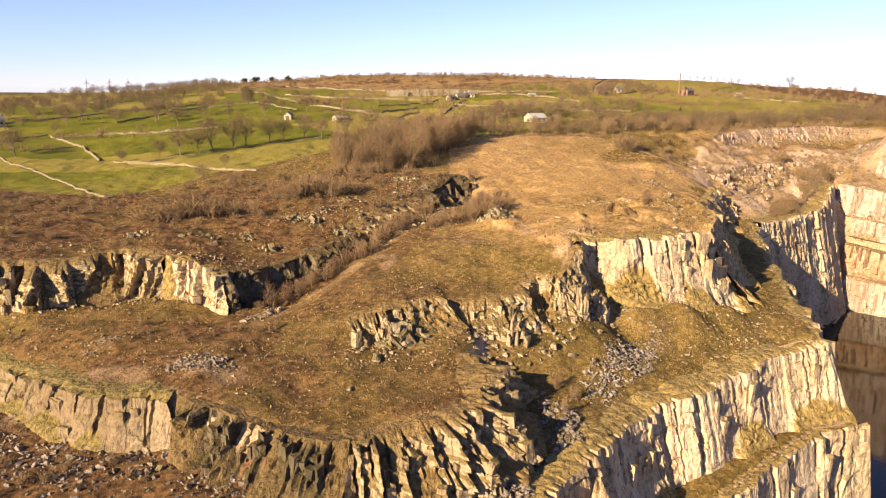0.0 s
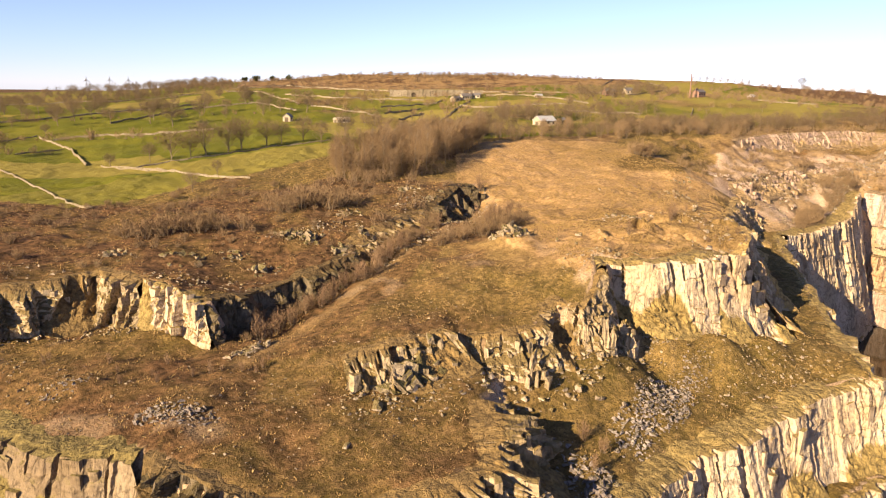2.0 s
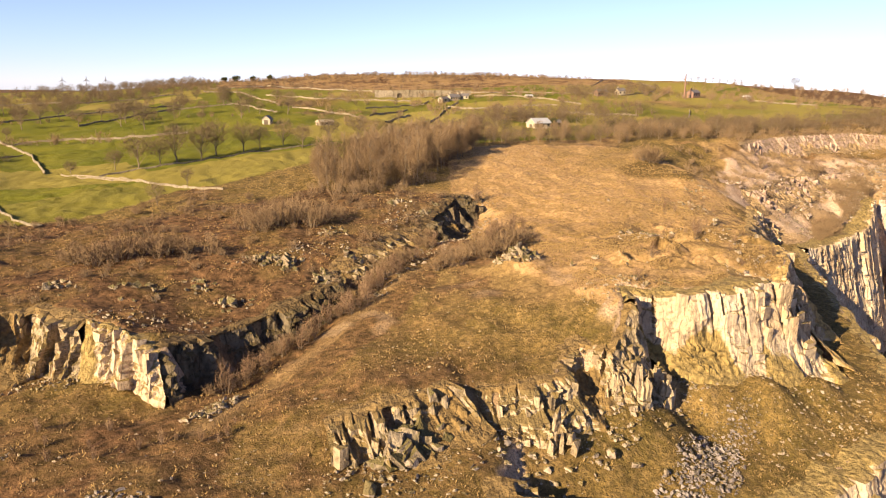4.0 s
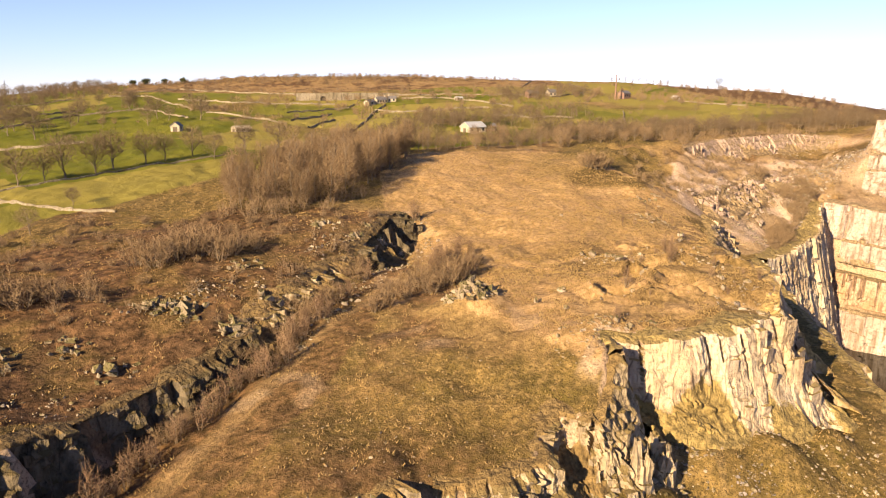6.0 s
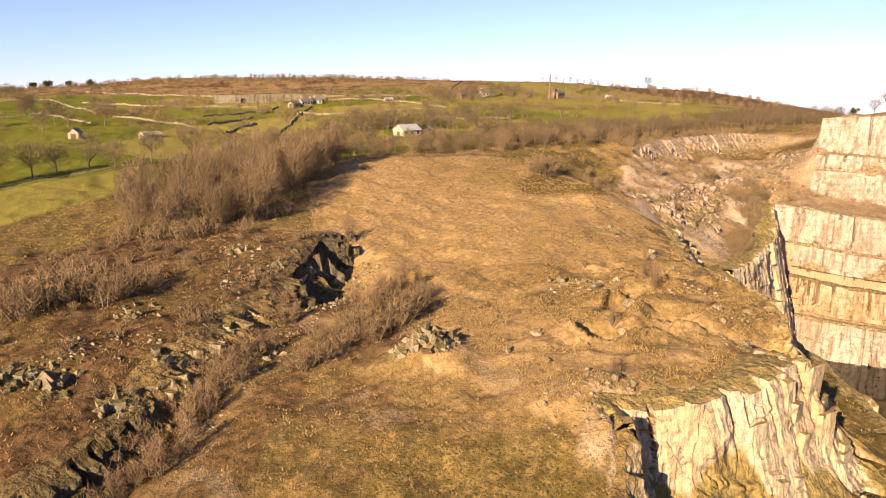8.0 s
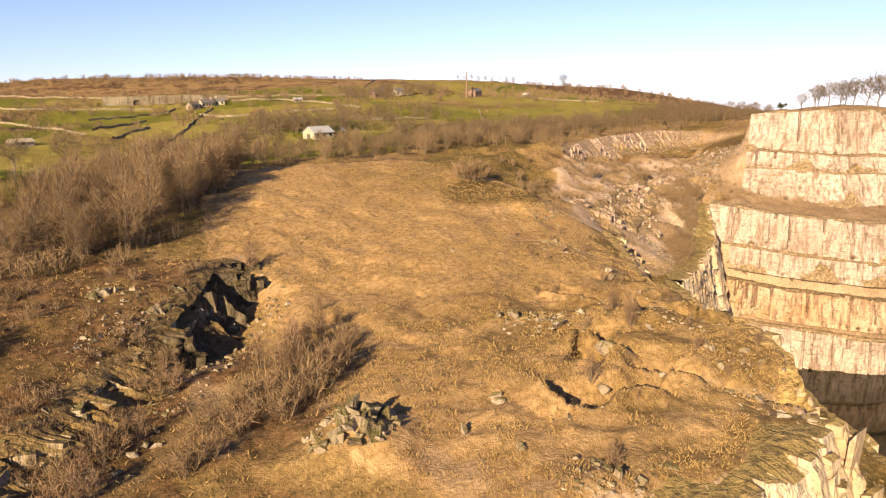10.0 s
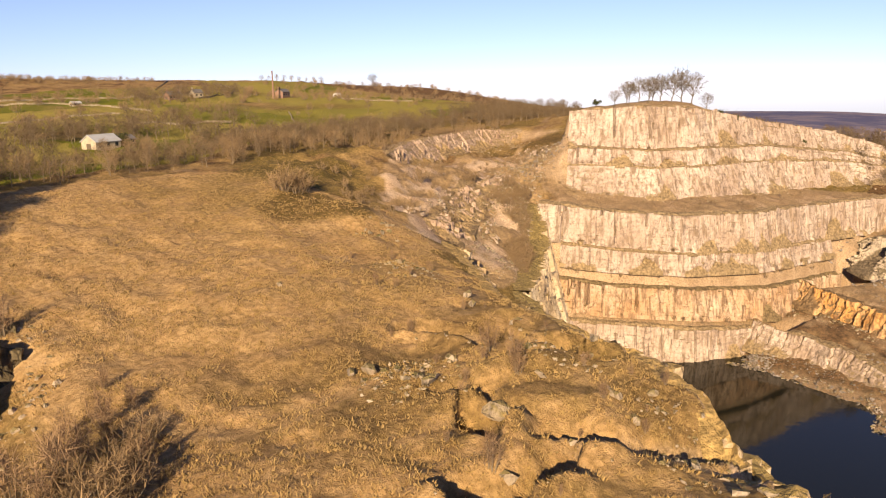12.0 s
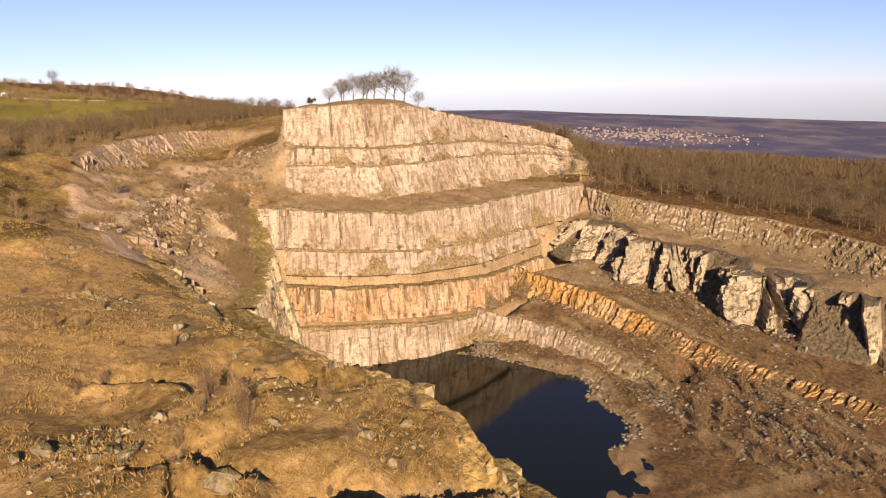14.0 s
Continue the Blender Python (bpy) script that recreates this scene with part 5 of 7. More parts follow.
def shrub(name, height, spread, seed, stems=26, mat=None, thick=1.0, twigs=20):
    """A leafless bush: many stems from one root, with fine twigs."""
    rng = np.random.default_rng(seed)
    a, b, w = [], [], []
    c, d, e = [], [], []
    for _ in range(stems):
        az, out = rng.uniform(0, 6.28), rng.uniform(0.05, 1) ** 0.7
        foot = np.array([math.cos(az), math.sin(az), 0]) * spread * 0.35 * out
        tip = np.array([math.cos(az) * spread * out, math.sin(az) * spread * out, height * (1.05 - 0.45 * out ** 2) * rng.uniform(0.75, 1)])
        foot[2] = -0.2
        a.append(foot), b.append(tip), w.append(0.07)
        for _ in range(twigs):
            h = rng.uniform(0.25, 1)
            p = foot * (1 - h) + tip * h
            q = p + (np.array([0, 0, 0.5]) + rng.normal(size=3) * 0.55) * height * 0.27
            q[2] = max(q[2], 0.05)
            c.append(p), d.append(q), e.append(rng.uniform(0.03, 0.06) * thick)
    root = new(name)
    part("stem", soup("stem", *slivers(a, b, w, rng), BARK), root)
    part("twig", soup("twig", *slivers(c, d, e, rng), mat or TWIG), root)
    return root


def evergreen(name, height, spread, seed):
    """A dense dark bush or ivy-clad crown of many small leaves, with a short trunk."""
    rng = np.random.default_rng(seed)
    n = 1500
    blob = rng.normal(size=(9, 3)) * (0.42, 0.42, 0.3)
    c = blob[rng.integers(0, 9, n)] + rng.normal(size=(n, 3)) * 0.22
    c = c * (spread * 0.75, spread * 0.75, height * 0.42) + (0, 0, height * 0.52)
    c[:, 2] = np.clip(c[:, 2], 0.1, height)
    x, y = rng.normal(size=(n, 3)), rng.normal(size=(n, 3))
    x, y = x / np.linalg.norm(x, axis=1)[:, None] * 0.05 * height, y / np.linalg.norm(y, axis=1)[:, None] * 0.04 * height
    V = np.stack([c - x, c - y, c + x, c + y], 1).reshape(-1, 3)
    root = new(name)
    part("trunk", soup("trunk", *tubes([([(0, 0, -0.3), (0, 0, height * 0.5)], [height * 0.03, height * 0.015])], 5), BARK), root)
    part("crown", soup("crown", V, np.arange(len(V)).reshape(-1, 4), IVY), root)
    return root


class Kinds:
    """Several builds of one kind, set down in turn."""

    def __init__(self, builds, label, category, group):
        self.builds, self.used = [tagged(b, label, category, group) for b in builds], set()
        self.k = 0

    def put(self, x, y, size=1.0, turn=0.0, sink=0.0, z=None, label=""):
        b = self.builds[self.k % len(self.builds)]
        self.k += 1
        m = pose(x, y, (float(ground_z(x, y)) if z is None else z) - sink, 0, 0, turn)
        if b in self.used:
            ob = copy_thing(b, m)
        else:
            self.used.add(b)
            ob = b
            ob.matrix_basis = m
        ob.scale = (size, size, size)
        return tagged(ob, label)


def mesh_arrays(ob):
    """Corners and triangles of a thing's parts, by material."""
    out = {}
    for c in ob.children:
        me = c.data
        v = np.empty(len(me.vertices) * 3, np.float32)
        me.vertices.foreach_get("co", v)
        f = np.empty(len(me.loops), np.int32)
        me.loops.foreach_get("vertex_index", f)
        f = f.reshape(-1, me.polygons[0].loop_total)
        if f.shape[1] == 4:
            f = np.concatenate([f[:, :3], f[:, [0, 2, 3]]])
        out[me.materials[0]] = (v.reshape(-1, 3), f)
    return out


class Mass:
    """Growth past counting, gathered into one mesh."""

    def __init__(self, builds):
        self.builds = [mesh_arrays(b) for b in builds]
        self.V, self.F, self.M, self.n, self.k = [], [], [], 0, 0
        self.mats = list(self.builds[0])

    def put(self, x, y, size=1.0, turn=0.0, z=None):
        b = self.builds[self.k % len(self.builds)]
        self.k += 1
        c, s = math.cos(radians(turn)), math.sin(radians(turn))
        at = np.array([x, y, float(ground_z(x, y)) if z is None else z], np.float32)
        for mi, (v, f) in enumerate(b.values()):
            w = v @ np.array([[c, s, 0], [-s, c, 0], [0, 0, 1]], np.float32) * size + at
            self.V.append(w), self.F.append(f + self.n), self.M.append(np.full(len(f), mi, np.int32))
            self.n += len(w)

    def done(self, name, label, category):
        me = soup(name, np.concatenate(self.V), np.concatenate(self.F), self.mats[0])
        for m in self.mats[1:]:
            me.materials.append(m)
        me.polygons.foreach_set("material_index", np.concatenate(self.M))
        tagged(new(name, me), label, category, kind="stuff")


rng = np.random.default_rng(5)
TALL = Kinds([bare_tree("tree", 11.0, 3.2, 100 + k, 17, 17, slim=True, thick=1.4, low=True) for k in range(5)], "slender leafless tree in a winter grove", "tree", "grove trees")
BROAD = Kinds([bare_tree("tree", 9, 4.4, 200 + k, 16, 18, mats=(BARK, TWIG_MID), thick=1.9) for k in range(5)], "leafless broad-crowned field tree on grass", "tree", "field trees")
WOOD = Kinds([bare_tree("tree", 7, 3.2, 300 + k, 11, 15, slim=k % 2 == 0, thick=1.6, low=True) for k in range(5)], "leafless brown tree in hillside woodland", "tree", "woodland trees")
BROW = Kinds([bare_tree("tree", 9, 4.4, 230 + k, 15, 12, mats=(BARK, TWIG_BROW), thick=2.2) for k in range(4)], "bare windswept tree on the brow", "tree", "brow trees")
BUSH = Kinds([shrub("shrub", 2.2, 1.7, 400 + k, 32) for k in range(5)], "bare brown winter shrub on rough grass", "shrub", "brown shrubs")
SAPLING = Kinds([shrub("shrub", 3.0, 1.0, 450 + k, 16, TWIG_RED) for k in range(4)], "reddish leafless sapling thicket", "shrub", "red shrubs")
DARK = Kinds([evergreen("evergreen_bush", 3.2, 1.9, 500 + k) for k in range(3)], "dense dark green evergreen bush", "bush", "evergreen bushes")


def scatter(kind, poly, count, low, high, gap=0.0):
    xs, ys = [p[0] for p in poly], [p[1] for p in poly]
    put = []
    for _ in range(count * 30):
        if len(put) >= count:
            break
        x, y = rng.uniform(min(xs), max(xs)), rng.uniform(min(ys), max(ys))
        if inside(poly, np.array(x), np.array(y)) and all((x - a) ** 2 + (y - b) ** 2 > gap * gap for a, b in put):
            put.append((x, y))
            kind.put(x, y, rng.uniform(low, high), rng.uniform(0, 360))


# the grove west of the plateau, the belt behind it, field trees
scatter(TALL, [(24, 197), (44, 200), (60, 218), (82, 246), (84, 256), (66, 258), (44, 240), (26, 216)], 105, 0.75, 1.15, 1.9)
scatter(WOOD, [(80, 256), (125, 259), (166, 264), (190, 262), (205, 272), (200, 292), (150, 292), (110, 280), (75, 268)], 85, 0.45, 1.05, 2.2)
scatter(BROAD, [(-120, 390), (-20, 330), (30, 400), (60, 480), (-60, 560), (-160, 480)], 46, 0.5, 1.5, 10)
scatter(BROAD, [(-200, 280), (-60, 290), (-70, 340), (-200, 420)], 18, 0.8, 1.3, 9)
for x, y, s in [(-20.2, 260, 1.0), (-14.5, 263, 0.8), (-10, 266, 1.15), (-2.7, 272, 1.05), (1.5, 275, 1.1), (10.5, 280, 0.95), (16, 284, 0.8), (-38.9, 262, 0.45), (-5, 225, 0.4), (-10, 196, 0.5), (-42, 416, 1.1), (-62, 411, 0.8), (36, 415, 1.2), (4, 488, 1.0), (24, 288, 0.9), (30, 280, 0.8), (-27, 262, 0.6), (40, 290, 0.9), (52, 296, 0.9)]:
    BROAD.put(x, y, s * 1.25, rng.uniform(0, 360))
for x, y in [(127, 303), (134, 304), (139, 306)]:
    WOOD.put(x, y, rng.uniform(0.55, 0.75), rng.uniform(0, 360))
for x, y, s in [(257.5, 217.6, 0.55), (261, 215, 0.75), (264.5, 212.4, 0.85), (268, 210.6, 0.9), (271.4, 208, 0.95), (274.9, 205.4, 1.0), (278.4, 203.7, 1.12), (281.9, 201.1, 1.05), (266.2, 216.7, 0.7), (273.2, 211.5, 0.8), (288, 198.5, 0.6), (462, 540, 1.0)]:
    BROW.put(x, y, s * 1.2, rng.uniform(0, 360), label="bare windswept tree on the brow")
for x, y, s in [(528, 937, 4.2), (140, 318, 1.5), (168, 318, 1.3), (254.9, 222.8, 0.8), (290.6, 195, 1.0), (297.5, 192.4, 1.1), (305.4, 188.9, 0.9), (323.6, 181.1, 0.9), (328.9, 177.6, 1.0), (205, 300, 1.2), (15, 715, 2.2), (30, 712, 2.0), (45, 716, 2.0), (5, 718, 1.8)]:
    DARK.put(x, y, s, rng.uniform(0, 360))
for k in range(9):
    WOOD.put(388 + 5 * k, 588 - 3 * k, rng.uniform(0.7, 0.95), rng.uniform(0, 360))

# shrubs, place by place
for x, y, s in [(42, 147, 1.3), (51, 146.5, 1.5), (55.5, 150.5, 1.6), (58, 156, 1.4), (48, 145, 1.4), (52.5, 153, 1.5), (38, 141, 1.1), (61, 158, 1.2), (47.5, 148, 1.5), (53.5, 149, 1.7), (44, 145, 1.3), (50, 151, 1.3), (40, 142, 1.2), (46, 151, 1.2), (56, 152, 1.3), (17, 166.5, 1.9), (20, 164.5, 1.7), (-5, 155, 1.5), (-13, 154.5, 1.4), (8, 166, 1.9), (11, 164, 2.1), (14, 166, 2.2), (19, 170, 2.0), (24, 171, 1.7), (-16, 152, 1.8), (-19, 154, 1.6), (2, 153, 1.4), (-12, 153, 1.9), (-9, 155, 2.0), (-6, 153, 1.9), (-2, 154, 1.5), (-15, 155, 1.3), (12, 169, 1.7), (15, 170, 1.8), (18, 168, 1.6), (22, 166, 1.5), (26, 169, 1.2), (126, 224, 2.0), (129, 226, 2.6), (132, 225, 2.1), (129, 223, 1.8), (177, 232, 1.6), (213.4, 224.3, 1.8), (216.3, 226.2, 2.0), (212.1, 220.5, 1.6), (203, 235, 1.9), (150, 214, 1.3), (160, 208, 1.5)]:
    BUSH.put(x, y, s, rng.uniform(0, 360))
for x, y, s in [(51, 152.5, 1.3), (52.6, 154.5, 1.5), (54, 156.5, 1.4), (55.8, 158.2, 1.3), (54.6, 160.5, 1.1), (50.5, 157, 1.3), (58.6, 159.6, 1.1), (59.5, 162.5, 1.2), (57, 163.5, 0.9), (62.5, 163.5, 0.9), (61.5, 189.5, 1.6), (63, 169.5, 0.8), (58, 153, 1.1), (87, 139.5, 0.9), (85.5, 138, 0.9), (92, 147, 1.0), (89.5, 144, 1.1), (72, 131, 0.9), (67, 129, 0.8), (43, 88, 1.0), (44.5, 85.5, 0.8), (41.5, 82, 0.7)]:
    SAPLING.put(x, y, s, rng.uniform(0, 360))
scatter(BUSH, [(-60, 140), (20, 142), (30, 160), (40, 190), (0, 200), (-60, 190)], 80, 0.3, 0.9, 2)
scatter(SAPLING, [(2, 113), (8, 120), (26, 134), (44, 160), (52, 168), (47, 163), (30, 146), (20, 133), (8, 124)], 42, 0.5, 1.3, 1.2)
scatter(BUSH, [(0, 114), (8, 122), (26, 137), (44, 163), (52, 172), (44, 166), (26, 146), (14, 132)], 34, 0.5, 1.2, 1.5)
scatter(SAPLING, [(-40, 118), (0, 108), (10, 105), (0, 100), (-40, 108)], 22, 0.25, 0.6, 1.5)
scatter(SAPLING, [(60, 118), (95, 128), (112, 160), (125, 190), (110, 190), (80, 150)], 45, 0.2, 0.6, 2)
scatter(BUSH, [(-30, 92), (-12, 80), (4, 68), (10, 60), (-40, 70)], 26, 0.35, 0.8, 2)
scatter(SAPLING, [(-30, 92), (-12, 80), (4, 68), (10, 60), (-40, 70)], 24, 0.3, 0.6, 1.5)
scatter(SAPLING, [(192.3, 66.2), (233.2, 92.3), (240.1, 111.5), (214, 113.2), (189.7, 92.3)], 30, 0.7, 1.5, 2)

# hillside woods and scrub past counting
def spare(builds):
    """Plainer builds for the masses: a gathering of their shapes, without the things themselves."""
    gathered = Mass(builds)
    for b in builds:
        for c in list(b.children):
            bpy.data.objects.remove(c)
        bpy.data.objects.remove(b)
    return gathered


woods = spare([bare_tree("tree", 7, 3.3, 330 + k, 7, 12, mats=(BARK, TWIG_DULL), thick=3.0, low=True) for k in range(6)])
scrub = spare([shrub("shrub", 2.2, 1.7, 430 + k, 18, thick=1.5, twigs=11) for k in range(6)])
scatter(woods, [(150, 292), (205, 284), (250, 284), (295, 282), (325, 268), (365, 292), (385, 318), (320, 326), (240, 322), (190, 318)], 260, 0.65, 1.05, 2.0)
scatter(woods, [(300, 360), (400, 400), (470, 390), (560, 470), (600, 540), (480, 470), (380, 440)], 30, 0.35, 0.7, 6)
scatter(woods, [(60, 268), (140, 292), (200, 300), (190, 320), (110, 300), (50, 285)], 40, 0.35, 0.75, 3)
scatter(woods, [(90, 330), (140, 330), (210, 345), (230, 380), (190, 400), (120, 350)], 40, 0.8, 1.3, 4)
scatter(woods, [(210, 440), (300, 470), (310, 520), (240, 520)], 50, 0.8, 1.4, 4)
scatter(woods, [(-60, 650), (20, 690), (60, 700), (150, 640), (260, 640), (330, 620), (300, 690), (60, 735), (-60, 735)], 24, 0.4, 0.7, 6)
scatter(woods, [(-150, 620), (-60, 570), (0, 620), (-20, 720), (10, 880), (-40, 900), (-120, 740)], 190, 0.8, 1.3, 4)
for x, y in [(353.2, 166.3), (360.2, 153.2), (366.3, 135.8), (363.7, 118.4), (361.9, 101), (357.6, 83.6), (349.7, 66.2), (335.8, 53.2)]:
    for _ in range(11):
        woods.put(x + rng.uniform(8, 34), y + rng.uniform(-12, 12), rng.uniform(0.8, 1.25), rng.uniform(0, 360))
scatter(woods, [(60, 262), (84, 258), (125, 261), (166, 266), (200, 276), (200, 292), (150, 292), (110, 280), (75, 270)], 120, 0.4, 0.85, 1.4)
scatter(woods, [(60, 266), (110, 278), (112, 300), (60, 290)], 40, 0.8, 1.3, 2.5)
scatter(woods, [(150, 276), (215, 274), (240, 286), (200, 305), (150, 300)], 60, 0.7, 1.3, 2.5)
scatter(woods, [(100, 322), (128, 330), (150, 334), (190, 340), (180, 352), (110, 345)], 40, 0.7, 1.2, 2.5)
scatter(scrub, [(-60, 650), (20, 690), (60, 700), (150, 640), (260, 640), (330, 620), (300, 690), (60, 735), (-60, 735)], 520, 0.7, 1.8, 2.0)
scatter(scrub, [(-55, 134), (-5, 134), (24, 146), (52, 186), (40, 196), (0, 190), (-50, 180)], 150, 0.25, 0.8, 1.2)
scatter(scrub, [(146, 206), (175, 210), (235, 232), (262, 252), (230, 260), (180, 245)], 120, 0.3, 0.8, 2)
scatter(scrub, [(22, 138), (30, 146), (46, 166), (60, 190), (54, 190), (40, 170), (26, 152), (16, 142)], 70, 0.35, 0.9, 1.0)
scatter(scrub, [(219.7, 219.6), (233.2, 222.8), (247.1, 232.4), (269.1, 263.4), (246, 262)], 60, 0.3, 0.8, 1.5)
scatter(woods, [(-260, 520), (-60, 560), (0, 600), (-40, 630), (-240, 580)], 110, 0.6, 1.0, 4)
scatter(scrub, [(22, 190), (46, 196), (60, 214), (50, 214), (24, 204)], 36, 0.8, 1.5, 1.6)
scatter(scrub, [(130, 200), (160, 204), (190, 222), (215, 232), (240, 250), (200, 250), (150, 240)], 80, 0.4, 1.1, 2)
scatter(scrub, [(160, 187.5), (178, 197), (188, 206), (172, 201)], 80, 0.6, 1.2, 0.7)
scatter(scrub, [(190, 207), (202, 212), (216, 222), (222, 236), (204, 230)], 110, 0.6, 1.3, 1.2)
scatter(scrub, [(183.6, 68), (222.7, 76.7), (254, 111.5), (248.8, 135.8), (218.4, 111.5), (189.7, 99.3)], 120, 0.4, 1.0, 1.5)
scatter(woods, [(-60, 690), (100, 694), (225, 650), (228, 668), (100, 712), (-60, 708)], 110, 0.35, 0.6, 3)
scatter(woods, [(60, 310), (250, 310), (320, 420), (290, 590), (120, 620), (30, 480)], 60, 0.5, 0.9, 11)
scatter(woods, [(-260, 440), (-130, 490), (-40, 570), (100, 620), (60, 660), (-260, 600)], 60, 0.5, 0.95, 10)
scatter(scrub, [(-260, 440), (-130, 490), (-40, 570), (100, 620), (60, 660), (-260, 640)], 130, 1.0, 2.4, 4)
scatter(scrub, [(60, 320), (250, 320), (330, 430), (300, 590), (120, 620), (30, 480)], 160, 0.8, 2.2, 5)
scatter(scrub, [(300, 350), (420, 380), (560, 470), (560, 540), (420, 560), (320, 480)], 150, 0.8, 2.0, 5)
for ax, ay, bx, by in [(-130, 380, -30, 330), (-150, 450, 20, 410), (-60, 520, 60, 470), (40, 480, 130, 540), (-200, 350, -60, 300), (60, 420, 240, 400), (120, 480, 260, 500), (-20, 620, 180, 600), (-180, 560, -40, 590), (180, 560, 320, 540), (260, 430, 330, 520)]:
    for k in range(26):
        f = (k + rng.uniform(-0.4, 0.4)) / 26
        scrub.put(ax + (bx - ax) * f, ay + (by - ay) * f, rng.uniform(0.5, 1.5) * (1 if rng.random() < 0.7 else 1.7), rng.uniform(0, 360))
scatter(scrub, [(180, 250), (215, 272), (290, 280), (300, 290), (180, 275)], 90, 0.6, 1.3, 1.8)
scatter(scrub, [(290, 400), (420, 470), (540, 530), (480, 590), (360, 560), (300, 470)], 70, 1.0, 1.9, 7)
scatter(scrub, [(130, 400), (250, 400), (260, 560), (130, 560)], 30, 1.0, 1.8, 9)
scatter(scrub, [(205.3, 66.2), (266.2, 66.2), (292.3, 109.7), (305.4, 135.8), (266.2, 118.4)], 40, 0.5, 1.1, 3)
scatter(scrub, [(292.3, 66.2), (346.3, 92.3), (340.2, 135.8), (311.5, 135.8), (283.6, 83.6)], 40, 0.4, 0.9, 3)
for lower, upper in [(H1_FOOT, H2_TOP), (H2_FOOT, H3_TOP), (H3_FOOT, H4_TOP), (H4_FOOT, H5_TOP), (H5_FOOT, H6_TOP), (H6_FOOT, H7_TOP)]:
    a, b = dense(lower, 3), dense(upper, 3)
    for k in range(34):
        p = a[rng.integers(0, len(a))]
        q = min(b, key=lambda v: (v - p).length)
        w = p.lerp(q, rng.uniform(0.0, 0.5))
        scrub.put(w.x, w.y, rng.uniform(0.25, 0.7), rng.uniform(0, 360), w.z)
scatter(woods, [(339.3, 155), (388, 218.5), (407.2, 144.5), (398.5, 66.2), (370.6, 22.7), (297.5, 45.3), (313.2, 64.5), (321.9, 83.6), (326.3, 109.7), (334.1, 134.1)], 400, 0.75, 1.2, 2.8)
woods.done("hillside_woodland", "brown leafless woodland on the hillside", "woodland")
scrub.done("scrub", "low leafless scrub on slopes and ledges", "scrub")


def far_woods():
    """The winter woodland east of the quarry, one mass of boughs."""
    r = np.random.default_rng(77)
    n = 19000
    x = 388 + 2350 * r.random(n) ** 2.2
    y = r.uniform(-300, 620, n) * (1 + (x - 440) / 2500)
    ok = (fbm(x, y, 70, 3, 3) > 0.36) & ((y < 250) | (ground_z(x, y) < 50))
    x, y = x[ok], y[ok]
    z = ground_z(x, y)
    h = r.uniform(5, 9, len(x)) * (0.7 + 0.6 * fbm(x, y, 45, 2, 7)) * (1 + (x - 440) / 2600)
    A, B, W = [], [], []
    for k in range(24):
        az, out = r.uniform(0, 6.28, len(x)), r.random(len(x)) ** 0.6
        lo = r.uniform(0.1, 0.55, len(x))
        A.append(np.stack([x + 0.1 * h * np.cos(az) * out, y + 0.1 * h * np.sin(az) * out, z + h * lo], -1))
        B.append(np.stack([x + 0.62 * h * np.cos(az) * out, y + 0.62 * h * np.sin(az) * out, z + h * np.minimum(1, lo + 0.55 * (1.1 - 0.5 * out ** 2))], -1))
        W.append(r.uniform(0.2, 0.5, len(x)) * (1 + (x - 440) / 900))
    V, F = slivers(np.concatenate(A), np.concatenate(B), np.concatenate(W), r)
    tagged(new("far_woodland", soup("far_woodland", V, F, TWIG_DULL)), "brown leafless woodland rolling away to the horizon", "woodland", kind="stuff")


far_woods()


# ---- stones ----
def stone_mesh(name, seed, mat, corners=15, shape=(1, 0.8, 0.7)):
    """An angular broken block about one metre across."""
    r = np.random.default_rng(seed)
    bm = bmesh.new()
    p = r.normal(size=(corners, 3))
    p /= np.linalg.norm(p, axis=1)[:, None]
    p *= r.uniform(0.8, 1.05, (corners, 1))
    for q in p * np.array(shape) * 0.5:
        bm.verts.new(q)
    bmesh.ops.convex_hull(bm, input=bm.verts)
    bmesh.ops.delete(bm, geom=[v for v in bm.verts if not v.link_faces], context='VERTS')
    me = bpy.data.meshes.new(name)
    bm.to_mesh(me)
    bm.free()
    me.materials.append(mat)
    return me


STONES = [stone_mesh("boulder", 600 + k, STONE, 16, (1, 0.5 + 0.07 * (k % 5), 0.5 + 0.08 * (k % 4))) for k in range(9)]


def boulder(x, y, size, tall=1.0, label="pale weathered limestone boulder lying in the grass"):
    k = int(rng.integers(0, len(STONES)))
    ob = new("boulder", STONES[k])
    ob.matrix_basis = pose(x, y, float(ground_z(x, y)) + size * 0.14 * tall, rng.uniform(-15, 15), rng.uniform(-15, 15), rng.uniform(0, 360))
    ob.scale = (size, size, size * tall)
    return tagged(ob, label, "boulder", "boulders")


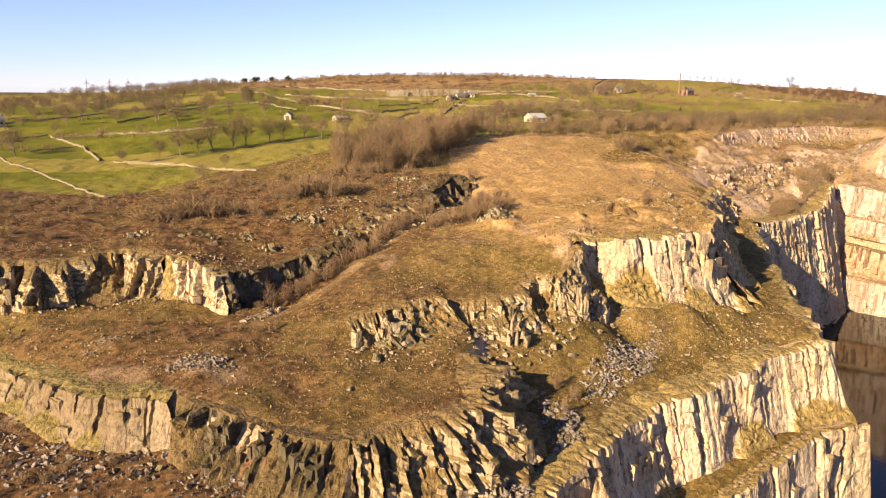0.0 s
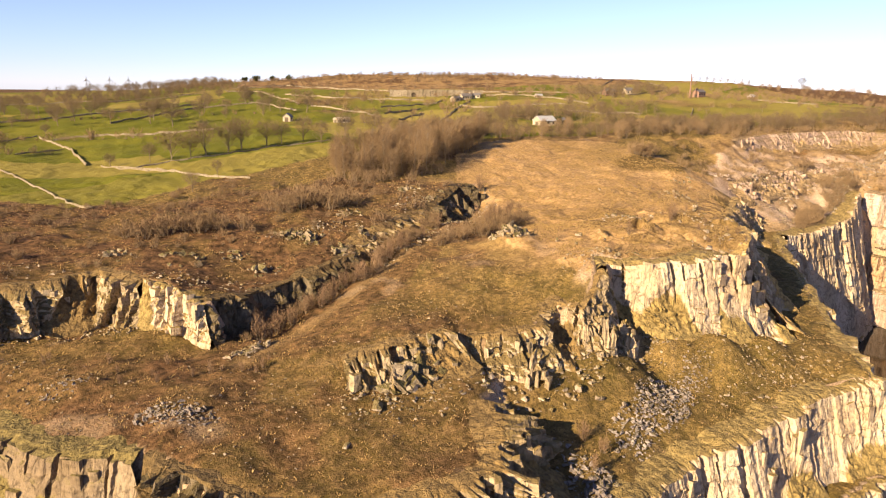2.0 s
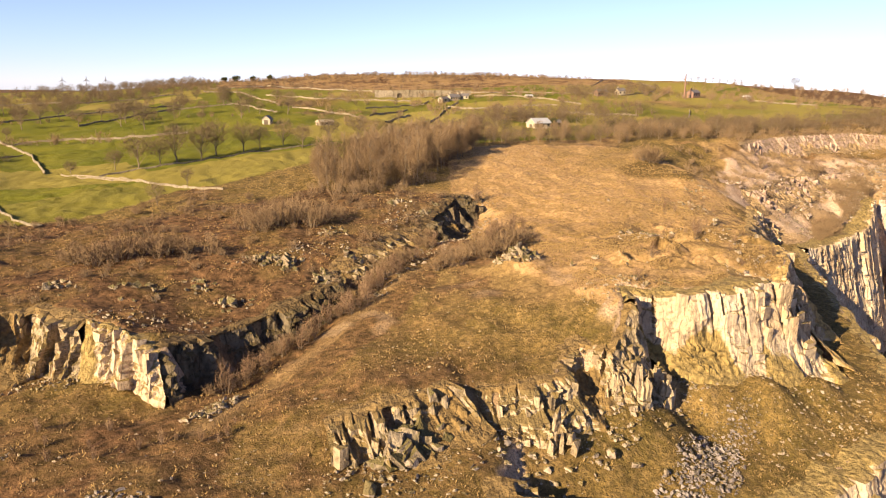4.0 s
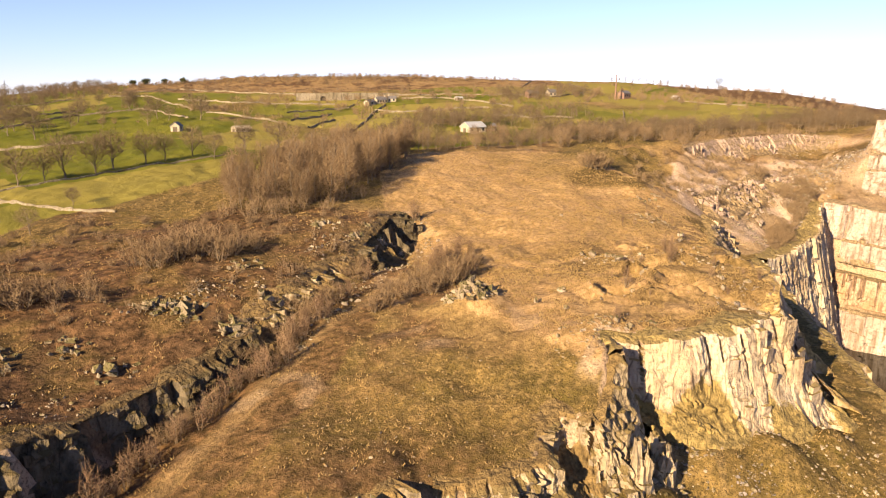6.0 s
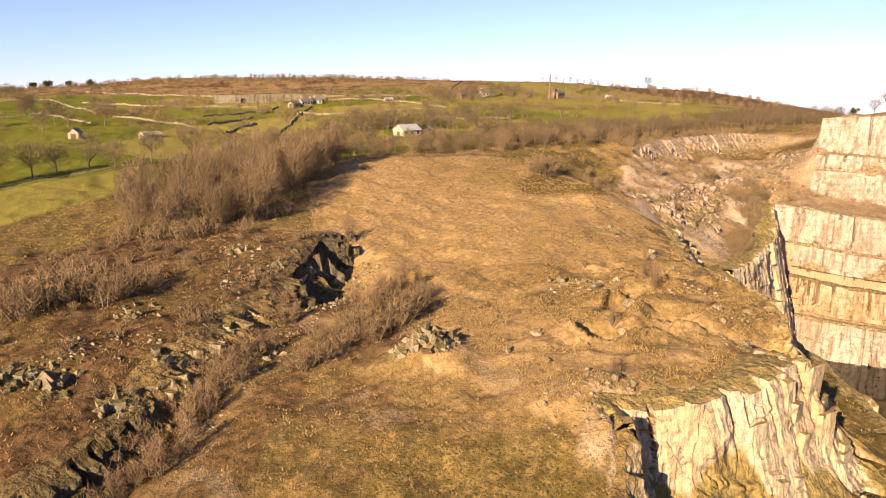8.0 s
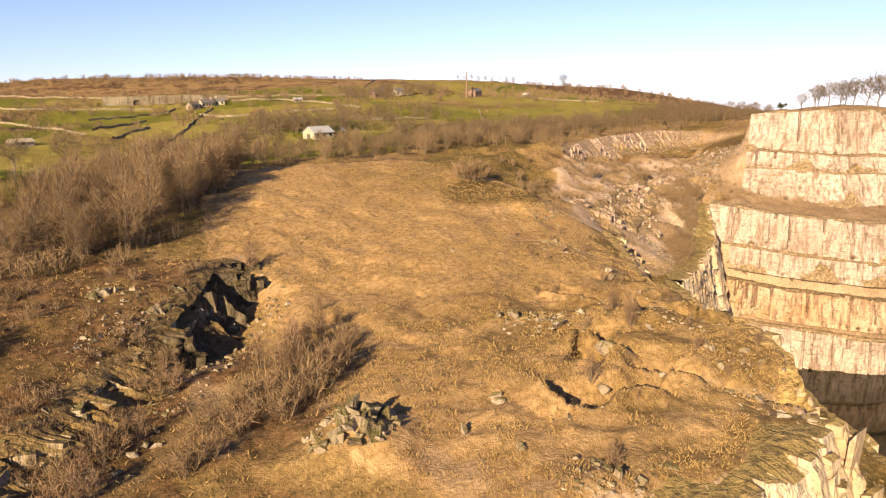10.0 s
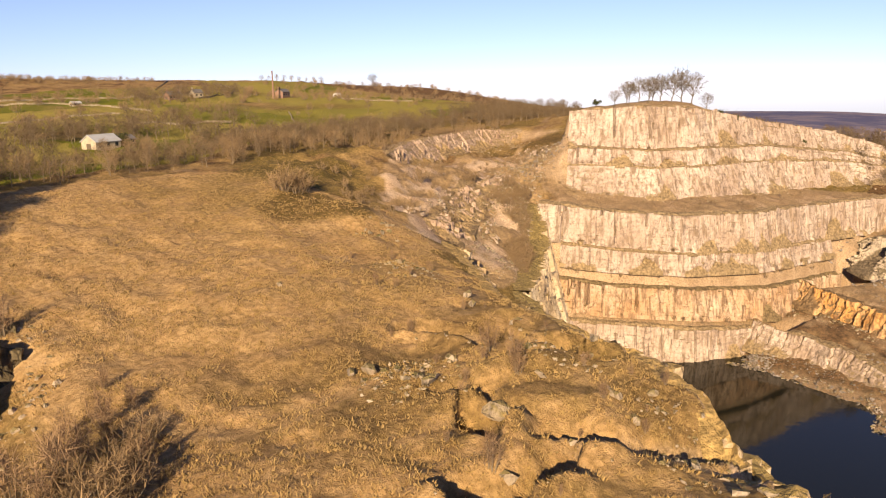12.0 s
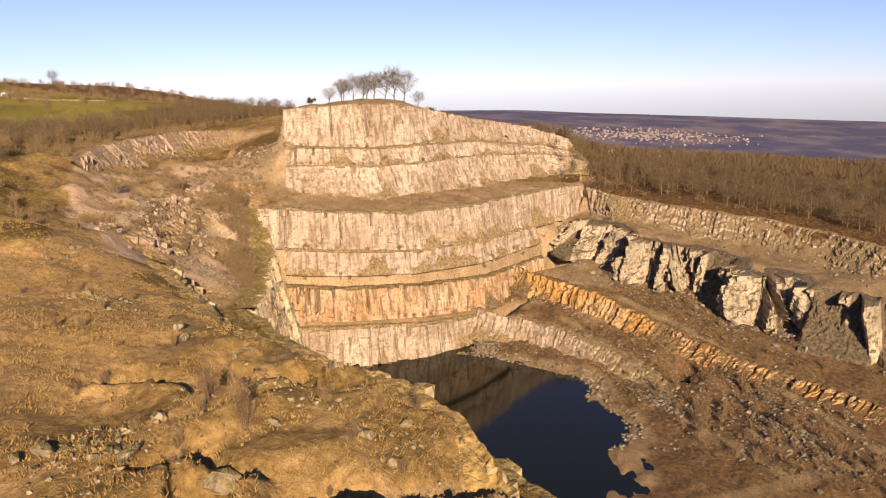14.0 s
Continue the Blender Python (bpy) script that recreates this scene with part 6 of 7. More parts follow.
for x, y, s in [(80, 151.3, 2.4), (78.6, 152.4, 1.5), (80.2, 143.8, 2.2), (79.8, 136.3, 2.8), (77.5, 136.7, 2.2), (72.5, 129.9, 1.8), (72, 128.7, 1.4), (90.1, 138.5, 1.9), (63.3, 133.9, 1.6), (85.1, 122.3, 1.5), (62.6, 132.8, 1.6), (86.6, 136, 2.0), (89, 130.6, 1.5), (86, 127, 1.3), (82.5, 120.8, 1.8), (85.8, 146, 1.5), (98, 146, 1.4),
                (79.5, 116.7, 1.4), (81.4, 115.5, 1.6), (57.4, 130.7, 1.5), (88, 129.7, 1.4), (91.5, 128, 1.3), (92, 122.5, 1.4), (81, 138.6, 1.7), (98.5, 141, 1.5), (92.5, 138.5, 1.6), (104.5, 158, 1.6), (106, 160, 1.8), (90, 178, 1.3),
                (20.5, 95.2, 3.2), (21.8, 93.8, 2.4), (17, 91, 2.6), (23, 97.5, 2.4), (18.5, 96, 2.2), (25, 95.5, 2.0), (12.3, 84, 1.5), (-18.2, 91.5, 1.6), (-16.8, 91, 1.1), (2, 109.5, 1.9), (3.5, 110.3, 1.5), (0.5, 108.8, 1.4), (5, 112, 1.3), (45.5, 95, 2.2), (48, 93.5, 1.8), (51, 92.5, 1.6),
                (33, 155, 1.5), (30, 149, 1.8), (27, 148, 1.5), (14, 146, 1.4), (12, 147.5, 1.7), (9, 149, 1.3), (51, 137, 1.8), (49, 134, 1.9), (52.5, 135.5, 1.6), (48.5, 137.5, 1.4), (50.5, 132, 1.3), (75.3, 95.2, 1.5), (70, 96, 1.2), (82, 96.5, 1.1), (58.5, 125, 1.2), (61, 122, 1.3)]:
    boulder(x, y, s, rng.uniform(0.8, 1.3))


def rubble(name, label, places, mat, seed):
    """Loose stones past counting: places of (x, y, size)."""
    r = np.random.default_rng(seed)
    base = []
    for k in range(6):
        me = stone_mesh("block", seed * 10 + k, mat, 9, (1, 0.75, 0.6))
        me.calc_loop_triangles()
        base.append((np.array([v.co for v in me.vertices]), np.array([t.vertices for t in me.loop_triangles])))
        bpy.data.meshes.remove(me)
    places = np.array(places)
    lie = ground_z(places[:, 0], places[:, 1]) + 0.12 * places[:, 2]
    V, F, n = [], [], 0
    for (x, y, s), z in zip(places, lie):
        v, f = base[int(r.integers(0, 6))]
        a = r.uniform(0, 6.28)
        c, q = math.cos(a), math.sin(a)
        w = v * s * r.uniform(0.7, 1.3, 3)
        V.append(np.stack([w[:, 0] * c - w[:, 1] * q + x, w[:, 0] * q + w[:, 1] * c + y, w[:, 2] + z], -1))
        F.append(f + n)
        n += len(v)
    tagged(new(name, soup(name, np.concatenate(V), np.concatenate(F), mat)), label, "rubble", kind="stuff")


def heap(cx, cy, rx, ry, turn, count, low, high):
    t = rng.uniform(0, 6.28, count)
    d = rng.random(count) ** 0.7
    u, v = rx * d * np.cos(t), ry * d * np.sin(t)
    c, s = math.cos(radians(turn)), math.sin(radians(turn))
    return list(zip(cx + u * c - v * s, cy + u * s + v * c, low + (high - low) * rng.random(count) ** 2.5))


def below(foot, top, count, reach, low, high):
    """Stones fallen along the foot of a face."""
    w, out = outward(top, foot), []
    for _ in range(count):
        k = int(rng.integers(0, len(foot) - 1))
        f = rng.random()
        p = Vector(foot[k]).lerp(Vector(foot[k + 1]), f)
        d = reach * rng.random() ** 1.6
        out.append((p.x + w[k].x * d, p.y + w[k].y * d, low + (high - low) * rng.random() ** 3))
    return out


grey = heap(0, 71, 11, 5, -35, 420, 0.2, 1.1) + heap(-22, 84, 14, 6, -45, 420, 0.2, 1.1) + heap(58.5, 94.5, 8, 3.6, 40, 700, 0.25, 1.1) + heap(51, 89, 6, 3, 45, 260, 0.25, 1.2) + heap(67, 100.5, 5, 2.5, 30, 220, 0.2, 0.8) + heap(41, 78, 3.2, 7, 0, 300, 0.4, 1.7) + heap(31, 67.5, 5, 3, 20, 200, 0.3, 1.3) \
    + heap(-6, 92.5, 5, 2.4, -20, 260, 0.25, 1.0) + heap(-20, 104, 3, 1.8, 0, 110, 0.2, 0.7) + below(A_FOOT, A_TOP, 260, 5, 0.2, 1.3) + below(A2_FOOT, A2_TOP, 380, 5, 0.2, 1.5)
rubble("scree", "grey tumbled scree of broken stone", grey, STONE_GREY, 61)
pale = heap(5, 95, 26, 14, 0, 420, 0.15, 0.6) + heap(-28, 108, 18, 7, -25, 260, 0.15, 0.7) + heap(75, 100, 22, 4, 12, 220, 0.15, 0.6) + heap(30, 112, 18, 10, 30, 160, 0.15, 0.5) + below(D1_FOOT, D1_TOP, 320, 5, 0.2, 1.4) + below(D2_FOOT, D2_TOP, 320, 6, 0.2, 1.0) + below(B_FOOT, B_TOP, 260, 4, 0.2, 1.0) + below(B2_FOOT, B2_TOP, 200, 4, 0.2, 1.3) + below(B3_FOOT, B3_TOP, 160, 4, 0.2, 1.3) + below(C_FOOT, C_TOP, 120, 3, 0.2, 1.0) \
    + heap(2, 110, 4, 1.5, 35, 90, 0.3, 1.2) + heap(81, 147, 7, 4, 20, 150, 0.2, 0.9) + heap(58, 117, 8, 4, 15, 170, 0.2, 0.9) + heap(95, 140, 8, 5, 60, 140, 0.2, 0.9) + heap(112, 176, 8, 5, 40, 130, 0.2, 0.8) \
    + heap(50, 136, 4, 4, 0, 90, 0.25, 1.0) + heap(85, 122, 9, 4, 40, 120, 0.2, 0.9) + heap(15, 150, 12, 4, 20, 200, 0.2, 0.9) + heap(-5, 128, 12, 3, 0, 140, 0.2, 0.8) + heap(40, 170, 9, 4, 50, 180, 0.2, 1.0) \
    + heap(-40, 135, 16, 6, 0, 120, 0.2, 0.9) + heap(20, 92, 8, 5, 0, 160, 0.2, 0.9) + heap(80, 98, 16, 3, 12, 120, 0.2, 0.8) + [(p.x - 0.8, p.y - 0.3, rng.uniform(0.4, 1.0)) for p in dense(E2_TOP, 0.8)]
rubble("loose_stones", "pale broken stones strewn on turf", pale, STONE, 62)
far = heap(241.1, 236.6, 12, 9, 20, 300, 0.3, 1.5) + heap(210.6, 223.1, 15, 9, 35, 420, 0.5, 2.4) + below(N_TOP, N_FOOT, 200, 8, 0.3, 1.2) + below(U_FOOT, U_TOP, 260, 6, 0.3, 1.0) + below(H3_FOOT, H3_TOP, 240, 5, 0.3, 1.0) + below(T1_FOOT, T1_TOP, 320, 8, 0.3, 1.6) + below(T3_FOOT, T3_TOP, 420, 5, 0.3, 1.6) + [(p.x + rng.uniform(-1, 4), p.y + rng.uniform(-2, 3), rng.uniform(0.4, 1.6)) for p in dense(SHORE[:9], 0.5)] \
    + heap(195, 222, 22, 9, 30, 300, 0.3, 1.3) + heap(201, 214, 11, 4, 40, 320, 0.4, 2.0) + heap(234, 239.3, 22, 10, 25, 420, 0.3, 1.4) + heap(170, 212, 20, 8, 35, 300, 0.3, 1.6) + heap(165, 200, 14, 6, 40, 160, 0.3, 1.2)
rubble("far_stones", "broken stones below the far faces", far, STONE, 63)
dark_far = heap(241.1, 236.6, 12, 9, 20, 300, 0.3, 1.5) + heap(207.1, 87.1, 32, 18, 38, 600, 0.4, 1.7) + heap(238.4, 125.4, 18, 6, 55, 220, 0.3, 1.4) + below(T2_FOOT, T2_TOP, 560, 9, 0.4, 2.4) + below(T4_FOOT, T4_TOP, 260, 4, 0.3, 1.2) + heap(241.9, 162.8, 6, 5, 0, 380, 0.4, 1.5) + [(p.x + rng.uniform(-2, 3), p.y + rng.uniform(-2, 2), rng.uniform(0.4, 1.7)) for p in dense(SHORE[:9], 0.35)] \
    + heap(222.7, 101, 40, 30, 40, 900, 0.3, 1.3) + heap(266.2, 109.7, 45, 12, 60, 500, 0.3, 1.3) + heap(215.8, 110.6, 12, 3, 50, 260, 0.4, 1.5) + heap(201, 81.9, 14, 5, 40, 220, 0.4, 1.5) + heap(222.7, 87.1, 6, 3, 40, 100, 0.4, 1.4)
rubble("grey_rubble", "grey blasted rubble on the pit floor", dark_far, STONE_GREY, 64)


# ---- dead grass ----
def crack_stones():
    """Broken stones lying on the lower lip of each open crack."""
    out = []
    for line in FISSURES:
        for (ax, ay), (bx, by) in zip(line, line[1:]):
            for _ in range(max(1, int(math.hypot(bx - ax, by - ay) / 0.9))):
                f, back = rng.random(), 0.4 + 1.8 * rng.random() ** 2
                out.append((ax + (bx - ax) * f - 0.77 * back, ay + (by - ay) * f - 0.64 * back, 0.25 + 0.9 * rng.random() ** 2.5))
    return out


rubble("crack_stones", "mossy limestone pieces along the open cracks", crack_stones(), STONE, 65)


def tussocks():
    r = np.random.default_rng(9)
    n = 150000
    x, y = r.uniform(-45, 140, n), r.uniform(62, 250, n)
    g = np.interp(np.hypot(x - 20, y - 60), [0, 120, 220], [1, 0.8, 0.3])
    i, j = np.clip(np.searchsorted(GX, x), 0, len(GX) - 1), np.clip(np.searchsorted(GY, y), 0, len(GY) - 1)
    keep = (GRAD[i, j] < 0.7) & (r.random(n) < g) & (inside(PASTURE, x, y) < 0.5) & (inside(HOLLOW, x, y) < 0.5) & (ground_z(x, y) > 20) & (fbm(x, y, 3.0, 2, 91) > 0.42) & ((inside(PLATEAU, x, y) > 0.5) | (r.random(n) < 0.22))
    x, y = x[keep], y[keep]
    z = ground_z(x, y) - 0.05
    A, B, W = [], [], []
    for k in range(5):
        az, s = r.uniform(0, 6.28, len(x)), r.uniform(0.2, 0.5, len(x))
        A.append(np.stack([x + 0.12 * np.cos(az), y + 0.12 * np.sin(az), z], -1))
        B.append(np.stack([x + s * 0.8 * np.cos(az), y + s * 0.8 * np.sin(az), z + s * r.uniform(0.5, 1.0, len(x))], -1))
        W.append(r.uniform(0.07, 0.16, len(x)))
    V, F = slivers(np.concatenate(A), np.concatenate(B), np.concatenate(W), r)
    tagged(new("dead_grass", soup("dead_grass", V, F, STRAW)), "tufts of straw-coloured dead grass", "grass", kind="stuff")


tussocks()


# ---- dry stone walls ----
WALLING = rock_material("drystone", (0.31, 0.255, 0.175), (0.23, 0.185, 0.12), (0.12, 0.095, 0.062), 0.0, 0.55, (0.20, 0.165, 0.095))


def field_wall(line, tall=0.85, wide=0.5, label="pale dry stone wall between pastures"):
    """A tumbled dry stone wall that follows the ground, with uneven coping."""
    pts = dense([(x, y, 0) for x, y in line], 1.4)
    p = np.array([(v.x, v.y) for v in pts])
    n = len(p)
    t = np.gradient(p, axis=0)
    t /= np.linalg.norm(t, axis=1)[:, None] + 1e-9
    side = np.stack([t[:, 1], -t[:, 0]], -1)
    p = p + side * (fbm(p[:, 0], p[:, 1], 9, 2, 3)[:, None] - 0.5) * 1.2
    z = ground_z(p[:, 0], p[:, 1])
    h = tall * (0.72 + 0.45 * vnoise(p[:, 0] * 0.9, p[:, 1] * 0.9, 8))
    ring = []
    for w, lift in ((0.5, -0.4), (0.42, 0.55), (0.30, 0.93), (0.0, 1.0), (-0.30, 0.93), (-0.42, 0.55), (-0.5, -0.4)):
        jig = 0.06 * (rng.random(n) - 0.5)
        ring.append(np.stack([p[:, 0] + side[:, 0] * (w * wide + jig), p[:, 1] + side[:, 1] * (w * wide + jig), z + h * lift], -1))
    me = grid_mesh("field_wall", np.stack(ring, 1), n, len(ring), WALLING)
    return tagged(new("field_wall", me), label, "stone wall", "field walls")


for line in [[(-30, 252), (-22, 256), (-10.5, 260), (1.8, 269), (18.6, 279), (34, 286)], [(-41.6, 264), (-32.5, 254), (-14.7, 230), (-2, 213), (4, 208)], [(-84, 288), (-69, 256), (-59, 240), (-44.7, 209), (-36, 189), (-30, 184)],
             [(-84, 367), (-63, 319), (-46.6, 267)], [(-112, 330), (-99, 347), (-93, 360), (-87, 375)], [(-77, 303), (-64.6, 319)], [(-76, 354), (-60, 357), (-37, 352), (-10, 346)], [(-36, 255), (-24, 239), (-4.6, 219)],
             [(-6, 632), (17.5, 640), (38, 650), (73, 608), (98, 583), (133, 546)], [(-10, 606), (6, 597), (17, 591), (24.6, 537), (35.5, 478)], [(10, 478), (18, 460), (26, 441), (31, 421)], [(32.5, 555), (50, 528), (64, 505), (84, 502), (120, 492)],
             [(42, 456), (54, 441), (63, 417), (72, 390)], [(83, 450), (114, 469), (123, 471), (131, 487)], [(77, 406), (89, 419), (106, 442)], [(78, 372), (92, 398), (100, 412)], [(78, 322), (104, 370), (126, 432), (146, 472)],
             [(132, 448), (142, 428), (164, 429), (190, 420)], [(169, 508), (192, 488), (201, 464), (205, 420)], [(174, 382), (190, 372), (210, 366)], [(161, 533), (210, 522), (262, 500)], [(324, 425), (330, 410), (336, 380)],
             [(251, 380), (230, 350)], [(285, 562), (328, 622)], [(-150, 420), (-110, 440), (-70, 470), (-20, 500)], [(-160, 540), (-90, 560), (-30, 590)], [(-62, 411), (-40, 440), (-20, 470), (10, 478)], [(260, 470), (300, 500), (330, 540), (340, 580)]]:
    near_wall = line[0][1] < 340 and line[0][0] < 0
    field_wall(line, 0.5 if near_wall else 0.9, 0.36 if near_wall else 0.5)


# ---- buildings ----
def plain(name, color, rough=0.8, vary=0.25, scale=0.8):
    m, nt, b = material(name, rough, 0.3)
    f = noise_tex(nt, place(nt), scale, 5, 0.65)
    nt.links.new(mix(nt, ramp(nt, f, [(0.3, 0), (0.7, 1)]), [c * (1 - vary) for c in color], [min(1, c * (1 + vary)) for c in color]), b.inputs["Base Color"])
    bump(nt, b, f, 0.4, 0.05)
    return m


LIME_WALL, RED_BRICK = plain("stone_walling", (0.36, 0.30, 0.21), 0.9), plain("red_brick", (0.20, 0.12, 0.085), 0.9)
SLATE, SHEET = plain("slate_roof", (0.13, 0.115, 0.105), 0.7), plain("pale_sheet_roof", (0.36, 0.355, 0.34), 0.5, 0.12)
PANE, TIMBER = plain("dark_window_glass", (0.02, 0.025, 0.03), 0.15, 0.1), plain("weathered_timber", (0.10, 0.075, 0.05), 0.85)
WHITE = plain("white_paint", (0.72, 0.72, 0.70), 0.5, 0.06)


def box(bm, x0, y0, z0, x1, y1, z1):
    v = [bm.verts.new(c) for c in ((x0, y0, z0), (x1, y0, z0), (x1, y1, z0), (x0, y1, z0), (x0, y0, z1), (x1, y0, z1), (x1, y1, z1), (x0, y1, z1))]
    for f in ((0, 3, 2, 1), (4, 5, 6, 7), (0, 1, 5, 4), (1, 2, 6, 5), (2, 3, 7, 6), (3, 0, 4, 7)):
        bm.faces.new([v[k] for k in f])


def bm_part(name, bm, mat, parent, label=""):
    me = bpy.data.meshes.new(name)
    bm.to_mesh(me)
    bm.free()
    me.materials.append(mat)
    return part(name, me, parent, label)


def gabled(name, label, category, x, y, turn, long, deep, eaves, ridge, wall_mat, roof_mat, windows=3, chimneys=0):
    """A gabled building with walls, overhanging roof slopes, door, windows and stacks."""
    root = tagged(new(name), label, category)
    z = min(float(ground_z(x + dx, y + dy)) for dx in (-3, 0, 3) for dy in (-3, 0, 3))
    root.matrix_basis = pose(x, y, z, 0, 0, turn)
    l, d = long / 2, deep / 2
    bm = bmesh.new()
    v = [bm.verts.new(c) for c in ((-l, -d, -0.6), (l, -d, -0.6), (l, d, -0.6), (-l, d, -0.6), (-l, -d, eaves), (l, -d, eaves), (l, d, eaves), (-l, d, eaves), (-l, 0, ridge), (l, 0, ridge))]
    for f in ((0, 1, 5, 4), (2, 3, 7, 6), (1, 2, 6, 9, 5), (3, 0, 4, 8, 7)):
        bm.faces.new([v[k] for k in f])
    bm_part("wall", bm, wall_mat, root)
    for s in (-1, 1):
        bm = bmesh.new()
        o = 0.3
        a = [(-l - o, s * (d + o), eaves - 0.15), (l + o, s * (d + o), eaves - 0.15), (l + o, 0, ridge + 0.08), (-l - o, 0, ridge + 0.08)]
        lo, hi = [bm.verts.new(c) for c in a], [bm.verts.new((c[0], c[1], c[2] + 0.18)) for c in a]
        for f in ((0, 1, 2, 3),):
            bm.faces.new([lo[k] for k in f])
            bm.faces.new([hi[k] for k in reversed(f)])
        for k in range(4):
            bm.faces.new([lo[k], hi[k], hi[(k + 1) % 4], lo[(k + 1) % 4]])
        bm_part("roof", bm, roof_mat, root)
    for s in (-1, 1):
        for k in range(windows):
            cx = -l + long * (k + 0.5) / windows
            bm = bmesh.new()
            box(bm, cx - 0.5, s * d - 0.06, eaves * 0.42, cx + 0.5, s * d + 0.06, eaves * 0.42 + 1.1)
            w = bm_part("window", bm, PANE, root)
            bm = bmesh.new()
            box(bm, cx - 0.62, s * d - 0.1, eaves * 0.42 - 0.14, cx + 0.62, s * d + 0.1, eaves * 0.42 - 0.01)
            bm_part("sill", bm, LIME_WALL, w)
    bm = bmesh.new()
    box(bm, -l - 0.05, -0.9, -0.2, -l + 0.05, 0.9, min(2.1, eaves * 0.9))
    bm_part("door", bm, TIMBER, root)
    for k in range(chimneys):
        cx = (-1, 1)[k % 2] * (l - 0.6)
        bm = bmesh.new()
        box(bm, cx - 0.4, -0.4, ridge - 0.6, cx + 0.4, 0.4, ridge + 1.2)
        bm_part("chimney", bm, wall_mat, root)
    return root


gabled("barn", "white-roofed farm barn among bare trees", "barn", 133, 317, 15, 8.5, 6, 2.6, 4.4, LIME_WALL, SHEET, 3)
gabled("barn", "low lean farm shed with pale sheet roof", "barn", 143, 323, 15, 5, 4, 2.0, 3.0, TIMBER, SLATE, 2)
gabled("field_barn", "small pale stone field barn in pasture", "barn", 23, 366, 70, 4.4, 3.6, 2.3, 3.8, LIME_WALL, SLATE, 1)
gabled("field_barn", "ruined low stone field barn", "barn", 48, 362, 20, 7, 4, 1.6, 2.4, LIME_WALL, LIME_WALL, 1)
gabled("house", "stone farmhouse with slate roof on the hillside", "house", 146, 482, 10, 7, 4.5, 2.8, 4.4, LIME_WALL, SLATE, 4, 2)
gabled("house", "small stone cottage with slate roof", "house", 154, 484, -20, 5, 4, 2.4, 3.8, LIME_WALL, SLATE, 2, 1)
gabled("outbuilding", "low stone farm outbuilding", "outbuilding", 138, 478, 30, 6, 4, 2.4, 3.6, LIME_WALL, SLATE, 1)
gabled("house", "red brick building beside the tall stack", "house", 303, 452, 20, 7.5, 5, 3.6, 5.2, RED_BRICK, SLATE, 3, 1)
gabled("house", "brown stone house behind bare trees", "house", 250, 480, 5, 8, 5, 3, 4.8, RED_BRICK, SLATE, 4, 2)
gabled("house", "pale stone house behind bare trees", "house", 268, 486, 5, 6, 5, 3, 4.8, LIME_WALL, SLATE, 2, 1)
gabled("shed", "long white shed on the hill", "shed", 345, 452, 25, 6, 3, 1.8, 2.5, WHITE, SHEET, 2)
gabled("house", "stone house at the field's edge", "house", -122, 420, 30, 9, 6, 4, 6, LIME_WALL, SLATE, 3, 2)
gabled("shed", "pale sheet-roofed shed by the road", "shed", 196, 477, 5, 4.5, 3, 1.6, 2.4, LIME_WALL, SHEET, 2)
gabled("hall", "long grey industrial hall in the woods", "hall", 579.4, 159.2, 95, 34, 12, 4, 5.5, LIME_WALL, SLATE, 6)
gabled("hall", "long grey industrial hall in the woods", "hall", 595.4, 118.8, 95, 30, 11, 4, 5.5, LIME_WALL, SLATE, 6)
gabled("hall", "low brown hall in a clearing", "hall", 547.9, 189.9, 100, 24, 12, 4, 6, TIMBER, SLATE, 4)


def stack(x, y):
    """A tall tapered brick chimney stack with corbelled head and plinth."""
    root = tagged(new("chimney_stack"), "tall tapered red brick chimney stack on the hillside", "chimney")
    root.matrix_basis = pose(x, y, float(ground_z(x, y)))
    for name, prof in (("plinth", [(0.8, -0.5), (0.8, 2.0), (0.6, 2.2)]), ("shaft", [(0.55, 2.2), (0.34, 14.2)]), ("head", [(0.34, 14.2), (0.46, 14.5), (0.46, 15.1), (0.36, 15.2), (0.3, 14.4)])):
        me = soup(name, *tubes([([(0, 0, z) for _, z in prof], [r for r, _ in prof])], 10), RED_BRICK)
        part(name, me, root)


stack(292, 446)


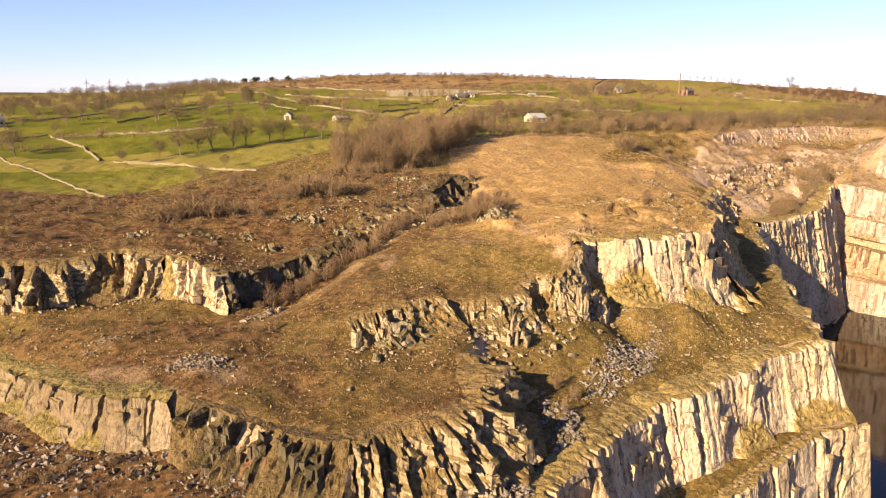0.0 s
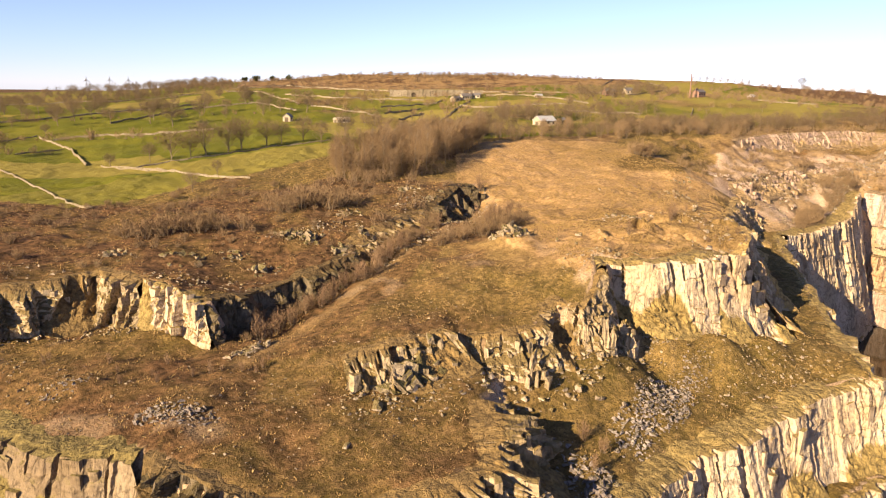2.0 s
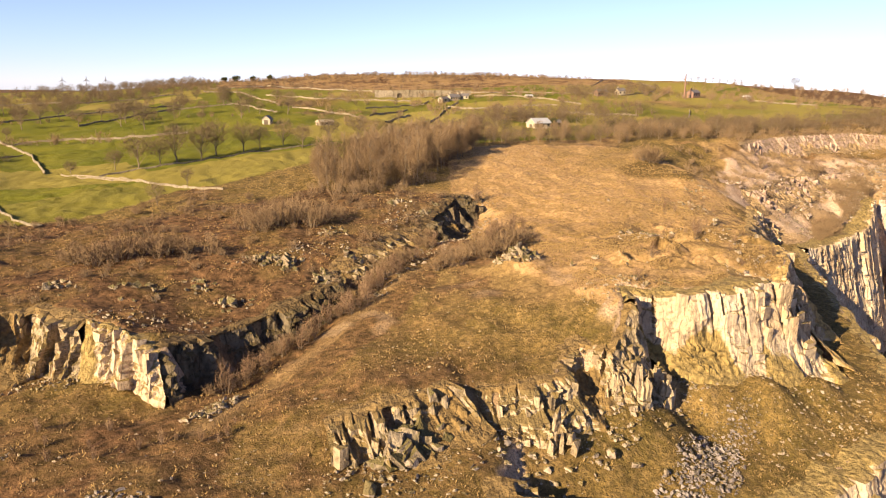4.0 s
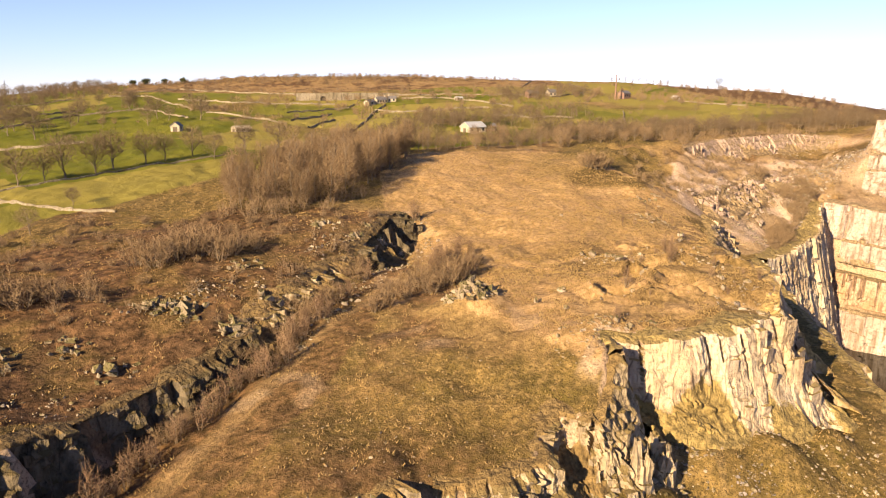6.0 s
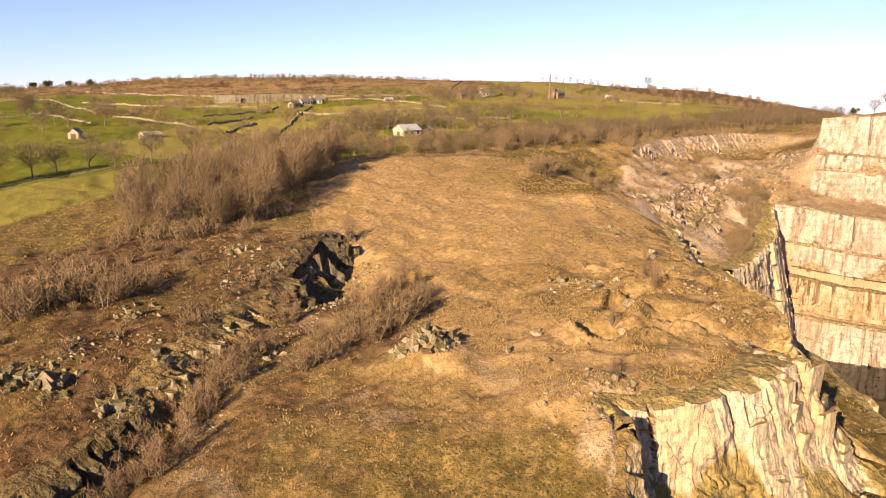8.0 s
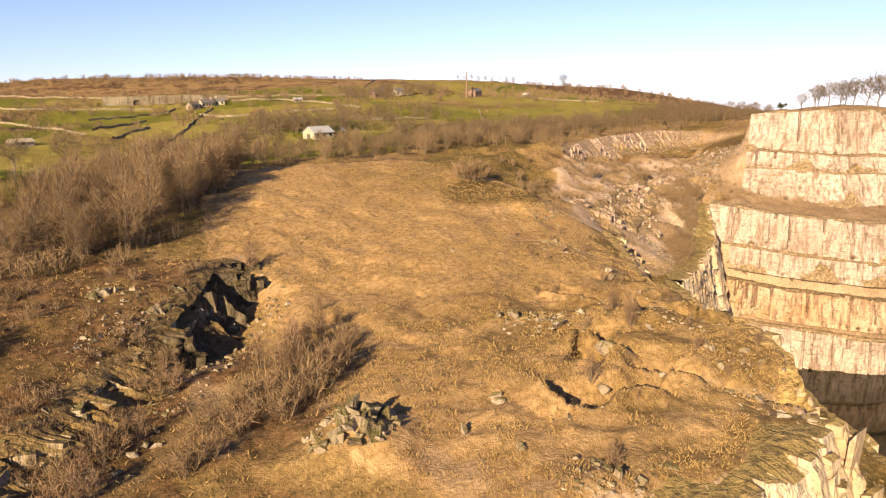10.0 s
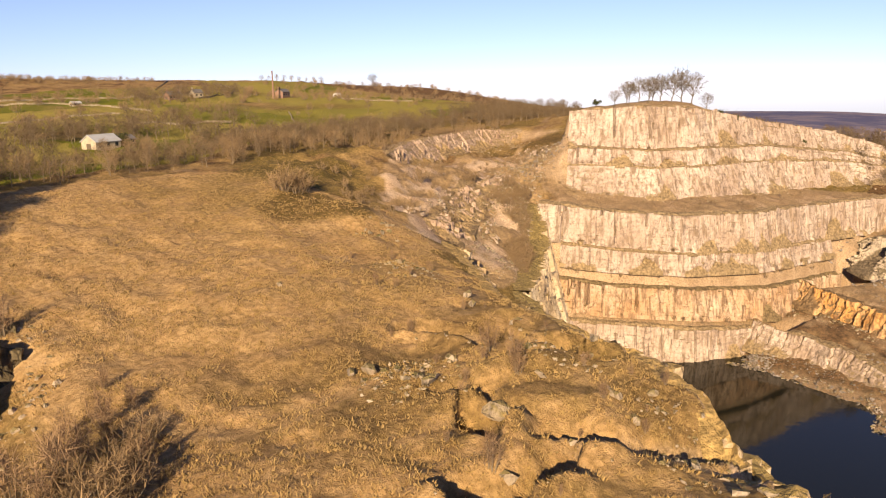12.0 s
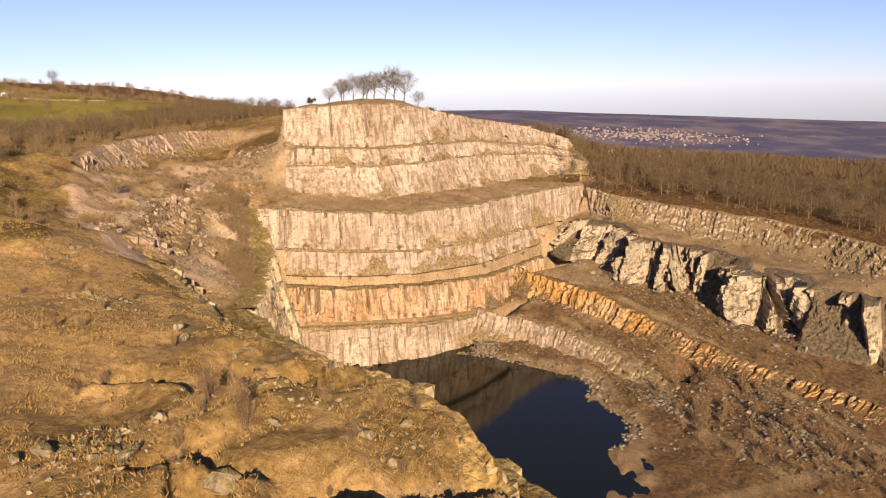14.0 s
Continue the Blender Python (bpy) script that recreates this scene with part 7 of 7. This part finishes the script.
def arched_wall():
    """A pale retaining wall with one arched opening, across the hill."""
    root = tagged(new("retaining_wall"), "long pale stone retaining wall with an arched opening", "wall")
    a, b = Vector((102, 520)), Vector((168, 512))
    d = (b - a).normalized()
    z = float(ground_z(132, 515))
    root.matrix_basis = pose(a.x, a.y, z - 0.5, 0, 0, math.degrees(math.atan2(d.y, d.x)))
    ln, n = (b - a).length, 26
    bm = bmesh.new()
    mid, r, top = 17.0, 1.8, 4.6
    box(bm, 0, 0, -3, mid - r, 1.0, top)
    box(bm, mid + r, 0, -3, ln, 1.0, top + 0.6)
    for k in range(8):
        x0, x1 = mid - r + 2 * r * k / 8, mid - r + 2 * r * (k + 1) / 8
        c = 1.6 + math.sqrt(max(0, r * r - ((x0 + x1) / 2 - mid) ** 2)) * 0.9
        box(bm, x0, 0.002, c, x1, 0.998, top + 0.05)
    bm_part("walling", bm, WALLING, root)
    # timber-coloured sheet behind the arch, its dark tone stands for the shade inside
    bm = bmesh.new()
    box(bm, mid - r, 0.85, -3, mid + r, 0.95, 3.6)
    bm_part("recess", bm, TIMBER, root, "dark opening under the arch")
    bm = bmesh.new()
    for k in range(n):
        x0 = ln * k / n
        box(bm, x0 + 0.02, -0.12, top + (0.6 if x0 > mid + r else 0.06), x0 + ln / n - 0.02, 1.12, top + (0.9 if x0 > mid + r else 0.4))
    bm_part("coping", bm, WALLING, root)


arched_wall()


def wind_turbine(x, y, top, turn):
    """A small far wind turbine: tapered mast, nacelle, hub and three blades at rest."""
    root = tagged(new("wind_turbine"), "small dark wind turbine on the far skyline", "wind turbine", "wind turbines")
    root.matrix_basis = pose(x, y, 0, 0, 0, turn)
    part("mast", soup("mast", *tubes([([(0, 0, 40), (0, 0, top)], [0.7, 0.4])], 8), SLATE), root)
    bm = bmesh.new()
    box(bm, -0.8, -1.6, top - 0.7, 0.8, 2.0, top + 0.8)
    bm_part("nacelle", bm, SLATE, root)
    part("hub", soup("hub", *tubes([([(0, -1.6, top), (0, -2.6, top)], [0.8, 0.3])], 8), SLATE), root)
    for k in range(3):
        a = radians(90 + 120 * k)
        c, s = math.cos(a), math.sin(a)
        pts = [(0, -2, top), (3.2 * c, -2.1, top + 3.2 * s), (6.5 * c, -2.2, top + 6.5 * s)]
        part("blade", soup("blade", *tubes([(pts, [0.5, 0.55, 0.12])], 4), SLATE), root)


for x, y, top in [(-258, 1413, 89), (-222, 1420, 90), (-192, 1424, 90)]:
    wind_turbine(x, y, top, 20)


def far_town():
    """Pale houses of a town across the valley, past counting."""
    r = np.random.default_rng(12)
    V, F, n = [], [], 0
    for _ in range(420):
        x, y = r.normal(3320, 130), r.normal(270, 190)
        w, d, h, e = r.uniform(5, 11), r.uniform(5, 7), r.uniform(6, 8), r.uniform(3.5, 4.5)
        z = float(ground_z(x, y))
        a = r.uniform(0, 3.1)
        p = np.array([(-w, -d, -3), (w, -d, -3), (w, d, -3), (-w, d, -3), (-w, -d, e), (w, -d, e), (w, d, e), (-w, d, e), (-w, 0, h), (w, 0, h)]) * (0.5, 0.5, 0.8)
        q = p.copy()
        q[:, 0], q[:, 1] = p[:, 0] * math.cos(a) - p[:, 1] * math.sin(a) + x, p[:, 0] * math.sin(a) + p[:, 1] * math.cos(a) + y
        q[:, 2] += z
        V.append(q)
        F.append(np.array([(0, 1, 5, 4), (2, 3, 7, 6), (1, 2, 6, 5), (3, 0, 4, 7), (4, 5, 9, 8), (6, 7, 8, 9)]) + n)
        n += 10
    tagged(new("far_town", soup("far_town", np.concatenate(V), np.concatenate(F), plain("rendered_houses", (0.27, 0.215, 0.205), 0.8, 0.4, 0.02))), "scattered pale houses of a distant town", "town", kind="stuff")


far_town()
